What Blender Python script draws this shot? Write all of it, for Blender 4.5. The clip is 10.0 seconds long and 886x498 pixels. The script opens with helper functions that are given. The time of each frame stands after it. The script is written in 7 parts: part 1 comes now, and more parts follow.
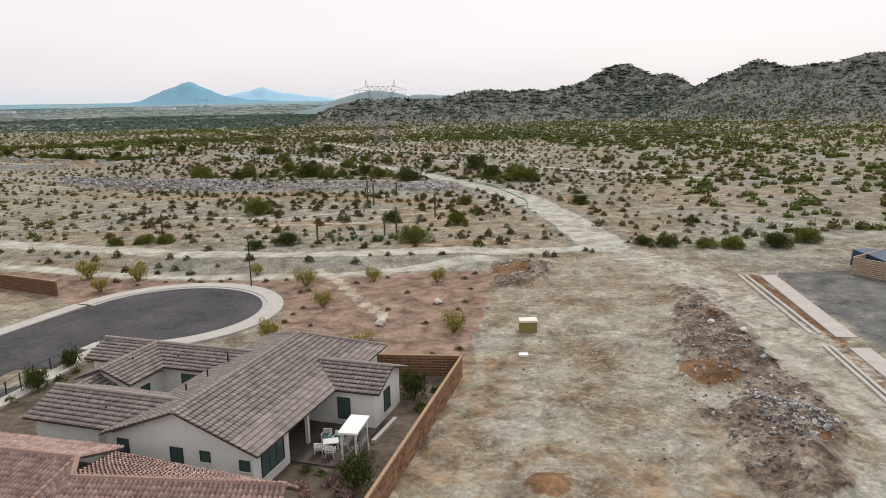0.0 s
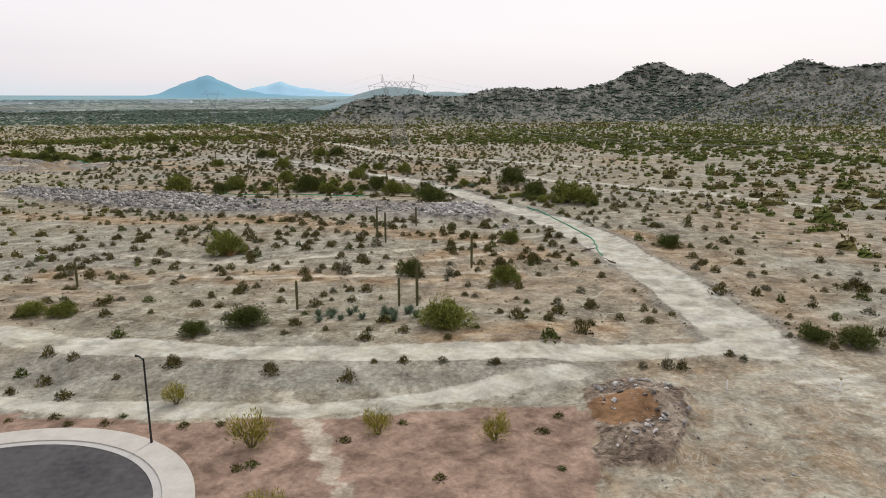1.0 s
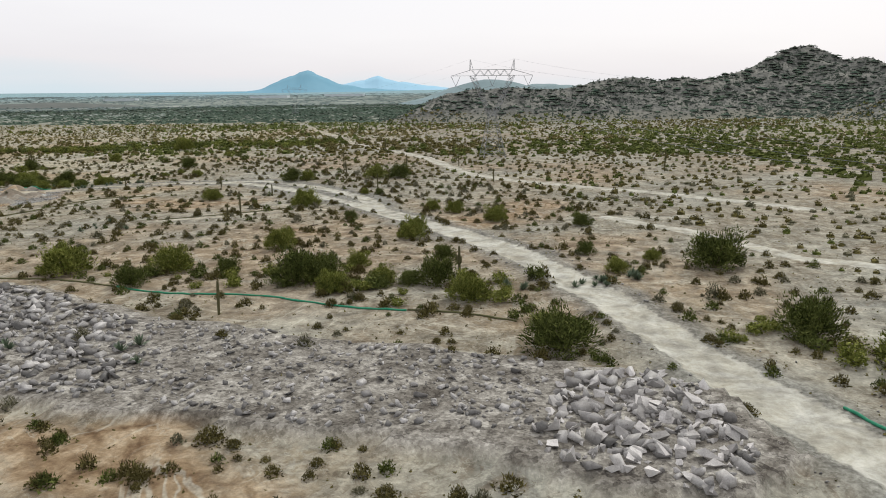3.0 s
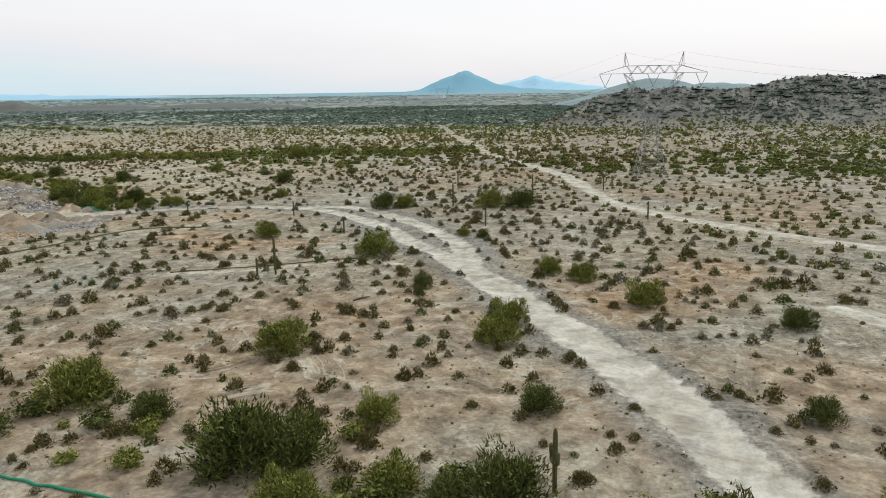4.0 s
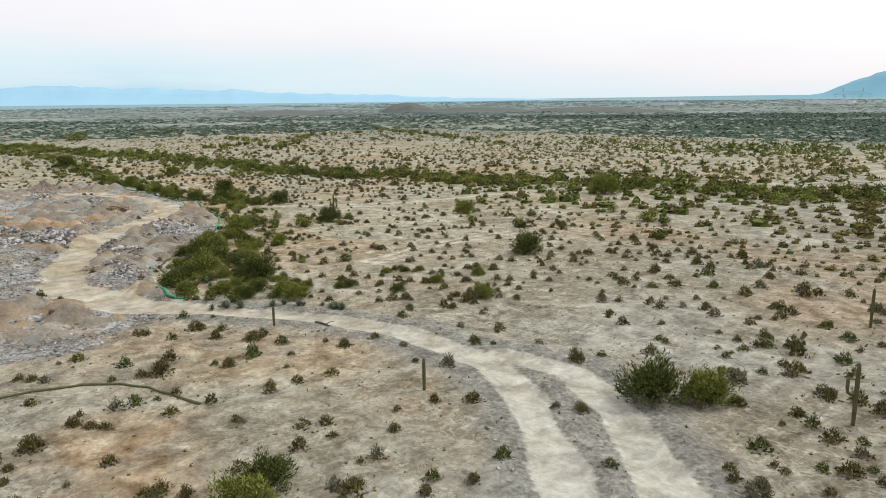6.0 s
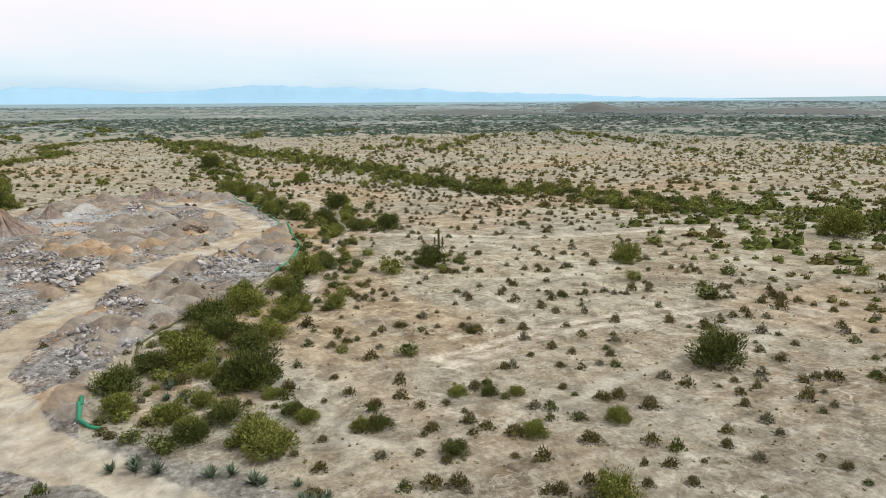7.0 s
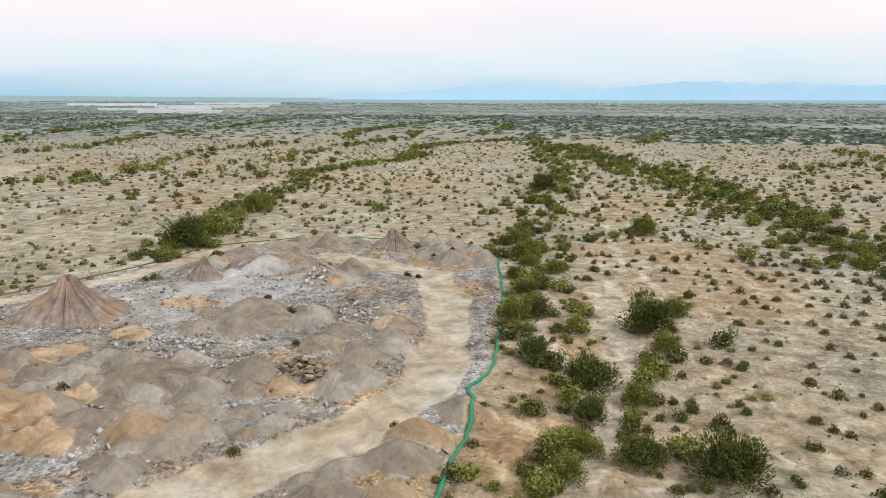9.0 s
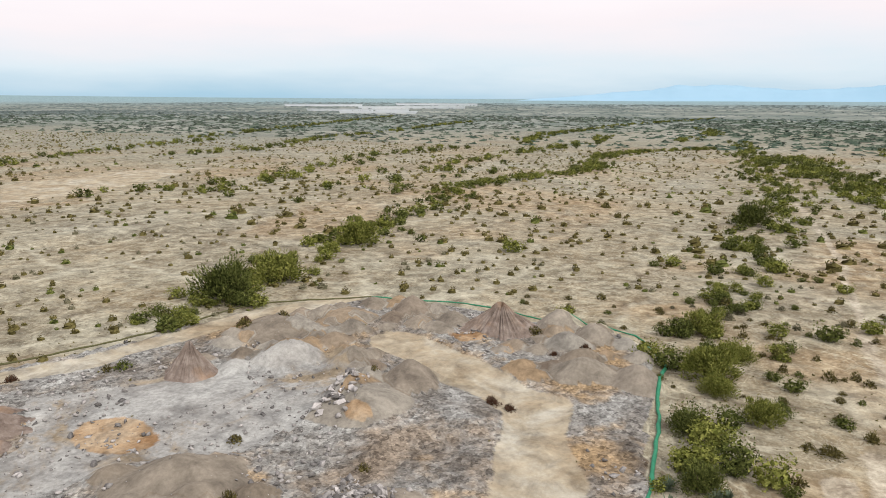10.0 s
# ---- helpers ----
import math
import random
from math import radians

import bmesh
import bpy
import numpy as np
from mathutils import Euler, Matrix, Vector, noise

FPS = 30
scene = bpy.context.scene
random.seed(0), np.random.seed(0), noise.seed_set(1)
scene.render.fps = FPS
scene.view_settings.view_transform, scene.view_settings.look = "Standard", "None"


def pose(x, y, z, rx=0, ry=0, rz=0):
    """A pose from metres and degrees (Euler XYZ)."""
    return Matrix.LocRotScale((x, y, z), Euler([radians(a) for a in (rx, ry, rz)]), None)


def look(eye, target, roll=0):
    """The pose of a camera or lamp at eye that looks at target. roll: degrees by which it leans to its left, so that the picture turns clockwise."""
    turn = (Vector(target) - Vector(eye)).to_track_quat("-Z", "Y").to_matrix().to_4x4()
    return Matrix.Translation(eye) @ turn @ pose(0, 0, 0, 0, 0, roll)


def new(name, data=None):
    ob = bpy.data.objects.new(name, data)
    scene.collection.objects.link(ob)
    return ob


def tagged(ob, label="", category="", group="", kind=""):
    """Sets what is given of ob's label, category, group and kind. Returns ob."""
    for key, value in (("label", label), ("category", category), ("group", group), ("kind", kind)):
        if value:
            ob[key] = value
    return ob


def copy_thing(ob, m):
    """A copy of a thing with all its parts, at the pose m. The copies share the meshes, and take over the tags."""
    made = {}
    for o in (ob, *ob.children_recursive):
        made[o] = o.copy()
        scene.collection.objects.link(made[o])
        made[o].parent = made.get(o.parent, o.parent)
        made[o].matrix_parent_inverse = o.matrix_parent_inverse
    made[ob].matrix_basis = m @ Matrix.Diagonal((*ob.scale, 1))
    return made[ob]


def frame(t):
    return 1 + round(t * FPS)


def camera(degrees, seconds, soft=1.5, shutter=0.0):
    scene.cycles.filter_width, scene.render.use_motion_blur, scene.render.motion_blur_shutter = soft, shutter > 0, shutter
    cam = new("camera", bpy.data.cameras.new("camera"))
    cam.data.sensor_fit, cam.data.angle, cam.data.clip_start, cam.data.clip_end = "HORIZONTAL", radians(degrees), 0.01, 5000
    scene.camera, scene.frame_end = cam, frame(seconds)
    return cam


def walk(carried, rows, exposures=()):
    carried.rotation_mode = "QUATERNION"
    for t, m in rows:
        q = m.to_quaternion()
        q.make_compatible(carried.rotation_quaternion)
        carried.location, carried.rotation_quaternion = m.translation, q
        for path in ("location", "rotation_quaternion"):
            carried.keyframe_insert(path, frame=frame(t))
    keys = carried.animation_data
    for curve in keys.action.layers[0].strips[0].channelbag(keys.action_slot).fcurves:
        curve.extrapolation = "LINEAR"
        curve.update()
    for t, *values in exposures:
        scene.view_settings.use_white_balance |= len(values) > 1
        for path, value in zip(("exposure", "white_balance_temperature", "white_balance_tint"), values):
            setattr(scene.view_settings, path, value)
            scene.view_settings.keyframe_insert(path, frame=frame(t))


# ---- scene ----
cam = camera(63.7, 10.0, 0.95)
METRES, EYE, TILT, LEAN, TURN = 372.0, 17.7, 0.0, 0.0, 0.0
ROWS = [
    (0.0, 0.0, 0.0, 0.0, -0.25, -11.78, 1.22),
    (0.5, -0.0019, 0.0419, 0.0004, 0.46, -11.91, 0.56),
    (1.0, -0.0069, 0.0898, 0.0011, 1.16, -11.98, 0.35),
    (1.5, -0.0115, 0.1376, 0.0015, 2.15, -12.13, 0.43),
    (2.0, -0.0158, 0.1899, 0.0015, 3.13, -12.28, 0.62),
    (2.5, -0.019, 0.2427, 0.0015, 4.83, -12.37, 0.75),
    (4.0, -0.0282, 0.3959, 0.0031, 21.16, -12.24, 1.03),
    (4.5, -0.0375, 0.4464, 0.0043, 27.83, -12.02, 0.96),
    (5.0, -0.0522, 0.4946, 0.005, 35.09, -11.84, 0.86),
    (5.5, -0.0731, 0.5395, 0.005, 43.02, -11.67, 0.77),
    (7.0, -0.1716, 0.6537, 0.0052, 65.32, -11.5, 0.34),
    (7.5, -0.2113, 0.6816, 0.0052, 73.64, -11.51, 0.21),
    (8.0, -0.2568, 0.7048, 0.0063, 82.4, -11.64, 0.09),
    (8.5, -0.305, 0.7209, 0.0063, 90.71, -11.67, -0.03),
    (9.0, -0.3549, 0.7303, 0.0072, 98.4, -11.69, -0.13),
    (9.5, -0.403, 0.7329, 0.0076, 105.86, -11.66, -0.17),
    (10.0, -0.4536, 0.7292, 0.0081, 114.0, -11.65, -0.23),
]
walk(cam, [(t, pose(0, 0, EYE, TILT, LEAN, TURN) @ pose(METRES * x, METRES * y, METRES * z, 90 + pitch, roll, yaw)) for t, x, y, z, yaw, pitch, roll in ROWS],
     [(0, -0.06, 6450, 9.5), (2, -0.05, 6420, 9), (3, -0.03, 6350, 6.5), (4.5, 0.02, 6320, 4.8), (5.5, 0.08, 6320, 4.8), (7, 0.17, 6420, 9.5), (8.5, 0.14, 6450, 10.5), (10, 0.11, 6600, 12)])

# ---- world, sun, exposure ----
world = bpy.data.worlds.new("overcast_sky")
scene.world = world
world.use_nodes = True
wn, wl = world.node_tree.nodes, world.node_tree.links
wn.clear()


def wnode(kind, **values):
    n = wn.new(kind)
    for key, value in values.items():
        n.inputs[key].default_value = value
    return n


sky = wn.new("ShaderNodeTexSky")
sky.sky_type, sky.sun_disc = "NISHITA", False
sky.sun_elevation, sky.sun_rotation = radians(45), radians(22)
sky.air_density, sky.dust_density, sky.ozone_density = 1.0, 3.0, 1.0
coord = wn.new("ShaderNodeTexCoord")
split = wn.new("ShaderNodeSeparateXYZ")
wl.new(coord.outputs["Generated"], split.inputs[0])
# cloud deck: white overhead, a bluish veil low over the plain
stretch = wn.new("ShaderNodeMapping")
stretch.inputs["Scale"].default_value = (1.0, 1.0, 6.0)
wl.new(coord.outputs["Generated"], stretch.inputs["Vector"])
cloud = wnode("ShaderNodeTexNoise", Scale=2.2, Detail=5.0, Roughness=0.55)
wl.new(stretch.outputs[0], cloud.inputs["Vector"])
lift = wn.new("ShaderNodeMath")
lift.operation = "MULTIPLY_ADD"
lift.inputs[1].default_value, lift.inputs[2].default_value = 0.10, -0.05
wl.new(cloud.outputs["Fac"], lift.inputs[0])
add = wn.new("ShaderNodeMath")
add.operation = "ADD"
# the deck is thinner and brighter on the side of the sun
bright = wn.new("ShaderNodeVectorMath")
bright.operation = "DOT_PRODUCT"
bright.inputs[1].default_value = (0.30, 0.92, 0.0)
wl.new(coord.outputs["Generated"], bright.inputs[0])
glow = wn.new("ShaderNodeMath")
glow.operation, glow.use_clamp = "MULTIPLY", True
glow.inputs[1].default_value = 0.10
wl.new(bright.outputs["Value"], glow.inputs[0])
side = wn.new("ShaderNodeMath")
side.operation = "ADD"
wl.new(lift.outputs[0], side.inputs[0])
wl.new(glow.outputs[0], side.inputs[1])
wl.new(split.outputs["Z"], add.inputs[0])
wl.new(side.outputs[0], add.inputs[1])
deck = wn.new("ShaderNodeValToRGB")
deck.color_ramp.elements[0].position = 0.0
deck.color_ramp.elements[0].color = (0.42, 0.66, 0.82, 1)
deck.color_ramp.elements[1].position = 0.105
deck.color_ramp.elements[1].color = (0.965, 0.91, 0.94, 1)
e = deck.color_ramp.elements.new(0.045)
e.color = (0.74, 0.87, 0.95, 1)
e = deck.color_ramp.elements.new(0.165)
e.color = (1.05, 0.995, 1.015, 1)
e = deck.color_ramp.elements.new(0.4)
e.color = (1.08, 1.03, 1.05, 1)
wl.new(add.outputs[0], deck.inputs["Fac"])
scale_sky = wn.new("ShaderNodeVectorMath")
scale_sky.operation = "SCALE"
scale_sky.inputs["Scale"].default_value = 0.10
wl.new(sky.outputs[0], scale_sky.inputs[0])
veil = wn.new("ShaderNodeMix")
veil.data_type = "RGBA"
veil.inputs["Factor"].default_value = 0.88
wl.new(scale_sky.outputs[0], veil.inputs["A"])
wl.new(deck.outputs["Color"], veil.inputs["B"])
back = wnode("ShaderNodeBackground", Strength=1.0)
wl.new(veil.outputs["Result"], back.inputs["Color"])
wout = wn.new("ShaderNodeOutputWorld")
wl.new(back.outputs[0], wout.inputs[0])

sun = new("sun", bpy.data.lights.new("sun", "SUN"))
sun.data.energy, sun.data.angle, sun.data.color = 2.1, radians(10), (1.0, 0.96, 0.9)
sun.matrix_world = look((0, 0, 0), (-0.28, -0.70, -0.75))


# ---- numbers that shape the land ----
def smooth(a, b, v):
    v = np.clip((v - a) / (b - a), 0, 1)
    return v * v * (3 - 2 * v)


def lattice(ix, iy, seed):
    h = (ix.astype(np.int64) * 374761393 + iy.astype(np.int64) * 668265263 + seed * 974634777) & 0xFFFFFFFF
    h = ((h ^ (h >> 13)) * 1274126177) & 0xFFFFFFFF
    return ((h ^ (h >> 16)) & 0xFFFF) / 65535.0


def vnoise(x, y, size, seed=0):
    """Value noise between -1 and 1, one cell of that many metres."""
    x, y = x / size, y / size
    ix, iy = np.floor(x), np.floor(y)
    fx, fy = x - ix, y - iy
    fx, fy = fx * fx * (3 - 2 * fx), fy * fy * (3 - 2 * fy)
    a, b = lattice(ix, iy, seed), lattice(ix + 1, iy, seed)
    c, d = lattice(ix, iy + 1, seed), lattice(ix + 1, iy + 1, seed)
    return 2 * ((a * (1 - fx) + b * fx) * (1 - fy) + (c * (1 - fx) + d * fx) * fy) - 1


def fbm(x, y, size, seed=0, octaves=4):
    total, amp = 0, 1.0
    for i in range(octaves):
        total = total + amp * vnoise(x, y, size / 2 ** i, seed + i)
        amp *= 0.5
    return total / 1.9


def line_dist(x, y, pts):
    best = np.full(np.shape(x), 1e9)
    for (ax, ay), (bx, by) in zip(pts[:-1], pts[1:]):
        dx, dy = bx - ax, by - ay
        u = np.clip(((x - ax) * dx + (y - ay) * dy) / (dx * dx + dy * dy), 0, 1)
        best = np.minimum(best, np.hypot(x - ax - u * dx, y - ay - u * dy))
    return best


def inside(x, y, pts):
    x, y = np.asarray(x, float), np.asarray(y, float)
    odd = np.zeros(x.shape, bool)
    for (ax, ay), (bx, by) in zip(pts, pts[1:] + pts[:1]):
        if ay != by:
            odd ^= ((ay > y) != (by > y)) & (x < (bx - ax) * (y - ay) / (by - ay) + ax)
    return odd


def spline(pts, step):
    """A smooth line through pts, sampled about every step metres."""
    out = []
    p = [Vector(q) for q in pts]
    p = [2 * p[0] - p[1]] + p + [2 * p[-1] - p[-2]]
    for a, b, c, d in zip(p, p[1:], p[2:], p[3:]):
        n = max(1, int((c - b).length / step))
        for i in range(n):
            u = i / n
            out.append(0.5 * (2 * b + (c - a) * u + (2 * a - 5 * b + 4 * c - d) * u * u + (3 * b - a - 3 * c + d) * u ** 3))
    return out + [p[-2]]


# the graded road through the desert, its second lane, forks and trails
ROAD_MAIN = [(19.5, 84), (19.0, 97), (17.5, 110), (15.5, 124), (11.0, 140), (4.0, 154), (-3.0, 172), (-12, 190), (-22, 203), (-33, 216), (-40, 224)]
ROAD_NEAR = ROAD_MAIN[:5]
ROAD_WEST = [(-40, 224), (-47, 229.8), (-54, 237.7), (-61, 243.4), (-68.8, 249), (-75, 251.8), (-86, 251.5), (-94, 248), (-105, 240)]
ROAD_EAST = [(-36, 222), (-42.4, 233), (-50, 241.1), (-57, 247), (-63, 251.5), (-70, 255), (-76, 254)]
ROAD_FORK = [(60, 150), (45, 168), (33, 180), (28, 186), (19, 190), (12, 202), (0, 215)]
ROAD_NORTH = [(30, 225), (8, 243), (-7, 252), (-16, 258.6), (-27.7, 271.5), (-44, 311), (-79, 364), (-126, 460), (-190, 600)]
ROAD_UPPER = [(-110, 118), (-60, 93), (-45, 87.5), (-32, 83), (-19, 81), (-5.6, 81), (6, 82), (19, 84)]
ROAD_LOWER = [(-110, 102), (-52, 81), (-39, 76), (-29, 73.3), (-20, 72.5), (-11, 72.7), (-2, 75), (5, 78)]
ROAD_EASTLOT = [(25, 20), (25.5, 40), (25.5, 54), (25, 70), (21, 80)]
ROAD_SPOIL = [(-105, 240), (-110, 236), (-122, 232.5), (-132, 234), (-143, 238.5), (-157, 246.5), (-163, 252.5), (-172.5, 260.3), (-180, 263.3), (-191, 263.5), (-204, 261.5), (-213, 258.5), (-217, 252), (-222, 243)]
ROAD_RIM = [(-232, 232), (-222, 226.5), (-208, 223.5), (-196, 217), (-180, 208)]
# foot and wheel tracks and pale wash beds: half width, line
TRAILS = [
    (0.35, [(-67, 207.7), (-64.5, 208.6), (-58.5, 212.2), (-54, 216.2), (-50.7, 218.7), (-43.7, 219.1)]),
    (0.95, [(-167.5, 277.7), (-163.9, 283), (-159.9, 289.7), (-155, 297.5), (-152, 306), (-149.9, 323), (-146, 345)]),
    (0.40, [(-128.6, 278), (-123.7, 277.9), (-119.6, 277.1), (-116.1, 276.1)]),
    (0.35, [(-110.8, 265.3), (-112.1, 270.4), (-113.5, 276), (-114.3, 283.5), (-113.6, 295)]),
    (0.35, [(-112.6, 265), (-113.9, 270.2), (-115.3, 276), (-116.1, 283.5), (-115.4, 295)]),
    (0.3, [(-337, 279), (-277, 282.2), (-236.2, 281.1), (-226.5, 281.7), (-215.8, 283.5), (-210.1, 284.2), (-206.3, 284)]),
    (0.8, [(-205.6, 268.6), (-197.1, 270.9), (-191.4, 271.9), (-186.2, 273.3), (-180, 275)]),
    (0.8, [(-210.8, 276.8), (-195.7, 278.4), (-190.9, 277.5), (-187.1, 277.5), (-181, 276)]),
    (0.5, [(-204.6, 271.9), (-200.7, 272.7), (-197.1, 275.5), (-195.6, 278.1)]),
    (0.9, [(-124.4, 248.7), (-127.7, 250.3), (-126.7, 253.6), (-128.9, 256.9), (-134.3, 260), (-142.2, 262.5), (-147, 266.2), (-154.1, 268.2), (-161.1, 270.6), (-166.8, 273.6), (-177.1, 276.6), (-192, 279.4), (-215, 279)]),
    (0.9, [(-110, 246.5), (-114.9, 247.8), (-124.4, 248.7)]),
    (0.35, [(-31.5, 116), (-30.6, 113.9), (-27.4, 110.8), (-23.9, 110.1), (-16, 109.8), (-9, 111), (2, 117)]),
    (0.5, [(-32, 106.2), (-24, 104.8), (-12, 105.4), (4, 108)]),
    (0.4, [(-44, 116), (-30, 111.5), (-22, 113), (-10, 118), (6, 126)]),
    (0.45, [(-13.5, 74.8), (-11.9, 72.4), (-10.2, 68.9), (-8.3, 64.3), (-6.3, 60.3), (-5.1, 57.4)]),
    (1.0, [(-126, 460), (-150, 400), (-170, 372)]),
]
# earth stained orange: reach, line
STAINS = [(2.6, [(-45, 106), (-31.8, 104.5), (-18.9, 104.9), (-8, 103.5), (2, 106)]), (2.2, [(-8.3, 109.4), (-3.3, 117.7), (1.6, 116.3), (6.8, 114.9), (11.3, 112.4)]), (3.5, [(16, 124), (20, 128), (23, 120), (18, 115)]),
          (2.5, [(-40, 140.7), (-30, 142.5)]), (6.0, [(-24, 206), (-13, 216), (-10, 226)]), (2.5, [(-44, 201.5), (-39, 200)]), (4.0, [(-147, 266.2), (-161, 269.5), (-172, 270.5), (-190, 275)]), (4.0, [(-113, 247), (-124, 251), (-134, 259)]),
          (3.0, [(-75, 146), (-50, 139), (-28, 139), (-14, 131), (2, 124), (10, 112)]), (5.0, [(-80, 226), (-70, 222), (-62, 228)]), (3.0, [(-2, 84), (8, 88)]), (2.2, [(-3, 26), (0.5, 36), (3, 47)]), (1.8, [(2, 31), (6, 34), (9, 30)]), (2.0, [(13, 28), (15, 34)])]
SPOIL = [(-99, 228), (-104, 239), (-111, 239.7), (-120, 240.5), (-127, 244), (-136, 251.6), (-147.3, 259.4), (-163, 265.5), (-174, 266.8), (-185, 267.4), (-207, 266.8),
         (-225, 265), (-232, 260.5), (-232, 252.8), (-234, 245.6), (-232, 234), (-224, 225.5), (-209, 221.5), (-195, 214), (-150, 203), (-103, 214)]
RIPRAP = [(-95, 182), (-80, 175), (-59.6, 170), (-40, 162), (-24, 158.5), (-8, 156.5), (2, 152), (5, 144), (0, 139), (-10, 142), (-21, 143.3), (-34, 144.5), (-47, 145.6), (-66, 154), (-90, 168)]
GRAVEL = [(-3.5, 45), (1.2, 45), (3.2, 57), (5.3, 73), (0, 73.5), (-11, 71.3), (-20, 71), (-29, 72), (-39, 74.5), (-50, 78), (-60, 82), (-60, 74), (-39, 67), (-33, 62), (-14, 60), (-12, 44)]
LOT = [(-4, 20), (-2.3, 30), (0.6, 40), (2.5, 50), (4.5, 64), (6, 76), (14, 80), (24, 79), (27, 68), (25, 54), (24, 40), (24, 20)]
YARD = [(-31, 10), (-3.8, 10), (-3.4, 27), (1, 44), (-8.5, 45), (-15, 50), (-25.3, 50.5), (-27, 43), (-28.5, 36)]
CUL_C, CUL_R = (-24.6, 60.4), 9.6
BELT_A = [(-216, 222), (-237, 218), (-268, 212), (-290, 213), (-335, 206), (-381, 222), (-460, 216), (-520, 250)]
BELT_B = [(-170, 276), (-185, 274), (-205, 271), (-225, 269.5), (-269, 271), (-330, 276), (-428, 270), (-586, 261)]
BELT_C = [(-90, 372), (-145, 352), (-197, 331), (-225, 317), (-251, 316), (-308, 309), (-387, 291), (-470, 280)]
BELT_D = [(-107, 243), (-115, 245), (-126, 251), (-138, 259), (-150, 266), (-165, 272)]
BELTS_FAR = [[(-280, 130), (-295, 147), (-302, 155), (-349, 146), (-408, 137), (-480, 142)], [(-381, 62), (-417, 67.5), (-509, 44), (-620, 30), (-877, -13)], [(-520, 160), (-618, 143), (-780, 150), (-945, 162), (-1195, 212)],
             [(-500, 320), (-573, 334), (-620, 350)], [(-553, 368), (-605, 420)], [(-364, 345), (-404, 389), (-454, 391)], [(-483, -23), (-689, -89), (-1079, -213)], [(-332, 361), (-446, 446), (-461, 508)], [(-259, 454), (-312, 466), (-393, 499), (-498, 532)],
             [(-571, 226), (-674, 240), (-800, 226)], [(-330, 180), (-420, 176), (-540, 190), (-640, 180)], [(-300, 60), (-380, 20), (-470, 0)]]
BELT_E = [(-61, 176), (-48, 178), (-33, 175.5), (-20, 173), (-12, 172), (-7, 160), (8, 164), (18, 159)]
# heaps of earth and rubble on the building lot: x, y, radius, height
LOT_HEAPS = [(17.0, 43.2, 2.2, 0.9), (19.0, 35.5, 2.8, 1.30), (17.4, 37.5, 2.2, 1.01), (17.2, 31.5, 2.4, 1.16), (4.6, 30.4, 1.4, 0.35), (21.2, 55.0, 1.8, 0.87),
             (10.3, 53.5, 1.3, 0.58), (21.2, 50.5, 1.7, 0.72), (24.3, 72.0, 1.5, 0.72), (8.5, 73.5, 2.6, 1.01), (7.2, 69.5, 1.8, 0.58), (20.0, 46.0, 2.0, 0.72)]
# the three steep tips of the spoil ground: x, y, radius, height
TIPS = [(-192.6, 226.2, 5.2, 4.0), (-208.8, 232.0, 1.8, 2.5), (-228.9, 250.5, 3.9, 2.7)]
# the pale hardpan between the heaps, and where orange earth was tipped: x, y, radius
PAN = [(-189, 231.4), (-194.9, 232.2), (-199, 226), (-205, 229), (-210.7, 233.9), (-217.4, 240.3), (-211.2, 245.4), (-201.9, 244.5), (-196, 240), (-189.2, 237.8)]
OCHRE = [(-197.5, 236, 3.0), (-188, 235.3, 3.2), (-183, 232.5, 3.4), (-180, 234, 2.4), (-225.2, 248.9, 2.0), (-177.4, 254, 1.3), (-188.3, 248.9, 1.4), (-174, 239.6, 2.4), (-170, 238, 3.0), (-168, 241.5, 2.4), (-185.6, 255.2, 1.2), (-192, 257, 1.4),
         (-206.5, 249, 1.6), (-209, 262, 1.8), (-145, 249, 2.2), (-138, 239, 2.0), (-131, 243.5, 1.3), (-116, 236, 2.2), (-160, 255, 1.5), (-150, 226, 3.0)]
# where lorries tipped their loads one beside the other
DUMPS = [[(-190.5, 254.2), (-194, 258), (-188, 261), (-176, 263), (-170.6, 263.5), (-160.8, 262.2), (-155, 257.5), (-158.7, 252.4), (-170.5, 251.2), (-180.3, 255.1)], [(-165, 233.5), (-161.6, 239.7), (-163, 245), (-158.6, 247), (-153.5, 245.5), (-148, 241), (-155, 236)],
         [(-188, 243), (-194.6, 239.6), (-198.5, 242.6), (-197, 246.5), (-194.6, 250.5), (-189.4, 249.4)], [(-217.6, 228.4), (-227, 228), (-232, 234), (-231, 247), (-224.6, 247), (-216, 236.5)], [(-150, 244), (-140, 238), (-128, 238), (-122, 240), (-138, 251)]]
rnd = np.random.RandomState(5)
MOUNDS = []
for attempt in range(9000):
    mx, my = rnd.uniform(-236, -98), rnd.uniform(202, 268)
    r = rnd.uniform(1.0, 2.6)
    if inside(mx, my, SPOIL) and line_dist(mx, my, ROAD_SPOIL) > 2.6 + 0.6 * r and not inside(mx, my, PAN) and min(math.hypot(mx - a, my - b) - c for a, b, c, d in TIPS) > 0.5 * r and line_dist(mx, my, ROAD_RIM) > 1.8 + 0.9 * r:
        if all((mx - a) ** 2 + (my - b) ** 2 > (0.62 * (r + c)) ** 2 for a, b, c, d in MOUNDS) and (any(inside(mx, my, q) for q in DUMPS) or fbm(np.array([mx]), np.array([my]), 16, 88, 2)[0] > 0.12):
            MOUNDS.append((mx, my, r, r * rnd.uniform(0.6, 0.85)))
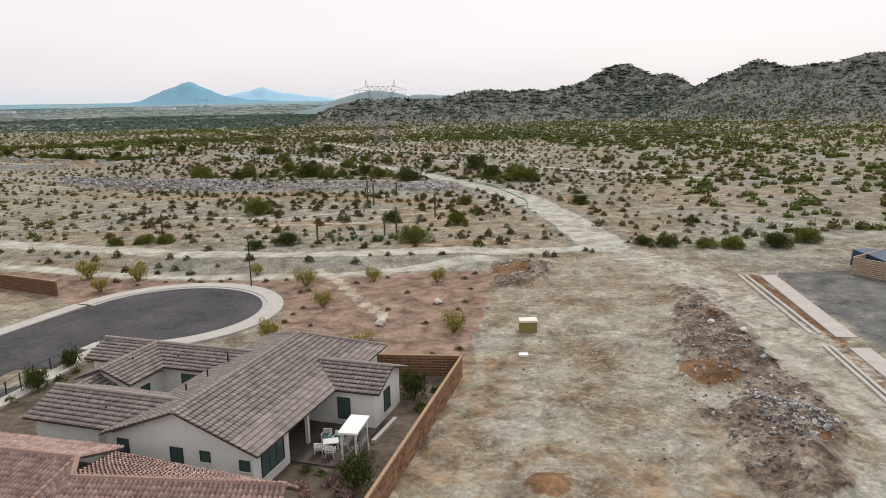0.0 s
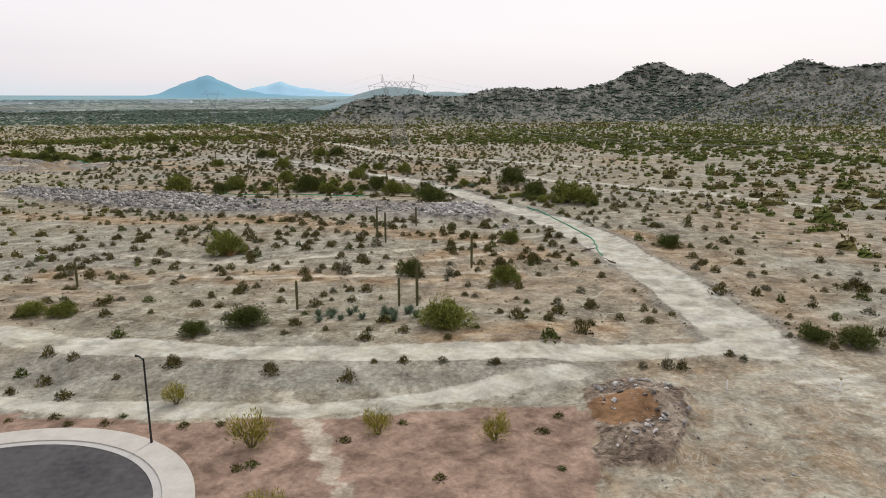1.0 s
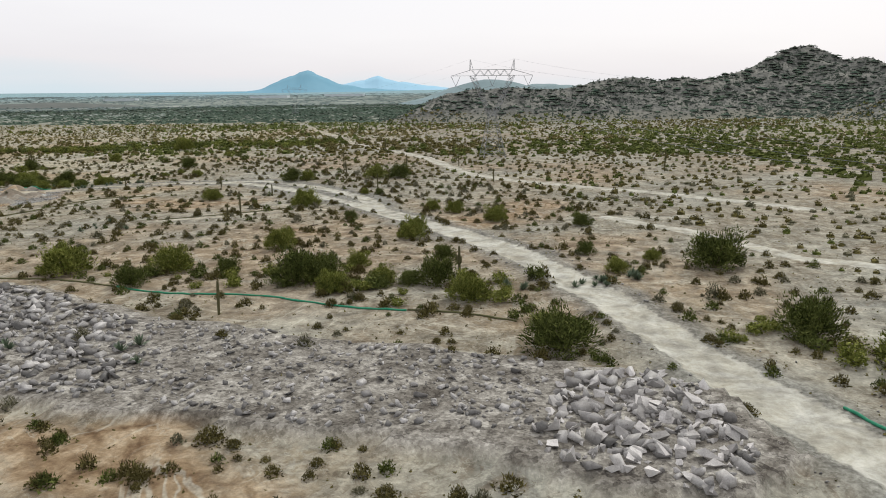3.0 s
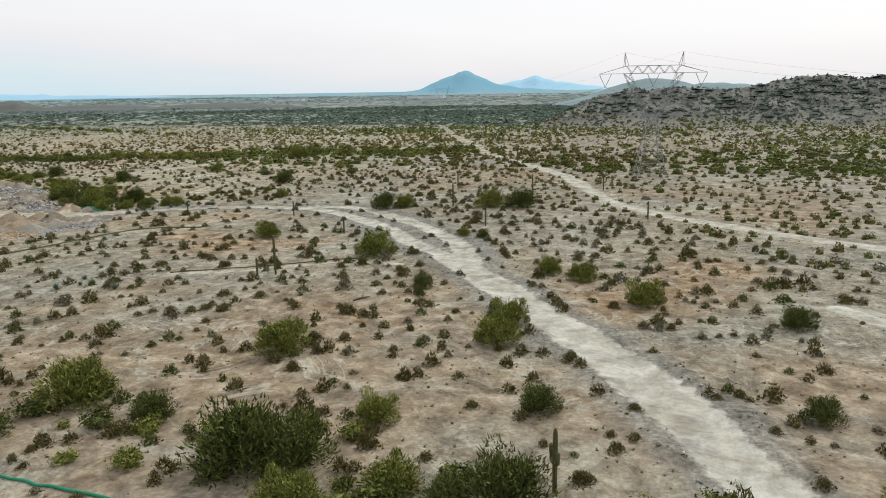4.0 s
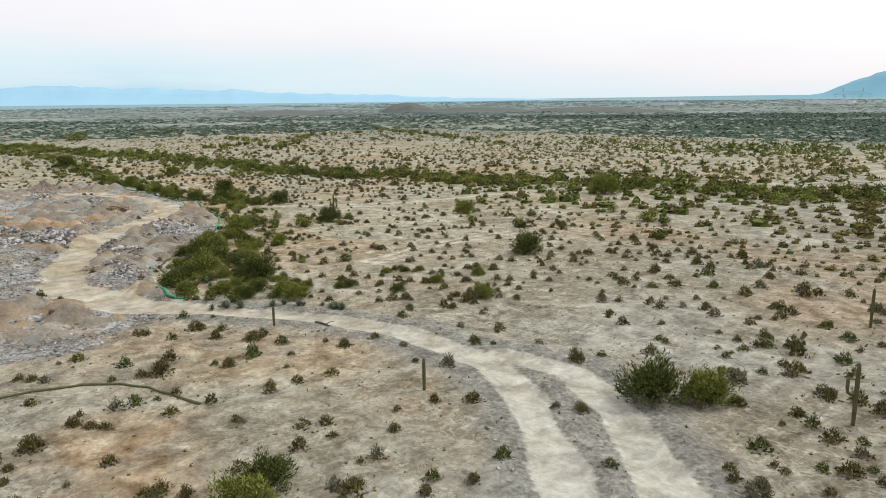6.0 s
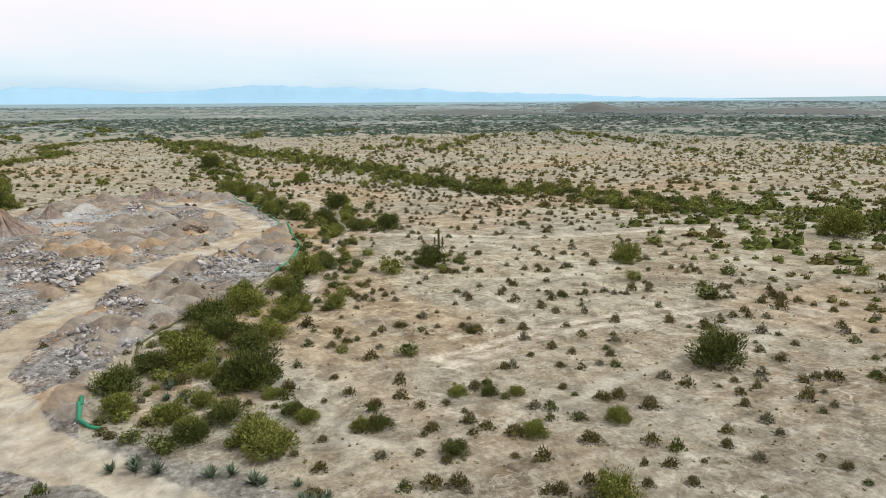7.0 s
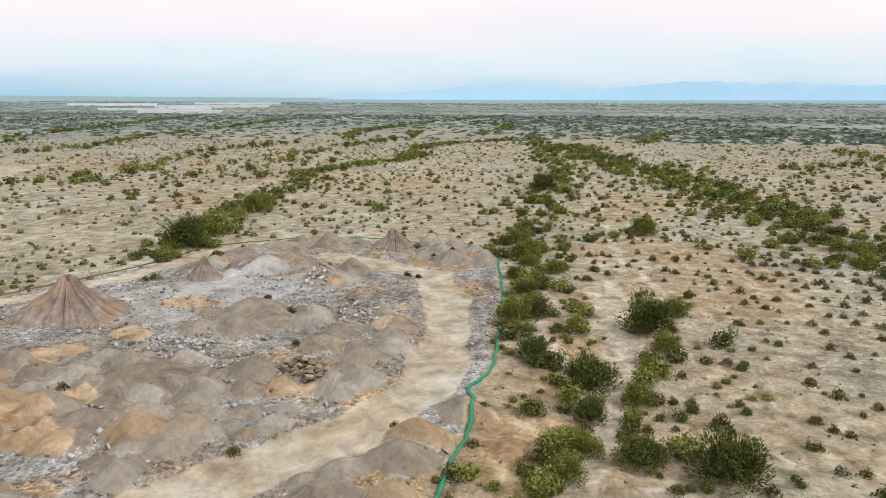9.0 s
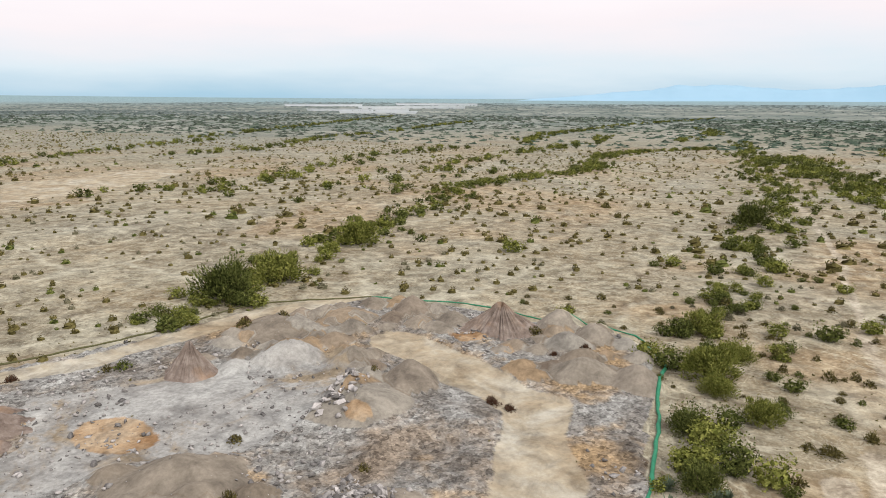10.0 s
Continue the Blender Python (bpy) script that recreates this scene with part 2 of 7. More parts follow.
MOUNDS += [(-195.6, 243.6, 3.4, 1.7), (-192.6, 246.4, 3.0, 1.5), (-189.6, 241.4, 2.6, 1.2), (-220, 232, 4.0, 1.4), (-225, 236, 3.4, 1.3), (-208.5, 247.5, 3.6, 1.5), (-196.5, 254, 3.4, 1.4), (-153, 238, 5.2, 1.7), (-168, 231.5, 4.0, 1.3), (-177.5, 243, 5.0, 1.5), (-153, 255, 3.2, 0.9)]


def heaps(x, y, rows, base):
    """Adds heaps with slumped sides to the height base, each within its own small patch."""
    floor = 0.45 * base
    for i, (hx, hy, r, h) in enumerate(rows):
        near = (np.abs(x - hx) < 1.5 * r) & (np.abs(y - hy) < 1.5 * r)
        if not near.any():
            continue
        dx, dy = x[near] - hx, y[near] - hy
        ang = np.arctan2(dy, dx)
        d = np.hypot(dx, dy) / r * (1 + 0.13 * np.sin(2 * ang + i) + 0.08 * np.sin(5 * ang + 2.3 * i))
        top = h * (1.12 - np.sqrt(d * d + 0.05)) * (1 + 0.06 * vnoise(x[near], y[near], 0.9, i))
        base[near] = np.maximum(base[near], np.where(top > 0, floor[near] + top, -9))
    return base


def heap_tone(x, y):
    """A shade of its own for each heap of the spoil ground, 0 to 1."""
    tone = 0.5 + 0.5 * fbm(x, y, 7, 17, 3)
    best = np.zeros(np.shape(x))
    for i, (hx, hy, r, h) in enumerate(MOUNDS):
        a, b = np.searchsorted(x[0], (hx - 1.2 * r, hx + 1.2 * r))
        c, d = np.searchsorted(y[:, 0], (hy - 1.2 * r, hy + 1.2 * r))
        xs, ys = x[c:d, a:b], y[c:d, a:b]
        ang = np.arctan2(ys - hy, xs - hx)
        q = np.hypot(xs - hx, ys - hy) / r * (1 + 0.13 * np.sin(2 * ang + i) + 0.08 * np.sin(5 * ang + 2.3 * i))
        lift = h * (1.12 - np.sqrt(q * q + 0.05))
        k = lift > best[c:d, a:b]
        best[c:d, a:b][k] = lift[k]
        tone[c:d, a:b][k] = (i * 0.618034) % 1
    return tone, smooth(0.05, 0.3, best)


def masks(x, y):
    """How far each kind of soil covers a place, 0 to 1."""
    w = 0.8 * fbm(x, y, 5, 11, 3)
    m = {}
    road = np.zeros(np.shape(x))
    for pts, half in ((ROAD_MAIN, 2.0), (ROAD_NEAR, 2.9), (ROAD_WEST, 1.25), (ROAD_EAST, 1.25), (ROAD_FORK, 1.1), (ROAD_NORTH, 1.5), (ROAD_UPPER, 1.4), (ROAD_LOWER, 0.85), (ROAD_SPOIL, 2.2), (ROAD_RIM, 1.4)):
        rag = 1.3 if pts is ROAD_SPOIL else 0.8
        road = np.maximum(road, 1 - smooth(half - 0.5, half + 0.8, line_dist(x, y, pts) + rag * w))
    road = np.maximum(road, 0.5 * (1 - smooth(2.6, 4.2, line_dist(x, y, ROAD_EASTLOT) + w)))
    m["road"] = road
    m["trail"] = np.zeros(np.shape(x))
    for half, pts in TRAILS:
        m["trail"] = np.maximum(m["trail"], 1 - smooth(0.5 * half, half + 0.55, line_dist(x, y, pts) + 0.35 * w))
    m["edge"] = 1 - smooth(2.6, 5.2, np.minimum(line_dist(x, y, ROAD_MAIN), np.minimum(line_dist(x, y, ROAD_WEST), line_dist(x, y, ROAD_EAST))) + 1.5 * w)
    m["edge"] = np.maximum(m["edge"], 0.45 * (1 - smooth(1.0, 3.2, np.abs(line_dist(x, y, ROAD_UPPER) - 3.8) + w)) * (y < 92 - 0.42 * np.minimum(x + 20, 0)) * (line_dist(x, y, ROAD_LOWER) < 8) * (x < 8))
    m["spoil"] = inside(x + 0.8 * w, y + 0.8 * w, SPOIL) * 1.0
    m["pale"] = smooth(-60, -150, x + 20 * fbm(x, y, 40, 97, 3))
    m["road"] = np.maximum(m["road"], 0.9 * inside(x + 3 * w, y + 3 * w, [(-264, 129), (-284, 101), (-329, 97), (-345, 112), (-279, 134)]))
    m["riprap"] = inside(x + w, y + w, RIPRAP) * 1.0
    m["pan"] = 1.0 * inside(x + 1.5 * w, y + 1.5 * w, PAN)
    m["ochre"] = np.zeros(np.shape(x))
    for hx, hy, hr in OCHRE:
        m["ochre"] = np.maximum(m["ochre"], 1 - smooth(0.5 * hr, hr, np.hypot(1.25 * (x - hx), 0.85 * (y - hy)) + 3.6 * w))
    m["gravel"] = inside(x + 0.3 * w, y + 0.3 * w, GRAVEL) * 1.0
    m["lot"] = inside(x + 0.5 * w, y + 0.5 * w, LOT) * 1.0
    m["yard"] = inside(x, y, YARD) * 1.0
    m["dirt"] = inside(x + w, y + w, [(14.5, 28), (14, 40), (16.5, 50), (20, 59), (22, 67), (24.8, 64), (23.2, 51.5), (22, 45.4), (22, 38), (20.5, 33), (18.5, 29)]) * smooth(-0.5, 0.1, fbm(x, y, 4, 63, 3))
    m["dirt"] = np.maximum(m["dirt"], 1.0 * inside(x + w, y + w, [(4.5, 66), (5.5, 76), (9, 78), (12, 76), (10, 70), (8, 66)]))
    m["slate"] = 1.0 * inside(x + 0.4 * w, y + 0.4 * w, [(33.2, 69.5), (30.5, 48), (28, 30), (28, 15), (70, 15), (75, 74), (52, 76), (41, 70)])
    m["rust"] = np.zeros(np.shape(x))
    for hx, hy, hr in ((17.0, 43.2, 2.2), (4.6, 30.4, 1.5), (21.2, 55.0, 1.1), (19.2, 33.4, 0.9), (7.0, 72.5, 2.6)):
        m["rust"] = np.maximum(m["rust"], 1 - smooth(0.6 * hr, hr, np.hypot(x - hx, y - hy) + 0.7 * w))
    # bare earth between the new kerbs and the pavement
    for pts in ([(30.6, 68.5), (28.7, 50.0), (28.2, 48.2)], [(28.0, 48.2), (26.2, 37), (25.6, 30)]):
        m["rust"] = np.maximum(m["rust"], 0.8 * (1 - smooth(0.3, 0.9, line_dist(x, y, pts) + 0.5 * w)))
    m["orange"] = smooth(0.10, 0.55, fbm(x, y, 22, 31, 3) + 0.10) * 0.6
    for reach, pts in STAINS:
        m["orange"] = np.maximum(m["orange"], 0.95 * (1 - smooth(0.4 * reach, 1.5 * reach, line_dist(x, y, pts) + 1.6 * w)))
    return m


def height(x, y, m=None):
    x, y = np.asarray(x, float), np.asarray(y, float)
    shape = x.shape
    x, y = x.ravel(), y.ravel()
    m = {k: v.ravel() for k, v in (m or masks(x, y)).items()}
    d = np.hypot(x + 80, y - 170)
    built = np.maximum.reduce([m["yard"], 1 - smooth(10, 13, np.hypot(x - CUL_C[0], y - CUL_C[1])), inside(x, y, [(-60, 40), (-14, 50), (-14, 66), (-40, 68), (-60, 70)]) * 1.0])
    z = 0.16 * fbm(x, y, 14, 1, 4) + 0.05 * fbm(x, y, 2.2, 2, 2)
    z = z + 1.2 * smooth(250, 900, d) * fbm(x, y, 260, 3, 3) + 36 * np.clip((d - 800) / 3900, 0, 1.4) ** 1.5
    z = z * (1 - 0.85 * m["road"]) * (1 - 0.95 * built)
    # bank between the two dirt roads, the wash banks and the shoulders of the graded road
    z = z + 0.55 * smooth(74.0, 79.0, y - 0.4 * np.abs(np.minimum(x + 22, 0)) + 0.5 * m["road"]) * smooth(8, 2, x) * smooth(94, 86, y - 0.4 * np.abs(np.minimum(x + 22, 0)))
    z = z + 0.22 * m["edge"] * (1 - m["road"]) * (1 + fbm(x, y, 1.6, 41, 2))
    z = z + m["riprap"] * (0.55 + 0.35 * fbm(x, y, 6, 12, 3))
    rough = m["spoil"] * (1 - m["road"]) * (1 - 0.85 * m["pan"])
    z = z + rough * (0.1 + 0.32 * fbm(x, y, 5.0, 21, 3) + 0.26 * np.abs(fbm(x, y, 1.7, 23, 2)))
    z = z + m["lot"] * (0.12 * fbm(x, y, 2.4, 61, 3) + 0.10 * np.abs(fbm(x, y, 1.3, 64, 2))) + m["dirt"] * (0.35 + 0.4 * fbm(x, y, 3.0, 66, 3) + 0.3 * fbm(x, y, 1.4, 67, 2))
    z = z - 0.10 * m["trail"]
    near = (x < -94) & (x > -240) & (y > 198) & (y < 272)
    z[near] = heaps(x[near], y[near], MOUNDS, z[near])
    lot = (x > 0) & (x < 30) & (y > 20) & (y < 80)
    z[lot] = heaps(x[lot], y[lot], LOT_HEAPS, z[lot])
    return z.reshape(shape)


def spot(x, y):
    return float(height(np.array([x]), np.array([y]))[0])


# ---- materials ----
def shader(name, rough=0.9):
    mat = bpy.data.materials.new(name)
    mat.use_nodes = True
    nt = mat.node_tree
    bsdf = nt.nodes["Principled BSDF"]
    bsdf.inputs["Roughness"].default_value = rough
    bsdf.inputs["Specular IOR Level"].default_value = 0.25 if rough < 0.8 else 0.03
    return mat, nt, bsdf


def n_noise(nt, scale, detail=4.0, rough=0.6, vec=None, twist=0.0):
    n = nt.nodes.new("ShaderNodeTexNoise")
    n.inputs["Distortion"].default_value = twist
    n.inputs["Scale"].default_value, n.inputs["Detail"].default_value, n.inputs["Roughness"].default_value = scale, detail, rough
    if vec is None:
        vec = nt.nodes.new("ShaderNodeNewGeometry").outputs["Position"]
    nt.links.new(vec, n.inputs["Vector"])
    return n.outputs["Fac"]


def n_ramp(nt, fac, stops):
    r = nt.nodes.new("ShaderNodeValToRGB")
    el = r.color_ramp.elements
    while len(el) < len(stops):
        el.new(0.5)
    for e_, (pos, c) in zip(el, stops):
        e_.position, e_.color = pos, (*c, 1)
    nt.links.new(fac, r.inputs["Fac"])
    return r.outputs["Color"]


def n_mix(nt, fac, a, b, blend="MIX"):
    n = nt.nodes.new("ShaderNodeMix")
    n.data_type, n.blend_type = "RGBA", blend
    for sock, v in (("Factor", fac), ("A", a), ("B", b)):
        if isinstance(v, (int, float)):
            n.inputs[sock].default_value = v
        elif isinstance(v, tuple):
            n.inputs[sock].default_value = (*v, 1)
        else:
            nt.links.new(v, n.inputs[sock])
    return n.outputs["Result"]


def n_math(nt, op, a, b=0.0, clamp=False):
    n = nt.nodes.new("ShaderNodeMath")
    n.operation, n.use_clamp = op, clamp
    for i, v in enumerate((a, b)):
        if isinstance(v, (int, float)):
            n.inputs[i].default_value = v
        else:
            nt.links.new(v, n.inputs[i])
    return n.outputs[0]


def n_bump(nt, bsdf, fac, strength, dist):
    b = nt.nodes.new("ShaderNodeBump")
    b.inputs["Strength"].default_value, b.inputs["Distance"].default_value = strength, dist
    nt.links.new(fac, b.inputs["Height"])
    nt.links.new(b.outputs[0], bsdf.inputs["Normal"])


def n_attr(nt, name):
    a = nt.nodes.new("ShaderNodeAttribute")
    a.attribute_name = name
    return a.outputs["Fac"]


def plain(name, dark, light, scale=3.0, rough=0.85, bump=0.15, metal=0.0, pieces="", apart=(0.62, 1.25)):
    """A surface between two colours, grained at two sizes; pieces: vary by 'object' or by 'island'."""
    mat, nt, bsdf = shader(name, rough)
    fac = n_math(nt, "ADD", n_math(nt, "MULTIPLY", n_noise(nt, scale, 5), 0.6), n_math(nt, "MULTIPLY", n_noise(nt, scale * 9, 3), 0.4))
    col = n_ramp(nt, fac, [(0.3, dark), (0.7, light)])
    if pieces:
        src = nt.nodes.new("ShaderNodeObjectInfo").outputs["Random"] if pieces == "object" else nt.nodes.new("ShaderNodeNewGeometry").outputs["Random Per Island"]
        col = n_mix(nt, 1.0, col, n_ramp(nt, src, [(0.0, (apart[0],) * 3), (1.0, (apart[1],) * 3)]), "MULTIPLY")
    nt.links.new(col, bsdf.inputs["Base Color"])
    bsdf.inputs["Metallic"].default_value = metal
    if bump:
        n_bump(nt, bsdf, fac, bump, 0.05)
    return mat


def foliage(name, dark, mid, light, spread=0.35):
    """Leaves: each varies by itself, and whole plants drift over some metres."""
    mat, nt, bsdf = shader(name, 0.95)
    isl = nt.nodes.new("ShaderNodeNewGeometry").outputs["Random Per Island"]
    fac = n_math(nt, "ADD", n_math(nt, "MULTIPLY", isl, 0.6), n_math(nt, "MULTIPLY", n_noise(nt, spread, 2), 0.5))
    nt.links.new(n_ramp(nt, fac, [(0.2, dark), (0.5, mid), (0.9, light)]), bsdf.inputs["Base Color"])
    return mat


def desert_soil():
    mat, nt, bsdf = shader("desert_soil", 0.95)
    pos = nt.nodes.new("ShaderNodeNewGeometry").outputs["Position"]
    big, med, fine = n_noise(nt, 0.05, 6, 0.62), n_noise(nt, 0.5, 8, 0.66, None, 0.4), n_noise(nt, 3.0, 6, 0.7)
    warp = nt.nodes.new("ShaderNodeMapping")
    warp.inputs["Rotation"].default_value, warp.inputs["Scale"].default_value = (0, 0, 0.5), (0.9, 0.16, 0.5)
    nt.links.new(pos, warp.inputs["Vector"])
    streak = n_noise(nt, 1.0, 7, 0.7, warp.outputs[0])
    pebble = nt.nodes.new("ShaderNodeTexVoronoi")
    pebble.inputs["Scale"].default_value = 3.2
    nt.links.new(pos, pebble.inputs["Vector"])
    cell = nt.nodes.new("ShaderNodeTexVoronoi")
    cell.feature = "DISTANCE_TO_EDGE"
    cell.inputs["Scale"].default_value = 0.045
    bend = nt.nodes.new("ShaderNodeMix")
    bend.data_type = "VECTOR"
    bend.inputs["Factor"].default_value = 0.12
    twist = nt.nodes.new("ShaderNodeTexNoise")
    twist.inputs["Scale"].default_value = 0.12
    nt.links.new(pos, twist.inputs["Vector"])
    big_twist = nt.nodes.new("ShaderNodeVectorMath")
    big_twist.operation = "SCALE"
    big_twist.inputs["Scale"].default_value = 60.0
    nt.links.new(twist.outputs["Color"], big_twist.inputs[0])
    nt.links.new(pos, bend.inputs[4])
    nt.links.new(big_twist.outputs[0], bend.inputs[5])
    nt.links.new(bend.outputs[1], cell.inputs["Vector"])
    rill = n_ramp(nt, cell.outputs["Distance"], [(0.008, (0.8, 0.8, 0.8)), (0.03, (0, 0, 0))])
    patch = n_noise(nt, 0.16, 7, 0.64, None, 0.8)
    curl = n_noise(nt, 0.32, 6, 0.6, None, 1.6)
    rag = n_math(nt, "MULTIPLY", n_math(nt, "SUBTRACT", n_noise(nt, 1.3, 6, 0.7), 0.5), 1.1)

    def border(name):
        n = nt.nodes.new("ShaderNodeMapRange")
        n.inputs["From Min"].default_value, n.inputs["From Max"].default_value = 0.38, 0.62
        nt.links.new(n_math(nt, "ADD", n_attr(nt, name), rag), n.inputs["Value"])
        return n.outputs["Result"]

    road_at, spoil_at = border("road"), border("spoil")
    def chips(scale):
        """Broken stone: a shade of its own for each fragment."""
        v = nt.nodes.new("ShaderNodeTexVoronoi")
        v.inputs["Scale"].default_value = scale
        nt.links.new(pos, v.inputs["Vector"])
        split = nt.nodes.new("ShaderNodeSeparateColor")
        nt.links.new(v.outputs["Color"], split.inputs[0])
        return split.outputs[0]

    def vein(scale, twist, wide):
        """Thin winding lines, 1 on the line."""
        n = n_math(nt, "ABSOLUTE", n_math(nt, "SUBTRACT", n_noise(nt, scale, 4, 0.55, None, twist), 0.5))
        return n_ramp(nt, n, [(0.25 * wide, (1, 1, 1)), (wide, (0, 0, 0))])

    shard = n_ramp(nt, n_math(nt, "ADD", n_math(nt, "MULTIPLY", chips(2.6), 0.55), n_math(nt, "MULTIPLY", chips(7.0), 0.45)), [(0.15, (0.45, 0.44, 0.44)), (0.45, (0.88, 0.87, 0.86)), (0.62, (1.0, 1.0, 1.0)), (0.85, (1.36, 1.36, 1.35))])
    sand = n_ramp(nt, big, [(0.32, (0.190, 0.157, 0.117)), (0.45, (0.238, 0.205, 0.160)), (0.56, (0.265, 0.240, 0.198)), (0.70, (0.315, 0.293, 0.252))])
    sand = n_mix(nt, 1.0, sand, n_ramp(nt, n_noise(nt, 0.033, 4, 0.6), [(0.40, (1.07, 0.985, 0.90)), (0.52, (1.0, 1.0, 1.0)), (0.62, (0.95, 0.99, 1.06))]), "MULTIPLY")
    sand = n_mix(nt, 1.0, sand, n_ramp(nt, patch, [(0.30, (0.60, 0.56, 0.53)), (0.44, (0.90, 0.88, 0.86)), (0.55, (1.04, 1.04, 1.04)), (0.68, (1.34, 1.34, 1.34))]), "MULTIPLY")
    sand = n_mix(nt, n_ramp(nt, streak, [(0.46, (0, 0, 0)), (0.60, (0.5, 0.5, 0.5))]), sand, (0.39, 0.345, 0.285))
    sand = n_mix(nt, n_ramp(nt, curl, [(0.54, (0, 0, 0)), (0.59, (0.6, 0.6, 0.6)), (0.67, (0.1, 0.1, 0.1))]), sand, (0.43, 0.395, 0.335))
    sand = n_mix(nt, n_ramp(nt, curl, [(0.36, (0.6, 0.6, 0.6)), (0.44, (0, 0, 0))]), sand, (0.165, 0.125, 0.09))
    rivulet = n_noise(nt, 0.8, 5, 0.62, None, 2.2)
    sand = n_mix(nt, n_ramp(nt, rivulet, [(0.53, (0, 0, 0)), (0.56, (0.55, 0.55, 0.55)), (0.61, (0, 0, 0))]), sand, (0.43, 0.395, 0.335))
    sand = n_mix(nt, n_ramp(nt, rivulet, [(0.34, (0.6, 0.6, 0.6)), (0.43, (0, 0, 0))]), sand, (0.175, 0.135, 0.103))
    # leaf litter and coarse grit gathered in clumps
    sand = n_mix(nt, n_ramp(nt, n_noise(nt, 1.2, 5, 0.7, None, 0.8), [(0.33, (0.75, 0.75, 0.75)), (0.42, (0, 0, 0))]), sand, (0.12, 0.095, 0.07))
    sand = n_mix(nt, n_math(nt, "MULTIPLY", rill, n_ramp(nt, big, [(0.45, (0, 0, 0)), (0.52, (1, 1, 1))])), sand, (0.41, 0.375, 0.32))
    sand = n_mix(nt, n_math(nt, "MULTIPLY", n_attr(nt, "orange"), n_ramp(nt, patch, [(0.36, (0.2, 0.2, 0.2)), (0.52, (1, 1, 1))])), sand, n_ramp(nt, med, [(0.33, (0.215, 0.128, 0.072)), (0.5, (0.30, 0.205, 0.128)), (0.64, (0.40, 0.305, 0.215))]))
    flow = n_math(nt, "MULTIPLY", vein(0.11, 1.2, 0.014), n_ramp(nt, n_noise(nt, 0.06, 3), [(0.46, (0, 0, 0)), (0.58, (0.6, 0.6, 0.6))]))
    sand = n_mix(nt, n_math(nt, "MAXIMUM", flow, n_math(nt, "MULTIPLY", vein(0.35, 0.9, 0.016), n_ramp(nt, n_noise(nt, 0.25, 4), [(0.52, (0, 0, 0)), (0.62, (0.45, 0.45, 0.45))]))), sand, (0.50, 0.455, 0.385))
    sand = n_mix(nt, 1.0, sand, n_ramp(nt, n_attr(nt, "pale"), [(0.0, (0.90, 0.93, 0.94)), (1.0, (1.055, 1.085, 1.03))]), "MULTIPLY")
    edge = n_mix(nt, n_math(nt, "MULTIPLY", n_attr(nt, "edge"), 0.75), sand, n_ramp(nt, fine, [(0.3, (0.115, 0.112, 0.103)), (0.7, (0.29, 0.285, 0.27))]))
    red = n_ramp(nt, med, [(0.3, (0.20, 0.135, 0.106)), (0.7, (0.315, 0.222, 0.178))])
    c = n_mix(nt, border("gravel"), edge, red)
    lot = n_ramp(nt, n_noise(nt, 0.16, 7, 0.68), [(0.34, (0.165, 0.115, 0.075)), (0.43, (0.235, 0.185, 0.132)), (0.50, (0.285, 0.252, 0.20)), (0.60, (0.36, 0.34, 0.29))])
    lot = n_mix(nt, n_ramp(nt, streak, [(0.46, (0, 0, 0)), (0.64, (0.2, 0.2, 0.2))]), lot, (0.35, 0.335, 0.288))
    lot = n_mix(nt, n_ramp(nt, rivulet, [(0.53, (0, 0, 0)), (0.56, (0.5, 0.5, 0.5)), (0.61, (0, 0, 0))]), lot, (0.42, 0.40, 0.345))
    lot = n_mix(nt, n_ramp(nt, patch, [(0.48, (0, 0, 0)), (0.62, (0.6, 0.6, 0.6))]), lot, (0.385, 0.37, 0.325))
    lot = n_mix(nt, n_ramp(nt, curl, [(0.36, (0.6, 0.6, 0.6)), (0.44, (0, 0, 0))]), lot, (0.17, 0.122, 0.082))
    lot = n_mix(nt, n_math(nt, "MULTIPLY", vein(0.3, 1.8, 0.02), 0.6), lot, (0.43, 0.41, 0.36))
    lot = n_mix(nt, n_ramp(nt, n_noise(nt, 1.6, 5, 0.7, None, 0.6), [(0.32, (0.7, 0.7, 0.7)), (0.39, (0, 0, 0))]), lot, (0.15, 0.115, 0.085))
    lot = n_mix(nt, 0.35, lot, n_mix(nt, 1.0, lot, shard, "MULTIPLY"))
    c = n_mix(nt, n_math(nt, "MULTIPLY", border("trail"), 0.65), c, n_ramp(nt, med, [(0.35, (0.37, 0.315, 0.245)), (0.6, (0.52, 0.475, 0.405))]))
    lot = n_mix(nt, n_math(nt, "MULTIPLY", n_attr(nt, "orange"), n_ramp(nt, curl, [(0.36, (1, 1, 1)), (0.58, (0.15, 0.15, 0.15))])), lot, n_ramp(nt, med, [(0.35, (0.17, 0.112, 0.07)), (0.62, (0.315, 0.23, 0.155))]))
    c = n_mix(nt, border("lot"), c, lot)
    c = n_mix(nt, n_attr(nt, "slate"), c, n_ramp(nt, patch, [(0.35, (0.10, 0.098, 0.098)), (0.5, (0.15, 0.147, 0.146)), (0.65, (0.22, 0.214, 0.20))]))
    c = n_mix(nt, border("dirt"), c, n_mix(nt, 1.0, n_ramp(nt, med, [(0.3, (0.13, 0.095, 0.075)), (0.5, (0.205, 0.16, 0.13)), (0.7, (0.30, 0.26, 0.22))]), shard, "MULTIPLY"))
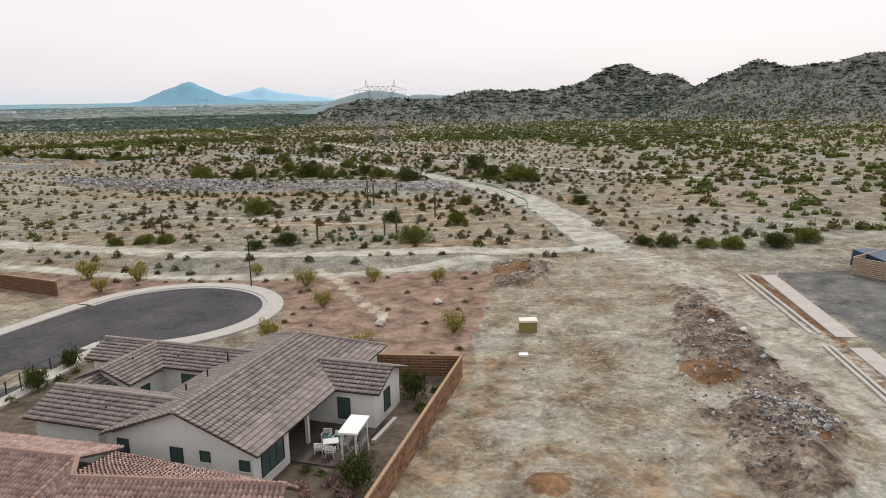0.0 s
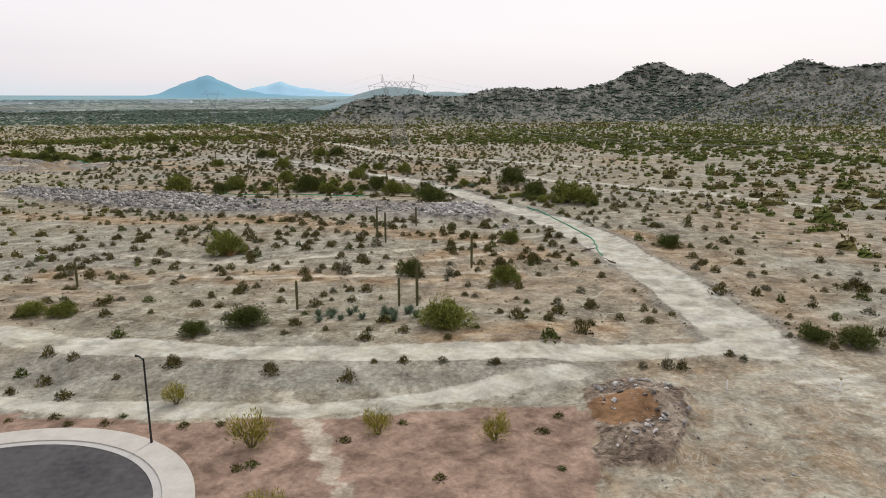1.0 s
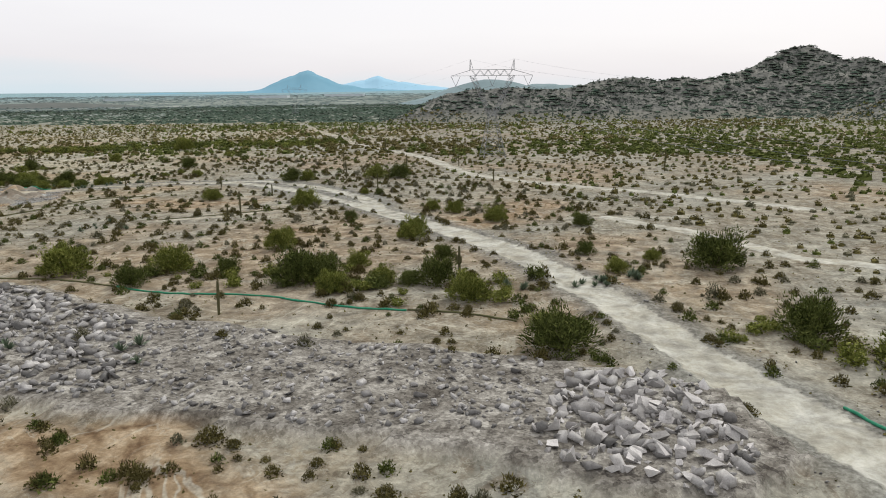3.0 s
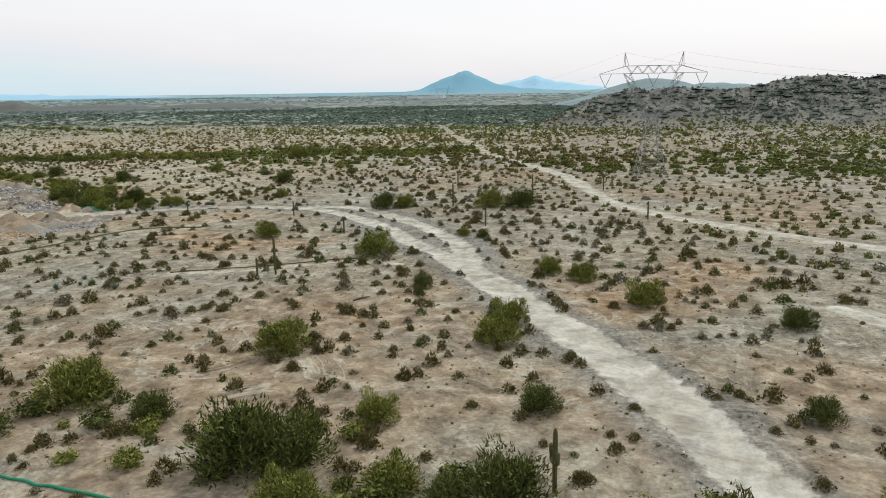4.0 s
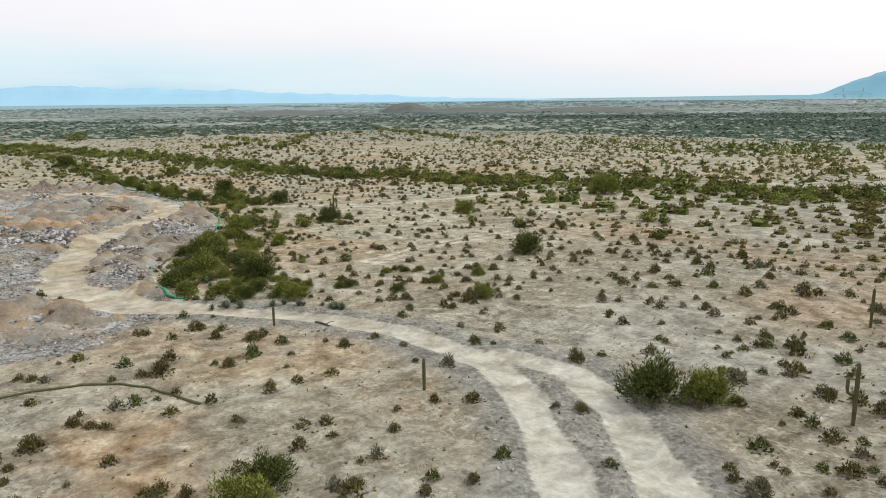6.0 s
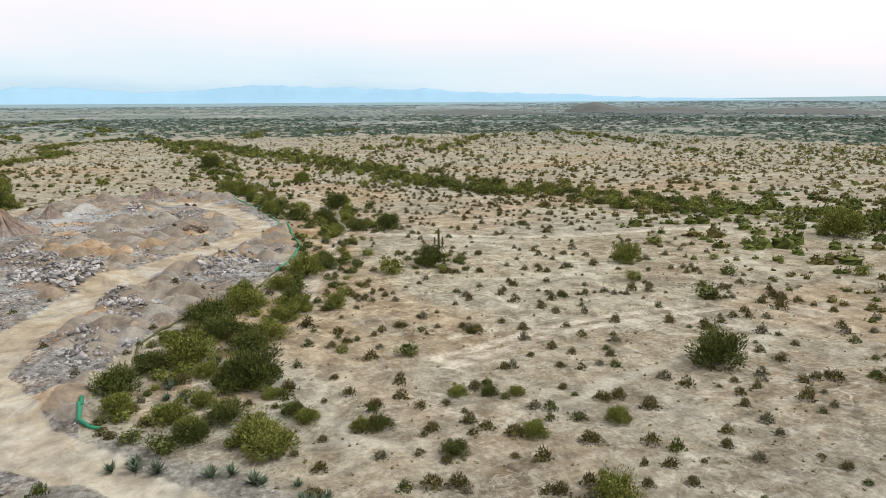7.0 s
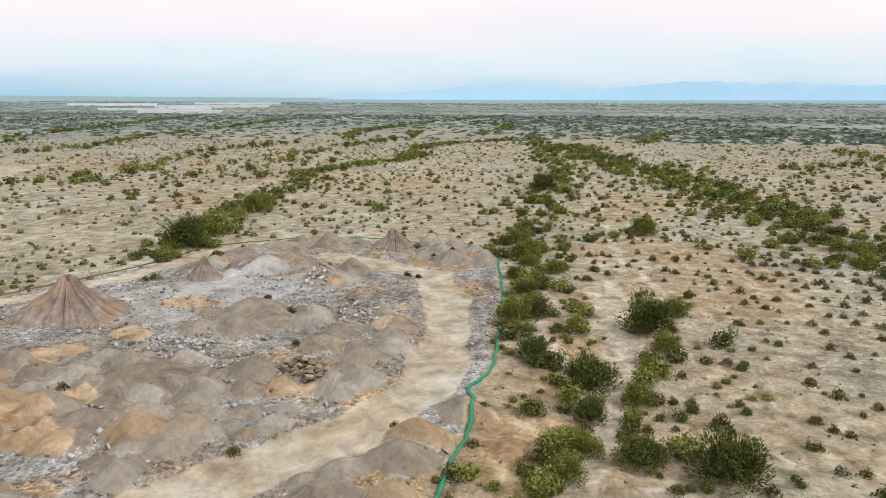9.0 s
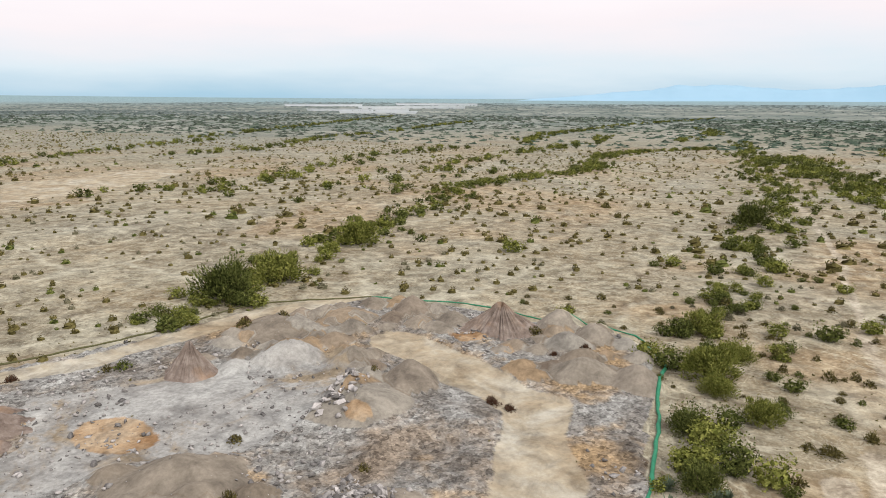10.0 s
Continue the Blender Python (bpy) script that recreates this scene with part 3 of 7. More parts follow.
    c = n_mix(nt, border("rust"), c, n_ramp(nt, med, [(0.3, (0.135, 0.075, 0.042)), (0.7, (0.25, 0.15, 0.088))]))
    load = n_ramp(nt, n_attr(nt, "tone"), [(0.0, (0.20, 0.16, 0.128)), (0.2, (0.27, 0.24, 0.205)), (0.4, (0.215, 0.178, 0.142)), (0.6, (0.31, 0.29, 0.26)), (0.75, (0.245, 0.20, 0.158)), (0.88, (0.31, 0.225, 0.145)), (1.0, (0.225, 0.215, 0.20))])
    dug = n_ramp(nt, patch, [(0.34, (0.155, 0.135, 0.118)), (0.46, (0.235, 0.222, 0.21)), (0.56, (0.295, 0.293, 0.288)), (0.68, (0.38, 0.38, 0.375))])
    dug = n_mix(nt, n_ramp(nt, n_noise(nt, 0.11, 6, 0.66), [(0.50, (0, 0, 0)), (0.60, (0.85, 0.85, 0.85))]), dug, (0.27, 0.22, 0.175))
    dug = n_mix(nt, n_ramp(nt, n_noise(nt, 0.075, 5, 0.62), [(0.55, (0, 0, 0)), (0.63, (0.85, 0.85, 0.85))]), dug, (0.37, 0.26, 0.15))
    dug = n_mix(nt, 1.0, dug, shard, "MULTIPLY")
    dug = n_mix(nt, border("heap"), dug, load)
    dug = n_mix(nt, n_math(nt, "MULTIPLY", border("pan"), 0.9), dug, n_ramp(nt, patch, [(0.38, (0.30, 0.245, 0.18)), (0.48, (0.32, 0.315, 0.31)), (0.62, (0.39, 0.39, 0.385))]))
    dug = n_mix(nt, border("ochre"), dug, n_ramp(nt, n_noise(nt, 0.3, 5, 0.6), [(0.38, (0.25, 0.15, 0.082)), (0.5, (0.37, 0.262, 0.168)), (0.62, (0.45, 0.35, 0.25))]))
    c = n_mix(nt, spoil_at, c, dug)
    c = n_mix(nt, n_attr(nt, "riprap"), c, n_mix(nt, 1.0, n_ramp(nt, med, [(0.35, (0.19, 0.17, 0.15)), (0.65, (0.31, 0.29, 0.27))]), shard, "MULTIPLY"))
    # packed track with wheel streaks
    packed = n_math(nt, "MAXIMUM", road_at, n_math(nt, "MULTIPLY", n_attr(nt, "heap"), 0.4))
    track = n_ramp(nt, n_noise(nt, 0.35, 6, 0.7, None, 0.6), [(0.34, (0.315, 0.285, 0.235)), (0.45, (0.42, 0.395, 0.34)), (0.62, (0.54, 0.52, 0.475))])
    track = n_mix(nt, n_math(nt, "MULTIPLY", n_attr(nt, "pale"), 0.85), track, n_ramp(nt, patch, [(0.36, (0.31, 0.235, 0.15)), (0.5, (0.41, 0.345, 0.25)), (0.64, (0.49, 0.455, 0.385))]))
    c = n_mix(nt, n_math(nt, "MULTIPLY", road_at, 0.85), c, track)
    yard = n_ramp(nt, med, [(0.3, (0.09, 0.07, 0.055)), (0.7, (0.16, 0.13, 0.105))])
    c = n_mix(nt, n_attr(nt, "yard"), c, yard)
    # the cultivated and overgrown plain far out, with bluish distance haze painted in
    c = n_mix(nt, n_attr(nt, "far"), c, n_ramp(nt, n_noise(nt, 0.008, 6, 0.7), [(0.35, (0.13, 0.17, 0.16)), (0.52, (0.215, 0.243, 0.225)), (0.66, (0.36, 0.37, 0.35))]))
    # the outermost ground fades to a painted haze blue
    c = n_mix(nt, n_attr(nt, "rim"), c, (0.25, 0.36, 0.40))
    c = n_mix(nt, 1.0, c, n_ramp(nt, med, [(0.33, (0.57, 0.58, 0.565)), (0.5, (0.90, 0.925, 0.89)), (0.65, (1.13, 1.16, 1.115))]), "MULTIPLY")
    c = n_mix(nt, n_math(nt, "SUBTRACT", 1.0, n_math(nt, "MULTIPLY", packed, 0.65)), c, n_ramp(nt, fine, [(0.30, (0.71, 0.70, 0.69)), (0.66, (1.18, 1.18, 1.18))]), "MULTIPLY")
    c = n_mix(nt, n_math(nt, "MULTIPLY", n_ramp(nt, pebble.outputs["Distance"], [(0.05, (0.55, 0.55, 0.55)), (0.16, (0, 0, 0))]), n_math(nt, "SUBTRACT", 1.0, packed)), c, (0.15, 0.13, 0.10))
    nt.links.new(c, bsdf.inputs["Base Color"])
    n_bump(nt, bsdf, n_math(nt, "ADD", fine, n_math(nt, "MULTIPLY", med, 2.5)), 0.4, 0.12)
    return mat


SOIL = desert_soil()
ASPHALT = plain("asphalt", (0.04, 0.039, 0.042), (0.11, 0.106, 0.107), 0.22, 0.9, 0.1)
CONCRETE = plain("pale_concrete", (0.36, 0.34, 0.305), (0.49, 0.47, 0.43), 1.0, 0.85, 0.1)
STUCCO = plain("white_stucco", (0.62, 0.62, 0.58), (0.74, 0.74, 0.70), 0.8, 0.9, 0.15)
BLOCK = plain("brown_block", (0.20, 0.115, 0.07), (0.30, 0.18, 0.11), 1.2, 0.9, 0.2, pieces="object")
BARK = plain("desert_bark", (0.09, 0.075, 0.05), (0.19, 0.16, 0.10), 5, 0.9, 0.3)
GREEN = foliage("palo_verde_leaf", (0.045, 0.055, 0.012), (0.14, 0.158, 0.035), (0.275, 0.285, 0.08))
MESQUITE = foliage("mesquite_leaf", (0.026, 0.034, 0.01), (0.072, 0.089, 0.024), (0.155, 0.172, 0.052))
SCRUB = foliage("creosote_leaf", (0.033, 0.029, 0.012), (0.088, 0.078, 0.029), (0.185, 0.16, 0.062), 0.6)
SAGE = foliage("grey_sage_leaf", (0.055, 0.056, 0.033), (0.125, 0.12, 0.075), (0.215, 0.20, 0.135))
CACTUS = plain("saguaro_skin", (0.055, 0.053, 0.027), (0.13, 0.12, 0.062), 3, 0.85, 0.2)
STONE = plain("pale_rubble", (0.19, 0.18, 0.17), (0.40, 0.39, 0.375), 1.6, 0.95, 0.3, pieces="island", apart=(0.4, 1.5))
HILL_ROCK, hnt, hbsdf = shader("hill_rock", 0.95)
def hill_chips(scale):
    v = hnt.nodes.new("ShaderNodeTexVoronoi")
    v.inputs["Scale"].default_value = scale
    hnt.links.new(hnt.nodes.new("ShaderNodeNewGeometry").outputs["Position"], v.inputs["Vector"])
    split = hnt.nodes.new("ShaderNodeSeparateColor")
    hnt.links.new(v.outputs["Color"], split.inputs[0])
    return split.outputs[0]


# rock colours cooled and evened out by a slight painted haze
hrock = n_ramp(hnt, n_noise(hnt, 0.06, 7, 0.7), [(0.34, (0.098, 0.101, 0.092)), (0.5, (0.148, 0.149, 0.135)), (0.66, (0.20, 0.197, 0.174))])
hrock = n_mix(hnt, 1.0, hrock, n_ramp(hnt, n_math(hnt, "ADD", n_math(hnt, "MULTIPLY", hill_chips(0.3), 0.5), n_math(hnt, "MULTIPLY", hill_chips(0.75), 0.5)), [(0.2, (0.62, 0.63, 0.63)), (0.5, (0.97, 0.97, 0.97)), (0.85, (1.32, 1.31, 1.28))]), "MULTIPLY")
hsplit = hnt.nodes.new("ShaderNodeSeparateXYZ")
hnt.links.new(hnt.nodes.new("ShaderNodeNewGeometry").outputs["Position"], hsplit.inputs[0])
hlow = n_math(hnt, "ADD", n_math(hnt, "MULTIPLY", hsplit.outputs["Z"], -0.09), n_math(hnt, "MULTIPLY", n_noise(hnt, 0.05, 5, 0.65), 1.6))
hnt.links.new(n_mix(hnt, n_ramp(hnt, hlow, [(0.25, (0, 0, 0)), (0.75, (1, 1, 1))]), hrock, (0.19, 0.185, 0.15)), hbsdf.inputs["Base Color"])
n_bump(hnt, hbsdf, n_noise(hnt, 0.25, 6, 0.7), 0.5, 1.6)
# leaf colours for far plants, with bluish air haze mixed in
HAZE_SAGE = foliage("hazed_sage_leaf", (0.032, 0.043, 0.035), (0.06, 0.076, 0.06), (0.10, 0.118, 0.092), 0.02)
HAZE_GREEN = foliage("hazed_mesquite_leaf", (0.03, 0.05, 0.038), (0.058, 0.086, 0.063), (0.10, 0.13, 0.095), 0.02)
HAZE_BRUSH = foliage("hazed_plain_brush", (0.07, 0.095, 0.092), (0.11, 0.142, 0.138), (0.16, 0.19, 0.182), 0.01)
STEEL = plain("galvanised_steel", (0.20, 0.21, 0.22), (0.30, 0.31, 0.32), 2, 0.5, 0.05, 0.6)
BLACK = plain("black_paint", (0.012, 0.012, 0.013), (0.03, 0.03, 0.03), 4, 0.5, 0.05)
NETTING = plain("green_netting", (0.015, 0.14, 0.075), (0.04, 0.27, 0.15), 3, 0.7, 0.3)
OLD_NETTING = plain("weathered_netting", (0.06, 0.07, 0.03), (0.14, 0.13, 0.07), 3, 0.8, 0.3)


# ---- builders ----
def mesh_of(name, verts, faces, material, smooth_shade=False):
    me = bpy.data.meshes.new(name)
    verts = np.asarray(verts, np.float32).reshape(-1, 3)
    faces = np.asarray(faces, np.int32)
    k = faces.shape[1]
    me.vertices.add(len(verts))
    me.vertices.foreach_set("co", verts.ravel())
    me.loops.add(faces.size)
    me.loops.foreach_set("vertex_index", faces.ravel())
    me.polygons.add(len(faces))
    me.polygons.foreach_set("loop_start", np.arange(0, faces.size, k, dtype=np.int32))
    me.polygons.foreach_set("loop_total", np.full(len(faces), k, np.int32))
    if smooth_shade:
        me.polygons.foreach_set("use_smooth", np.ones(len(faces), bool))
    me.materials.append(material)
    me.update(calc_edges=True)
    return me


def part(name, bm, material, parent=None, label="", smooth_shade=False):
    me = bpy.data.meshes.new(name)
    bm.to_mesh(me)
    bm.free()
    me.materials.append(material)
    if smooth_shade:
        me.polygons.foreach_set("use_smooth", np.ones(len(me.polygons), bool))
    ob = new(name, me)
    if parent:
        ob.parent = parent
    return tagged(ob, label)


def thing(name, label, category, at=(0, 0, 0), turn=0.0, group="", kind=""):
    ob = new(name)
    ob.empty_display_size = 0.3
    ob.matrix_basis = Matrix.Translation(at) @ Matrix.Rotation(turn, 4, "Z")
    return tagged(ob, label, category, group, kind)


def box(bm, x0, y0, z0, x1, y1, z1, m=None):
    vs = [bm.verts.new(Vector(c)) for c in ((x0, y0, z0), (x1, y0, z0), (x1, y1, z0), (x0, y1, z0), (x0, y0, z1), (x1, y0, z1), (x1, y1, z1), (x0, y1, z1))]
    for f in ((3, 2, 1, 0), (4, 5, 6, 7), (0, 1, 5, 4), (1, 2, 6, 5), (2, 3, 7, 6), (3, 0, 4, 7)):
        bm.faces.new([vs[i] for i in f])
    if m:
        bmesh.ops.transform(bm, matrix=m, verts=vs)
    return vs


def tube(bm, pts, radii, sides=6, cap=True):
    """A tube along pts."""
    rings = []
    pts = [Vector(p) for p in pts]
    for i, p in enumerate(pts):
        d = (pts[min(i + 1, len(pts) - 1)] - pts[max(i - 1, 0)]).normalized()
        a = d.orthogonal().normalized() if abs(d.z) > 0.9 else d.cross(Vector((0, 0, 1))).normalized()
        b = d.cross(a)
        r = radii[i] if hasattr(radii, "__len__") else radii
        rings.append([bm.verts.new(p + r * (math.cos(2 * math.pi * k / sides) * a + math.sin(2 * math.pi * k / sides) * b)) for k in range(sides)])
    for r0, r1 in zip(rings, rings[1:]):
        for k in range(sides):
            bm.faces.new((r0[k], r0[(k + 1) % sides], r1[(k + 1) % sides], r1[k]))
    if cap:
        bm.faces.new(rings[0][::-1])
        bm.faces.new(rings[-1])


def leaf_cloud(centres, sizes, rng, flat=0.6):
    """Small three-sided leaves round centres: vertices and faces."""
    n = len(centres)
    a = rng.normal(size=(n, 3))
    a /= np.linalg.norm(a, axis=1)[:, None]
    b = rng.normal(size=(n, 3))
    b -= a * np.sum(a * b, axis=1)[:, None]
    b /= np.linalg.norm(b, axis=1)[:, None]
    s = np.asarray(sizes)[:, None]
    v = np.stack([centres + a * s, centres - a * s * 0.6 + b * s * flat, centres - a * s * 0.6 - b * s * flat], axis=1).reshape(-1, 3)
    return v, np.arange(3 * n).reshape(-1, 3)


def twig_cloud(centres, sizes, rng, root, slim=0.16):
    """Slender sprays that point outwards and up from a root, as the twigs of desert shrubs do."""
    n = len(centres)
    a = centres - np.asarray(root)
    a = a / (np.linalg.norm(a, axis=1)[:, None] + 1e-6) + np.array([0, 0, 0.5]) + 0.55 * rng.normal(size=(n, 3))
    a /= np.linalg.norm(a, axis=1)[:, None]
    b = rng.normal(size=(n, 3))
    b -= a * np.sum(a * b, axis=1)[:, None]
    b /= np.linalg.norm(b, axis=1)[:, None]
    s = np.asarray(sizes)[:, None]
    v = np.stack([centres + a * s, centres - a * s + b * s * slim, centres - a * s - b * s * slim], axis=1).reshape(-1, 3)
    return v, np.arange(3 * n).reshape(-1, 3)


def joined(chunks):
    vs, fs, base = [], [], 0
    for v, f in chunks:
        vs.append(v)
        fs.append(f + base)
        base += len(v)
    return np.concatenate(vs), np.concatenate(fs)


def dome(rng, sides, rings):
    """A lumpy dome of radius about 0.8, the thick of a bush."""
    v, f = [], []
    for j in range(rings):
        u = j / rings
        for k in range(sides):
            a = 2 * np.pi * (k + 0.5 * j) / sides
            r = 0.82 * math.cos(u * 1.25) * rng.uniform(0.72, 1.15)
            v.append((r * math.cos(a), r * math.sin(a), 0.78 * math.sin(u * 1.5) * rng.uniform(0.85, 1.15)))
    v.append((rng.uniform(-0.1, 0.1), rng.uniform(-0.1, 0.1), rng.uniform(0.72, 0.9)))
    for j in range(rings - 1):
        for k in range(sides):
            a, b = j * sides + k, j * sides + (k + 1) % sides
            f += [(a, b, b + sides), (a, b + sides, a + sides)]
    base = (rings - 1) * sides
    f += [(base + k, base + (k + 1) % sides, rings * sides) for k in range(sides)]
    # each facet stands alone, so that no two need share a shade
    return np.array(v)[np.array(f).ravel()], np.arange(3 * len(f)).reshape(-1, 3)


def shrub_shape(rng, count, leaf, sides=7, rings=2):
    """A low bush of radius 1: a lumpy core with leaves thick round it, thinner towards the top."""
    lobes = rng.uniform(-0.42, 0.42, size=(5, 2))
    which = rng.randint(0, 5, count)
    ang, rad = rng.uniform(0, 2 * np.pi, count), np.sqrt(rng.uniform(0, 1, count)) * 0.6
    x, y = lobes[which, 0] + rad * np.cos(ang), lobes[which, 1] + rad * np.sin(ang)
    top = 0.3 + 0.75 * np.clip(1 - (x * x + y * y), 0, 1) + 0.15 * rng.normal(size=5)[which]
    z = np.abs(top) * rng.uniform(0.25, 1.0, count) ** 0.5
    at = np.stack([x, y, z], axis=1)
    if count > 60:
        leaves = twig_cloud(at, 1.35 * leaf * rng.uniform(0.6, 1.3, count), rng, (0, 0, -0.2), 0.3)
    else:
        leaves = leaf_cloud(at, leaf * rng.uniform(0.6, 1.3, count), rng)
    if count > 60:
        n = count // 3
        ang, rad = rng.uniform(0, 2 * np.pi, n), np.sqrt(rng.uniform(0, 1, n)) * 0.62
        inner = np.stack([rad * np.cos(ang), rad * np.sin(ang), rng.uniform(0.08, 0.5, n)], axis=1)
        # a skirt of low leaves spread out close to the ground
        m = count // 5
        ang, rad = rng.uniform(0, 2 * np.pi, m), 0.55 + 0.6 * rng.uniform(0, 1, m)
        skirt = np.stack([rad * np.cos(ang), rad * np.sin(ang), rng.uniform(0.03, 0.10, m)], axis=1)
        inner = np.concatenate([inner, skirt])
        n += m
        return joined([leaf_cloud(inner, 1.7 * leaf * rng.uniform(0.7, 1.2, n), rng, 0.7), leaves])
    core, faces = dome(rng, sides, rings)
    core[:, 2] = core[:, 2] * 0.85
    return joined([(core, faces), leaves])


def scatter(template, xs, ys, zs, size, tall, rng):
    """Many copies of a template as one array of vertices and faces."""
    v, f = template
    n = len(xs)
    ang = rng.uniform(0, 2 * np.pi, n)
    c, s = np.cos(ang)[:, None], np.sin(ang)[:, None]
    out = np.empty((n, len(v), 3), np.float32)
    out[:, :, 0] = (v[None, :, 0] * c - v[None, :, 1] * s) * size[:, None] + xs[:, None]
    out[:, :, 1] = (v[None, :, 0] * s + v[None, :, 1] * c) * size[:, None] + ys[:, None]
    out[:, :, 2] = v[None, :, 2] * (size * tall)[:, None] + zs[:, None]
    faces = f[None] + (np.arange(n) * len(v))[:, None, None]
    return out.reshape(-1, 3), faces.reshape(-1, f.shape[1])


# ---- the ground: one sheet to the horizon ----
def spaced(stretches, reach):
    """Grid lines along one axis; stretches: from, to, step; beyond them the step grows."""
    mid = []
    for a, b, step in stretches:
        mid += list(np.arange(a, b - 0.3 * step, step))
    d = 0.9
    p, q = mid[0], mid[-1]
    low, high = [], []
    while p > -reach:
        d *= 1.10
        p, q = p - d, q + d
        low.append(p)
        high.append(q)
    return np.array(low[::-1] + mid + high)


gx = spaced([(-262, -236, 0.9), (-236, -98, 0.5), (-98, 0, 0.9), (0, 30, 0.6), (30, 45, 0.9)], 4700)
gy = spaced([(22, 80, 0.6), (80, 200, 0.9), (200, 269, 0.5), (269, 301, 0.9)], 4700)
GX, GY = np.meshgrid(gx, gy)
GM = masks(GX, GY)
GZ = height(GX, GY, GM)
nx, ny = len(gx), len(gy)
idx = np.arange(nx * ny).reshape(ny, nx)
quads = np.stack([idx[:-1, :-1], idx[:-1, 1:], idx[1:, 1:], idx[1:, :-1]], axis=-1).reshape(-1, 4)
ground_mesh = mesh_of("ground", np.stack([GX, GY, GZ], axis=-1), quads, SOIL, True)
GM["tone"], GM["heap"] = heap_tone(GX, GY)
# rim: painted haze by distance; far: plain cover with haze in its colour
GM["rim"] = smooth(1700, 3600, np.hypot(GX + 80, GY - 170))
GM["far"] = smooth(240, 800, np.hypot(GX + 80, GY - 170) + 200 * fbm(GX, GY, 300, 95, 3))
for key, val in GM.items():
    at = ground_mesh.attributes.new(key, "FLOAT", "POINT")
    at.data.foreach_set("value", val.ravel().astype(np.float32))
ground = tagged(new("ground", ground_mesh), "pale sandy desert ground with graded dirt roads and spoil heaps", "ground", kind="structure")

# ---- rocky hills behind the plain: x, y, height of the crest ----
CREST = [(-97, 550, 5), (-83, 572, 13.5), (-76, 585, 16.5), (-61, 590, 19), (-42, 592, 19), (-24, 594, 18), (-7, 597, 17), (6, 606, 20), (19, 610, 22.4), (41, 622, 25), (66, 629, 23.4), (91, 636, 24.2), (118, 662, 29), (134, 669, 33.5), (152, 685, 39.5),
         (164, 693, 43), (177, 695, 46), (185, 692, 44), (191, 689, 37.5), (207, 670, 36.5), (215, 651, 29), (223, 632, 21), (231, 602, 26), (242, 587, 35), (252, 579, 43), (263, 571, 40.5), (276, 565, 37.5), (297, 553, 38.5), (324, 537, 44), (380, 500, 50), (470, 430, 50)]


def hill_height(x, y):
    best = np.zeros(np.shape(x))
    x = x + 4 * fbm(x, y, 30, 72, 3)
    y = y + 6 * fbm(x, y, 30, 71, 3)
    for (ax, ay, ah), (bx, by, bh) in zip(CREST[:-1], CREST[1:]):
        dx, dy = bx - ax, by - ay
        u = np.clip(((x - ax) * dx + (y - ay) * dy) / (dx * dx + dy * dy), 0, 1)
        h = ah + (bh - ah) * u
        d = np.hypot(x - ax - u * dx, y - ay - u * dy)
        best = np.maximum(best, (1.03 * h + 1.5) * np.clip(1 - d / (12 + 2.8 * h), 0, 1) ** 1.5)
    rough = 1 - np.abs(fbm(x, y, 60, 81, 5))
    return best * (0.80 + 0.25 * rough) + 2.0 * fbm(x, y, 11, 91, 3) * smooth(1, 8, best) - 1.5


hx, hy = np.arange(-270, 650, 3.0), np.arange(290, 840, 3.0)
HX, HY = np.meshgrid(hx, hy)
HZ = hill_height(HX, HY)
hidx = np.arange(HX.size).reshape(HX.shape)
hq = np.stack([hidx[:-1, :-1], hidx[:-1, 1:], hidx[1:, 1:], hidx[1:, :-1]], axis=-1).reshape(-1, 4)
hq = hq[(HZ.ravel()[hq] > -1.45).any(axis=1)]
hills = tagged(new("rocky_hills", mesh_of("rocky_hills", np.stack([HX, HY, HZ], axis=-1), hq, HILL_ROCK, True)), "brown rocky desert hills dotted with scrub", "hill", kind="structure")
DARK_HILL = plain("far_hill_rock", (0.10, 0.11, 0.10), (0.15, 0.16, 0.15), 0.02, 0.95, 0.0)


def far_ridge(name, peaks, radius, deep, material, label, seed, reach=1.0):
    """A range at the rim of the plain; peaks: bearing to the north in degrees, height."""
    b = np.array([p[0] for p in peaks])
    h = np.array([p[1] for p in peaks])
    bs = np.linspace(b[0], b[-1], 260)
    prof = np.interp(bs, b, h)
    prof = np.maximum(0.3, prof * (1 + 0.10 * fbm(bs * 10, bs * 0 + seed, 18, seed, 4)))
    rows = []
    for k in range(9):
        u = k / 4 - 1
        lift = prof * (1 - abs(u)) ** 1.2 * (1 + (0.15 * fbm(bs * 10, bs * 0 + k * 7.0, 9, seed + 5, 3) if k not in (0, 8) else 0))
        r = radius + u * deep
        rows.append(np.stack([-60 + r * np.sin(np.radians(bs)), 150 + r * np.cos(np.radians(bs)), lift + 22], axis=-1))
    pts = np.stack(rows)
    i2 = np.arange(pts.shape[0] * pts.shape[1]).reshape(pts.shape[:2])
    fq = np.stack([i2[:-1, :-1], i2[1:, :-1], i2[1:, 1:], i2[:-1, 1:]], axis=-1).reshape(-1, 4)
    return tagged(new(name, mesh_of(name, pts, fq, material, True)), label, "mountain", kind="structure")


# Distance haze for the backdrop: painted as blue base colour plus faint emission.
def haze_paint(name, low, high, glow):
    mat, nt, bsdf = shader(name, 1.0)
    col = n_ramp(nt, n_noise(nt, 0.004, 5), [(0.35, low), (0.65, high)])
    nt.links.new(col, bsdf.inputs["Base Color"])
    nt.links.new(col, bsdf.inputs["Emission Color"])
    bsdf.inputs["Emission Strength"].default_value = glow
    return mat


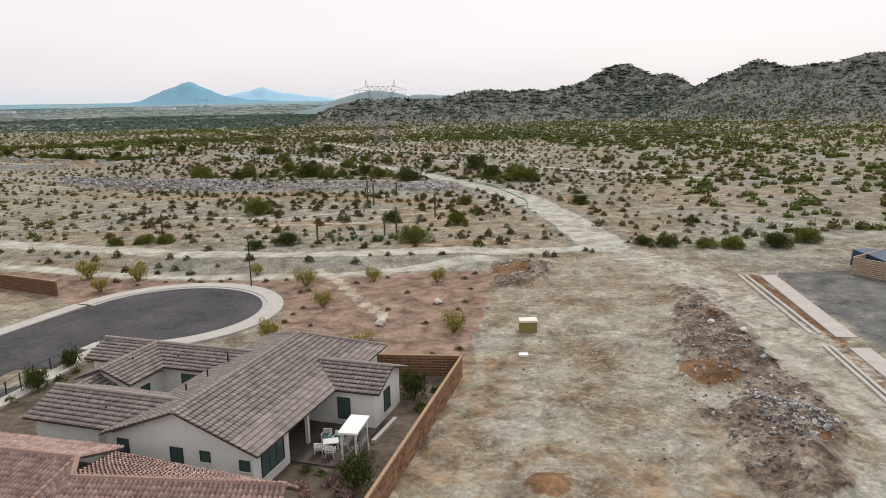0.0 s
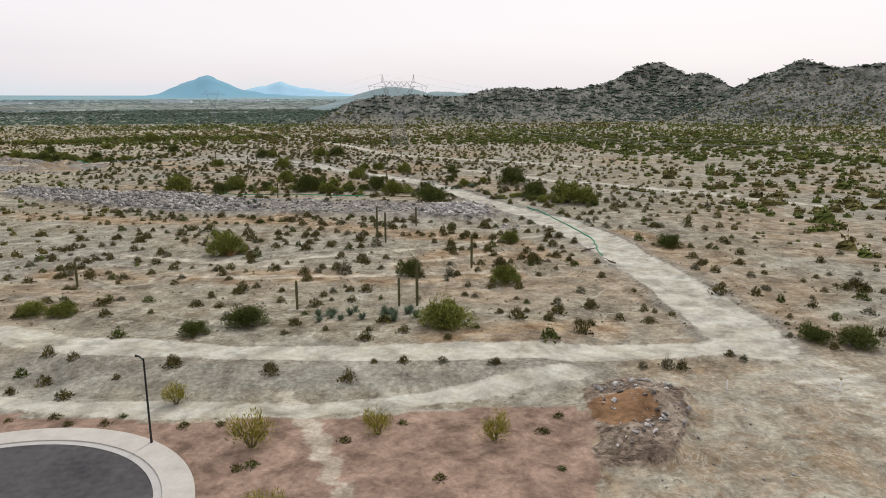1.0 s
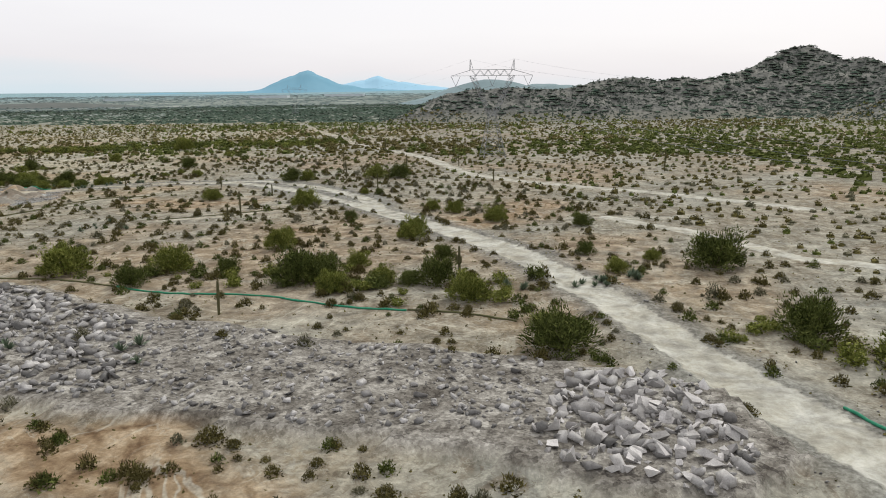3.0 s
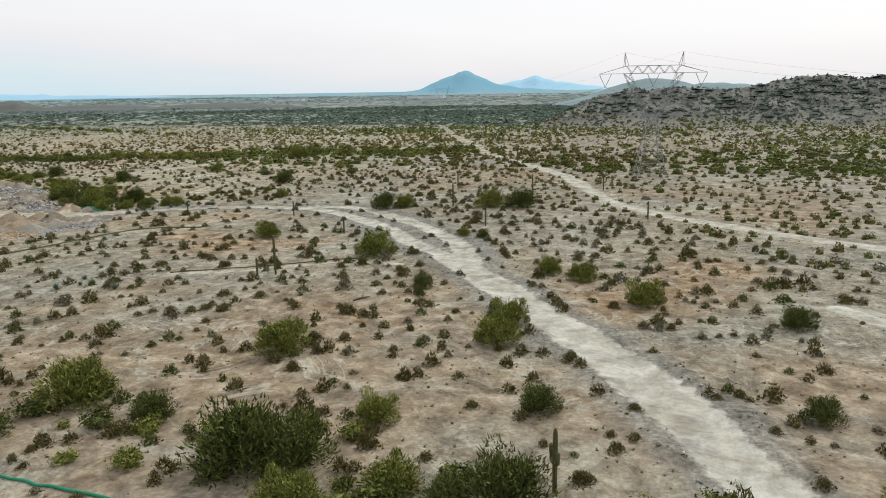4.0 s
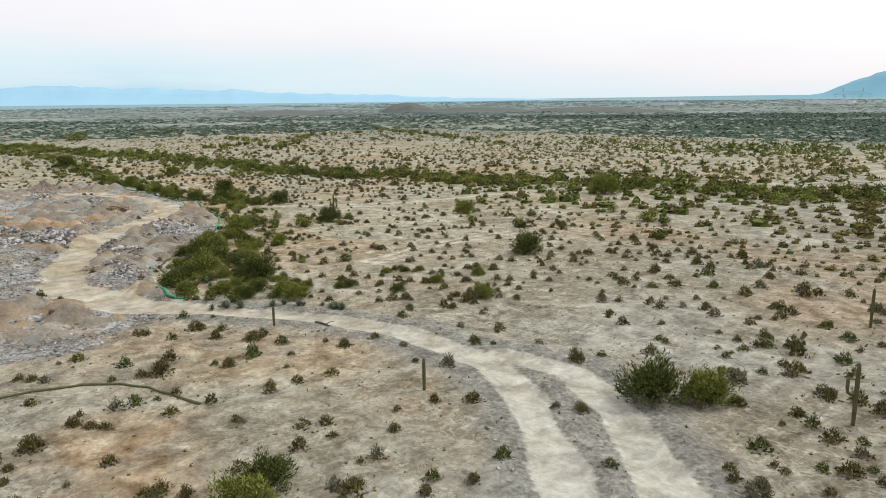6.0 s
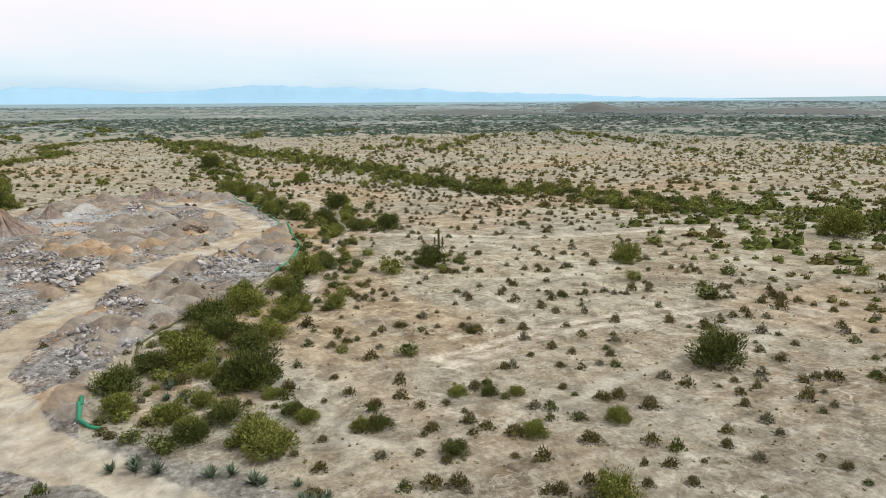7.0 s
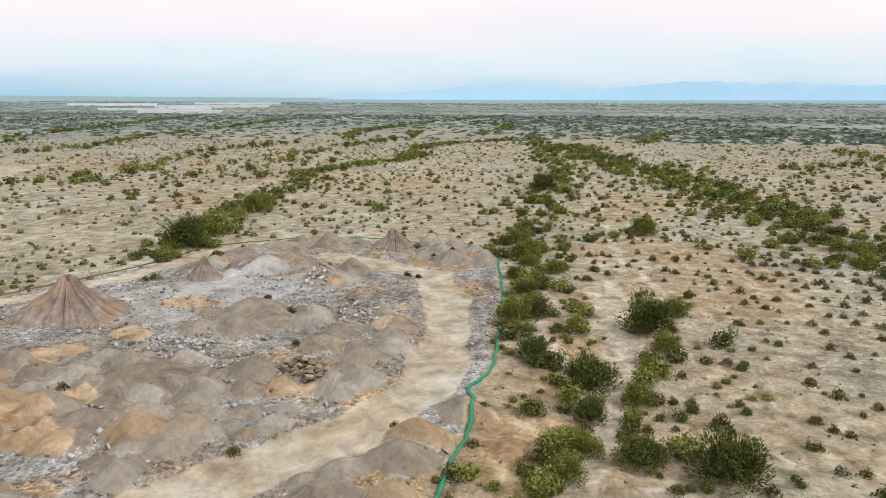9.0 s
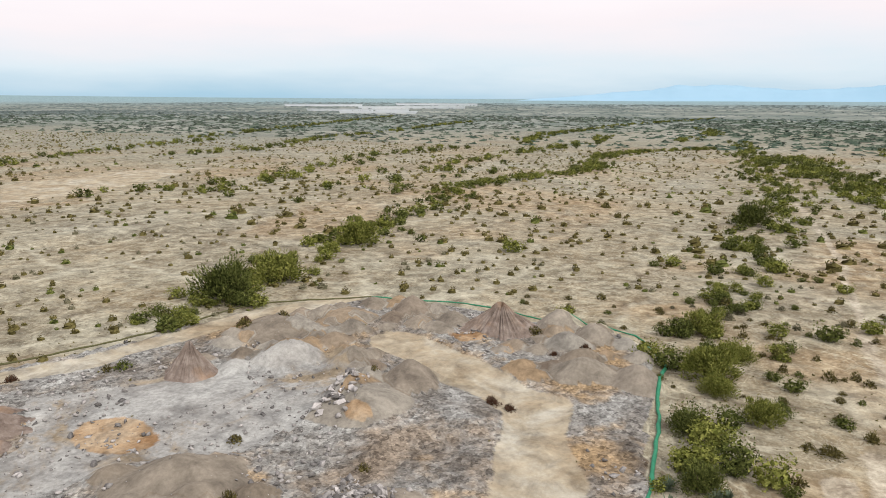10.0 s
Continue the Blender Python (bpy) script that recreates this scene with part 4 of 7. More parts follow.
FAR_BLUE = haze_paint("haze_blue_mountain", (0.135, 0.265, 0.34), (0.16, 0.29, 0.365), 0.3)
FAR_PALE = haze_paint("haze_pale_mountain", (0.25, 0.40, 0.50), (0.27, 0.42, 0.52), 0.4)
FAR_WEST = haze_paint("haze_west_mountain", (0.225, 0.365, 0.465), (0.245, 0.385, 0.485), 0.4)
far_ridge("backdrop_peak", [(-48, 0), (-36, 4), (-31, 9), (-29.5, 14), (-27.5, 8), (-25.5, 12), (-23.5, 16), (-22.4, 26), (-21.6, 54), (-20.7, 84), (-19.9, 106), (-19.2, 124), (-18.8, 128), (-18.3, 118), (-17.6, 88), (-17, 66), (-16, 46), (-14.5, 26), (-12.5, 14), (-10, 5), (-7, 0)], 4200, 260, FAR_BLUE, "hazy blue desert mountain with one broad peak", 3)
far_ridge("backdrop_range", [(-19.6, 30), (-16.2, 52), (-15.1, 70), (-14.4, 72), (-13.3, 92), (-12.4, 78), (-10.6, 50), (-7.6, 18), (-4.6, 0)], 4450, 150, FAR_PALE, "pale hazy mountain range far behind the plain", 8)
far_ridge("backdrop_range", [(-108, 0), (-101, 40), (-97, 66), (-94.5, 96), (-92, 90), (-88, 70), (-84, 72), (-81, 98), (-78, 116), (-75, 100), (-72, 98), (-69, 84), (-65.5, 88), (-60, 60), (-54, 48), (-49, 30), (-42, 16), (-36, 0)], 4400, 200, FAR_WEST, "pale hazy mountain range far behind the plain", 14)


# air haze worked into the rock's base colour as a pale blue
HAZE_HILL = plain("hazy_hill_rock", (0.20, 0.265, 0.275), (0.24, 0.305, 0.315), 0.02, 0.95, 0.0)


def low_hill(x, y, r, h, seed, mat=DARK_HILL):
    n = 36
    a = np.linspace(-1.15, 1.15, n)
    X, Y = np.meshgrid(a, a)
    Z = h * np.clip(1 - (X * X + Y * Y) ** 0.7, -0.1, 1) * (1 + 0.35 * fbm(X * 5, Y * 5, 2, seed, 3)) - 1.5 + spot(x, y)
    i2 = np.arange(n * n).reshape(n, n)
    fq = np.stack([i2[:-1, :-1], i2[:-1, 1:], i2[1:, 1:], i2[1:, :-1]], axis=-1).reshape(-1, 4)
    tagged(new("low_hill", mesh_of("low_hill", np.stack([X * r * 1.6 + x, Y * r + y, Z], axis=-1), fq, mat, True)), "low dark scrub-covered hill far out on the plain", "hill", kind="structure")


low_hill(-1210, 1095, 55, 22, 1)
low_hill(-1130, 1190, 130, 10, 2)
low_hill(-920, 1300, 120, 9, 3)
low_hill(-1350, 900, 150, 7, 4)
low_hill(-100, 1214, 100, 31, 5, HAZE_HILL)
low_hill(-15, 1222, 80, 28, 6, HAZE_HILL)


# ---- scrub ----
rng = np.random.RandomState(11)
NEAR = [shrub_shape(np.random.RandomState(s), 125, 0.125) for s in range(8)]
MID = [shrub_shape(np.random.RandomState(20 + s), 22, 0.21, 6, 2) for s in range(6)]
FAR = [shrub_shape(np.random.RandomState(30 + s), 3, 0.35, 5, 1) for s in range(6)]
TINY = [shrub_shape(np.random.RandomState(50 + s), 5, 0.4, 4, 1) for s in range(5)]
STRETCH = [(0, 70), (-12, 150), (-40, 212), (-90, 258), (-165, 268), (-205, 275)]


def bare(x, y):
    """Where nothing grows: roads, yard, lot, heaps, kerbs."""
    m = masks(x, y)
    b = np.maximum.reduce([m["road"] * 1.4, m["trail"], m["yard"] * 2, m["spoil"] * 0.97, m["lot"] * 0.985, m["riprap"] * 0.93, m["gravel"] * 0.96])
    b = np.maximum(b, 2.0 * (np.hypot(x - CUL_C[0], y - CUL_C[1]) < 12))
    return np.maximum(b, 2.0 * inside(x, y, [(-60, 40), (-14, 50), (-14, 66), (-40, 68), (-60, 70)]))


def in_sight(x, y):
    """The half of the land that the flight looks over."""
    b = np.degrees(np.arctan2(x + 60, y - 60))
    return (b > -165) & (b < 75)


def sow(density, lo, hi, x0, x1, y0, y1, patch, seed):
    r = np.random.RandomState(seed)
    n = int(density * (x1 - x0) * (y1 - y0))
    x, y = r.uniform(x0, x1, n), r.uniform(y0, y1, n)
    d = np.maximum(np.maximum(-262 - x, x - 44), np.maximum(22 - y, y - 318))
    keep = (d > lo) & (d <= hi) & in_sight(x, y)
    x, y = x[keep], y[keep]
    keep = r.uniform(0, 1, len(x)) < np.clip(0.62 + patch * fbm(x, y, 40 if lo < 100 else 160, 51, 4), 0.05, 1)
    x, y = x[keep], y[keep]
    keep = (r.uniform(0, 1, len(x)) > bare(x, y)) & (r.uniform(0, 1, len(x)) < np.where(lo < 900, 1 - 0.5 * smooth(-150, -290, x + 0.25 * (y - 200)), 1))
    return x[keep], y[keep]


def brush(name, mat, label, templates, x, y, z, size, tall):
    chunks = []
    for i, tpl in enumerate(templates):
        k = np.arange(len(x)) % len(templates) == i
        chunks.append(scatter(tpl, x[k], y[k], z[k], size[k], tall[k], rng))
    tagged(new(name, mesh_of(name, *joined(chunks), mat)), label, "scrub", kind="stuff")


# scrub along the flight, then on the plain around it, then far out
sx, sy = sow(0.20, -1000, 0, -262, 44, 60, 318, 0.5, 1)
size = rng.uniform(0.31, 0.76, len(sx)) * (1 + 0.35 * (rng.uniform(0, 1, len(sx)) > 0.85))
size *= 1 - 0.16 * smooth(-70, -130, sx)
away = line_dist(sx, sy, STRETCH)
first = np.flatnonzero((away < 22) & (size > 0.36))[:300]
single = list(zip(sx[first], sy[first], size[first]))
rest = np.ones(len(sx), bool)
rest[first] = False
sz = height(sx, sy) - 0.03
kind_of = rng.randint(0, 12, len(sx))
tall = rng.uniform(0.75, 1.2, len(sx))
for near, templates in ((True, NEAR), (False, MID)):
    for name, mat, pick, label in (("desert_scrub", SCRUB, kind_of > 3, "dry olive-brown creosote scrub scattered over sandy ground"), ("green_scrub", MESQUITE, (kind_of > 1) & (kind_of <= 3), "small green bushes scattered over sandy ground"),
                                   ("grey_scrub", SAGE, kind_of <= 1, "low grey-green brittlebush scattered over sandy ground")):
        k = rest & pick & ((away < 44) == near)
        brush(name, mat, label, templates, sx[k], sy[k], sz[k], size[k], tall[k])
tx, ty = sow(0.45, -1000, 0, -230, 40, 85, 312, 0.6, 6)
k = line_dist(tx, ty, STRETCH) < 60
tx, ty = tx[k], ty[k]
brush("dry_tufts", SCRUB, "tiny dry tufts scattered over sandy ground", TINY, tx, ty, height(tx, ty) - 0.01, rng.uniform(0.07, 0.2, len(tx)), rng.uniform(0.6, 1.0, len(tx)))

mx, my = sow(0.165, 0, 240, -510, 280, -210, 560, 0.8, 2)
mz = np.maximum(height(mx, my), hill_height(mx, my)) - 0.03
ms = rng.uniform(0.42, 1.0, len(mx)) * (1 + 0.9 * (rng.uniform(0, 1, len(mx)) > 0.80))
mt = rng.uniform(0.7, 1.1, len(mx))
ms *= 1 - 0.28 * smooth(-150, -300, mx)
green = fbm(mx, my, 70, 56, 3) + rng.normal(size=len(mx)) * 0.3 > 0.05 + 0.5 * smooth(-180, -280, mx)
close = np.maximum(np.maximum(-262 - mx, mx - 44), np.maximum(22 - my, my - 318)) < 70
for templates, k in ((MID, close), (FAR, ~close)):
    brush("desert_scrub", SCRUB, "dry olive-brown creosote scrub covering the plain", templates, mx[k & ~green], my[k & ~green], mz[k & ~green], ms[k & ~green], mt[k & ~green])
    brush("green_scrub", MESQUITE, "green mesquite scrub covering the plain", templates, mx[k & green], my[k & green], mz[k & green], ms[k & green] * 1.2, mt[k & green])

fx, fy = sow(0.026, 240, 900, -1200, 950, -900, 1250, 0.9, 3)
gx2, gy2 = sow(0.0017, 900, 2900, -2900, 1500, -1700, 3100, 1.0, 4)
nx2, ny2 = sow(0.017, 240, 900, -700, 500, 330, 1250, 0.9, 7)
fx, fy = np.concatenate([fx, gx2, nx2]), np.concatenate([fy, gy2, ny2])
over_hill = (fx > -265) & (fx < 645) & (fy > 385) & (fy < 835)
fz = np.maximum(height(fx, fy), np.where(over_hill, hill_height(fx, fy), -9)) - 0.05
fs = rng.uniform(0.9, 2.3, len(fx)) * (1 + 0.0018 * np.hypot(fx, fy))
ft = rng.uniform(0.35, 0.6, len(fx)) / (1 + 0.0008 * np.hypot(fx, fy))
green = fbm(fx, fy, 220, 57, 3) + rng.normal(size=len(fx)) * 0.3 > -0.1
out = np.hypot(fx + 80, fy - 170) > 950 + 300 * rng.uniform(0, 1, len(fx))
for name, mat, k, label in (("far_scrub", HAZE_SAGE, ~green & ~out, "distant grey-green scrub covering the plain"), ("far_green_scrub", HAZE_GREEN, green & ~out, "distant green scrub covering the plain"), ("far_brush", HAZE_BRUSH, out, "brush covering the far plain, tinted blue-grey with haze")):
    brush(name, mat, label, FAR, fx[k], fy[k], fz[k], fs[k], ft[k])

# scrub on the hill slopes
vx, vy = rng.uniform(-200, 540, 46000), rng.uniform(380, 700, 46000)
vz = hill_height(vx, vy)
k = (vz > 0.5) & (fbm(vx, vy, 30, 58, 3) + rng.uniform(-0.6, 0.9, len(vx)) > 0)
vx, vy, vz = vx[k], vy[k], vz[k]
chunks = []
for i, tpl in enumerate(FAR):
    k = np.arange(len(vx)) % len(FAR) == i
    chunks.append(scatter(tpl, vx[k], vy[k], vz[k] - 0.1, rng.uniform(0.5, 1.5, k.sum()), rng.uniform(0.8, 1.1, k.sum()), rng))
tagged(new("hill_scrub", mesh_of("hill_scrub", *joined(chunks), HAZE_SAGE)), "dark green scrub scattered over the rocky hill slopes", "scrub", kind="stuff")

# the bushes nearest to the flight, one by one
BUSH = [mesh_of("creosote_bush", *shrub_shape(np.random.RandomState(60 + s), 420, 0.078), SCRUB) for s in range(7)]
for i, (bx, by, bs) in enumerate(single):
    ob = new("creosote_bush", BUSH[i % 7])
    ob.matrix_basis = Matrix.Translation((bx, by, spot(bx, by) - 0.03)) @ Matrix.Rotation(i * 2.4, 4, "Z") @ Matrix.Diagonal((bs, bs, bs * (0.75 + 0.4 * ((i * 0.618) % 1)), 1))
    tagged(ob, "dry olive-brown creosote bush on sandy ground", "bush", "creosote bushes beside the road")


# ---- trees ----
def desert_tree(seed, leaf, leaves=4300, twig=0.044, open_=0.45):
    """A palo verde of crown radius 1: short trunk, spreading limbs, a crown of small leaves with gaps."""
    r = np.random.RandomState(seed)
    root = thing("palo_verde_tree", "green palo verde tree with a loose spreading crown", "tree")
    bm = bmesh.new()
    tips = []
    for k in range(6):
        a = k * 2 * math.pi / 6 + r.uniform(-0.4, 0.4)
        out, up = r.uniform(0.3, 0.62), r.uniform(0.4, 0.95)
        mid = Vector((0.45 * out * math.cos(a), 0.45 * out * math.sin(a), 0.45 * up))
        end = Vector((out * math.cos(a), out * math.sin(a), up))
        tube(bm, [(0.03 * math.cos(a), 0.03 * math.sin(a), -0.1), mid, end], [0.045, 0.028, 0.01], 5)
        tips.append(end)
        e2 = mid + Vector((r.uniform(-0.3, 0.3), r.uniform(-0.3, 0.3), r.uniform(0.1, 0.4)))
        tube(bm, [mid, e2], [0.02, 0.007], 4)
        tips.append(e2)
    part("trunk", bm, BARK, root)
    low = [[0.62 * math.cos(a), 0.62 * math.sin(a), 0.25] for a in np.linspace(0, 6.28, 9)[:8] + r.uniform(-0.3, 0.3, 8)]
    hubs = np.array([list(t) for t in tips] + (low if open_ < 0.6 else []) + [[r.uniform(-0.5, 0.5), r.uniform(-0.5, 0.5), r.uniform(0.3, 0.9)] for _ in range(7)])
    spread = r.uniform(0.08, 0.26, len(hubs)) * (0.7 + open_ * 0.6)
    which = r.randint(0, len(hubs), leaves)
    off = r.normal(size=(leaves, 3))
    off *= np.minimum(1, 1.7 / np.linalg.norm(off, axis=1))[:, None]
    cen = hubs[which] + off * spread[which][:, None]
    cen[:, 2] = np.abs(cen[:, 2]) * 0.95 + 0.02
    cloud_ = twig_cloud(cen, 1.25 * twig * r.uniform(0.6, 1.3, leaves), r, (0, 0, 0.1), 0.3)
    if open_ < 0.6:
        n = leaves // 3
        inner = r.normal(size=(n, 3))
        inner *= (0.5 * r.uniform(0.2, 1, n) ** 0.4 / np.linalg.norm(inner, axis=1))[:, None]
        inner = inner * np.array([1, 1, 0.8]) + np.array([0, 0, 0.48])
        cloud_ = joined([leaf_cloud(inner, 1.25 * twig * r.uniform(0.7, 1.3, n), r, 0.5), cloud_])
    crown = new("crown", mesh_of("crown", *cloud_, leaf))
    crown.parent = root
    return root


TREES = [desert_tree(s, GREEN) for s in range(4)] + [desert_tree(10 + s, MESQUITE, 4000, 0.045) for s in range(3)]
tree_used = set()


def plant(x, y, r, kind_index, tall=1.0, label="", group=""):
    m = Matrix.Translation((x, y, max(spot(x, y), -1) - 0.02)) @ Matrix.Rotation(x * 7.3 + y, 4, "Z")
    src = TREES[kind_index]
    if kind_index in tree_used:
        # a copy keeps its source's scale
        ob = copy_thing(src, m @ Matrix.Diagonal((r / src.scale.x, r / src.scale.x, r * tall / src.scale.z, 1)))
    else:
        tree_used.add(kind_index)
        ob = src
        ob.matrix_basis = m @ Matrix.Diagonal((r, r, r * tall, 1))
    return tagged(ob, label, "", group)


TREE_SOUTH = [(-30.3, 115.9, 2.1), (-7.5, 105.6, 1.3), (2.2, 102.5, 1.5), (4.0, 122.8, 1.2), (-7.1, 159.1, 2.4), (11.3, 163.8, 2.3), (16.6, 158.1, 2.9), (19.5, 157.0, 2.2), (9.0, 185.2, 2.8), (-59.0, 175.9, 2.6), (-48.4, 178.9, 2.2),
              (-33.2, 175.6, 2.6), (-30.5, 176.4, 2.0), (-15.1, 171.1, 2.0), (-26.0, 202.3, 1.5), (-41.7, 178.2, 1.3), (-28.3, 172.2, 1.6), (-24.5, 175.5, 1.4), (-21.6, 175.2, 1.0), (-18.9, 176.1, 2.0), (-40.7, 190.7, 2.0), (-28.5, 182.2, 1.3), (-19.9, 186.7, 1.2)]
TREE_ROAD = [(-25.9, 197.6, 1.8), (-48.9, 222.6, 2.2), (-49.3, 172.6, 1.6), (-4.1, 190.6, 1.1), (-1.2, 182.4, 1.2), (-16.1, 211.7, 1.7), (-4.0, 208.6, 1.3), (2.9, 188.1, 1.0), (-68.2, 228.7, 1.6), (-70.1, 231.0, 1.3), (-37.5, 210.5, 1.0), (-23.1, 218.7, 1.5),
             (-26.9, 220.4, 1.3), (-63.2, 255.2, 2.0), (-60.9, 258.0, 1.7), (-46.8, 262.6, 2.3), (-41.7, 263.3, 2.3), (-39.4, 235.9, 0.9), (-42.1, 236.2, 0.8), (-134.3, 340.8, 3.2), (-102.3, 283.9, 2.0), (-97.3, 270.6, 0.8), (-89.8, 264.4, 1.2)]
TREE_WASH = [(-144.8, 262.4, 2.0), (-134.1, 300.9, 1.8), (-113.4, 250.9, 2.0), (-106.8, 246.0, 1.0), (-103.9, 249.5, 1.4), (-115.9, 241.8, 1.5), (-124.9, 250.1, 1.4), (-136.0, 253.8, 1.7), (-111.3, 247.2, 0.9), (-119.6, 244.4, 1.1), (-112.3, 242.0, 1.1),
             (-120.0, 247.3, 2.0), (-128.9, 250.2, 1.9), (-143.1, 277.9, 1.9), (-130.5, 258.3, 1.2), (-130.1, 261.7, 1.0), (-195.6, 281.0, 2.3), (-197.5, 269.0, 1.8), (-201.1, 284.0, 1.4), (-182.0, 275.2, 1.9), (-176.3, 274.9, 1.1), (-171.9, 274.4, 1.1)]
TREE_WEST = [(-169.8, 282.1, 1.9), (-224.3, 269.1, 2.1), (-235.7, 267.6, 1.7), (-226.1, 220.6, 3.1), (-258.2, 217.7, 3.0), (-168.5, 273.1, 1.1), (-170.7, 277.3, 1.3), (-187.3, 271.0, 1.4), (-179.5, 278.3, 1.2), (-191.0, 282.0, 1.1), (-199.1, 271.0, 1.5), (-245.4, 286.6, 2.3),
             (-221.1, 269.8, 1.2), (-213.9, 268.4, 1.1), (-206.8, 269.8, 1.2), (-235.3, 220.5, 2.8), (-226.7, 268.0, 1.1), (-301.2, 270.6, 3.0), (-217.4, 272.8, 1.3), (-229.2, 271.1, 1.1)]
TREE_HOLLOW = [(-109.7, 244.9, 1.3), (-106.3, 245.7, 1.2), (-108.2, 248.2, 1.3), (-104.8, 249.7, 1.0), (-102.7, 249.8, 1.5), (-119.4, 244.2, 1.4), (-120.8, 247.0, 1.1), (-117.0, 248.0, 1.1), (-120.8, 251.8, 1.6), (-114.2, 249.9, 1.4), (-113.2, 250.9, 1.3), (-110.6, 251.6, 0.7),
               (-107.2, 252.3, 0.8), (-105.9, 252.9, 0.8), (-103.3, 255.6, 0.7), (-103.0, 256.8, 0.8), (-97.8, 259.4, 0.8), (-98.0, 264.8, 0.9), (-105.5, 263.3, 0.7), (-104.6, 265.3, 0.6), (-103.8, 267.0, 0.6), (-133.6, 253.8, 2.0), (-125.4, 250.5, 1.9), (-131.7, 249.0, 1.3), (-123.6, 254.2, 1.6),
               (-128.3, 256.2, 1.5), (-133.7, 258.5, 1.4), (-125.9, 246.1, 1.1), (-140.0, 258.5, 1.5), (-147.5, 265.5, 1.6), (-151.0, 266.5, 1.4)]
TREE_EAST = [(24.5, 85.2, 1.1), (27.0, 84.2, 1.3), (31.2, 82.6, 1.2), (34.0, 82.0, 1.4), (39.2, 82.0, 1.7), (44.0, 84.5, 1.8), (-3.5, 87.0, 2.0), (-19.5, 87.7, 1.6), (-22.8, 85.2, 1.1), (-35.5, 89.7, 1.2), (-41.6, 89.1, 1.0), (23.4, 119.9, 1.5), (-38.1, 89.8, 1.2)]
i = 0
for rows in (TREE_SOUTH, TREE_ROAD, TREE_WASH, TREE_WEST, TREE_EAST, TREE_HOLLOW):
    for x, y, r in rows:
        k = 1.35
        plant(x, y, r * k, (i * 5 + 3 * (rows is TREE_WASH)) % 7, 0.72 if rows is TREE_EAST or rows is TREE_HOLLOW else 0.95)
        i += 1
# brush and small trees that line the washes
def crown_shape(seed, leaves, twig):
    r = np.random.RandomState(seed)
    hubs = np.stack([r.uniform(-0.62, 0.62, 16), r.uniform(-0.62, 0.62, 16), r.uniform(0.2, 0.85, 16)], axis=1)
    off = r.normal(size=(leaves, 3))
    off *= np.minimum(1, 1.7 / np.linalg.norm(off, axis=1))[:, None]
    cen = hubs[r.randint(0, 16, leaves)] + off * 0.2
    cen[:, 2] = np.abs(cen[:, 2])
    n = leaves // 3
    inner = r.normal(size=(n, 3))
    inner *= (0.6 * r.uniform(0.2, 1, n) ** 0.4 / np.linalg.norm(inner, axis=1))[:, None]
    inner = inner * np.array([1, 1, 0.7]) + np.array([0, 0, 0.42])
    return joined([leaf_cloud(inner, 1.7 * twig * r.uniform(0.7, 1.3, n), r, 0.7), leaf_cloud(cen, twig * r.uniform(0.6, 1.3, leaves), r, 0.5)])


tr = np.random.RandomState(77)
bx, by, bs = [], [], []
for pts, count, wide, big in ((BELT_A, 560, 3.0, 1.45), (BELT_B, 430, 3.8, 1.6), (BELT_C, 860, 6.0, 1.9), (BELT_D, 28, 2.4, 1.0), (BELT_E, 75, 2.6, 1.25), ([(-160, 273), (-175, 275.5), (-190, 274), (-206, 271)], 70, 2.8, 0.75), ([(-165, 285), (-185, 288), (-205, 286)], 30, 4.0, 0.6), ([(-141, 276), (-146, 280)], 26, 2.2, 0.75), ([(-128, 255), (-140, 261), (-152, 267), (-166, 273), (-180, 277), (-196, 280)], 95, 2.4, 1.25), ([(-112, 245), (-122, 249), (-128, 253)], 26, 2.4, 1.1)):
    line = spline([(a, b, 0) for a, b in pts], 2.0)
    for k in range(count):
        p = line[tr.randint(0, len(line))]
        bx.append(p.x + tr.normal() * wide)
        by.append(p.y + tr.normal() * wide)
        bs.append(big * tr.uniform(0.4, 1.2))
for pts in BELTS_FAR:
    line = spline([(a, b, 0) for a, b in pts], 2.0)
    for k in range(int(len(line) * 0.6)):
        p = line[tr.randint(0, len(line))]
        bx.append(p.x + tr.normal() * 3.5)
        by.append(p.y + tr.normal() * 3.5)
        bs.append(2.3 * tr.uniform(0.45, 1.2))
# thickets out on the plain
for k in range(2600):
    x, y = tr.uniform(-420, 260), tr.uniform(120, 520)
    if len(bx) < 3600 and (y > 255 or x > 45 or x < -262) and fbm(np.array([x]), np.array([y]), 60, 131, 3)[0] > 0.08 and float(bare(np.array([x]), np.array([y]))[0]) < 0.5:
        bx.append(x)
        by.append(y)
        bs.append(tr.uniform(0.7, 2.2))
bx, by, bs = np.array(bx), np.array(by), np.array(bs)
grows = bare(bx, by) < 0.5
bx, by, bs = bx[grows], by[grows], bs[grows]
bz = np.maximum(height(bx, by), hill_height(bx, by)) - 0.05
beside = line_dist(bx, by, STRETCH) < 75
odd = np.arange(len(bx)) % 2 > 0
for mat, pick in ((MESQUITE, odd), (GREEN, ~odd)):
    for k, leaves, twig in ((pick & beside, 430, 0.074), (pick & ~beside, 110, 0.125)):
        brush("wash_brush", mat, "green mesquite brush lining a dry wash", [crown_shape(200 + q, leaves, twig) for q in range(6)], bx[k], by[k], bz[k], bs[k], tr.uniform(0.75, 1.0, k.sum()))



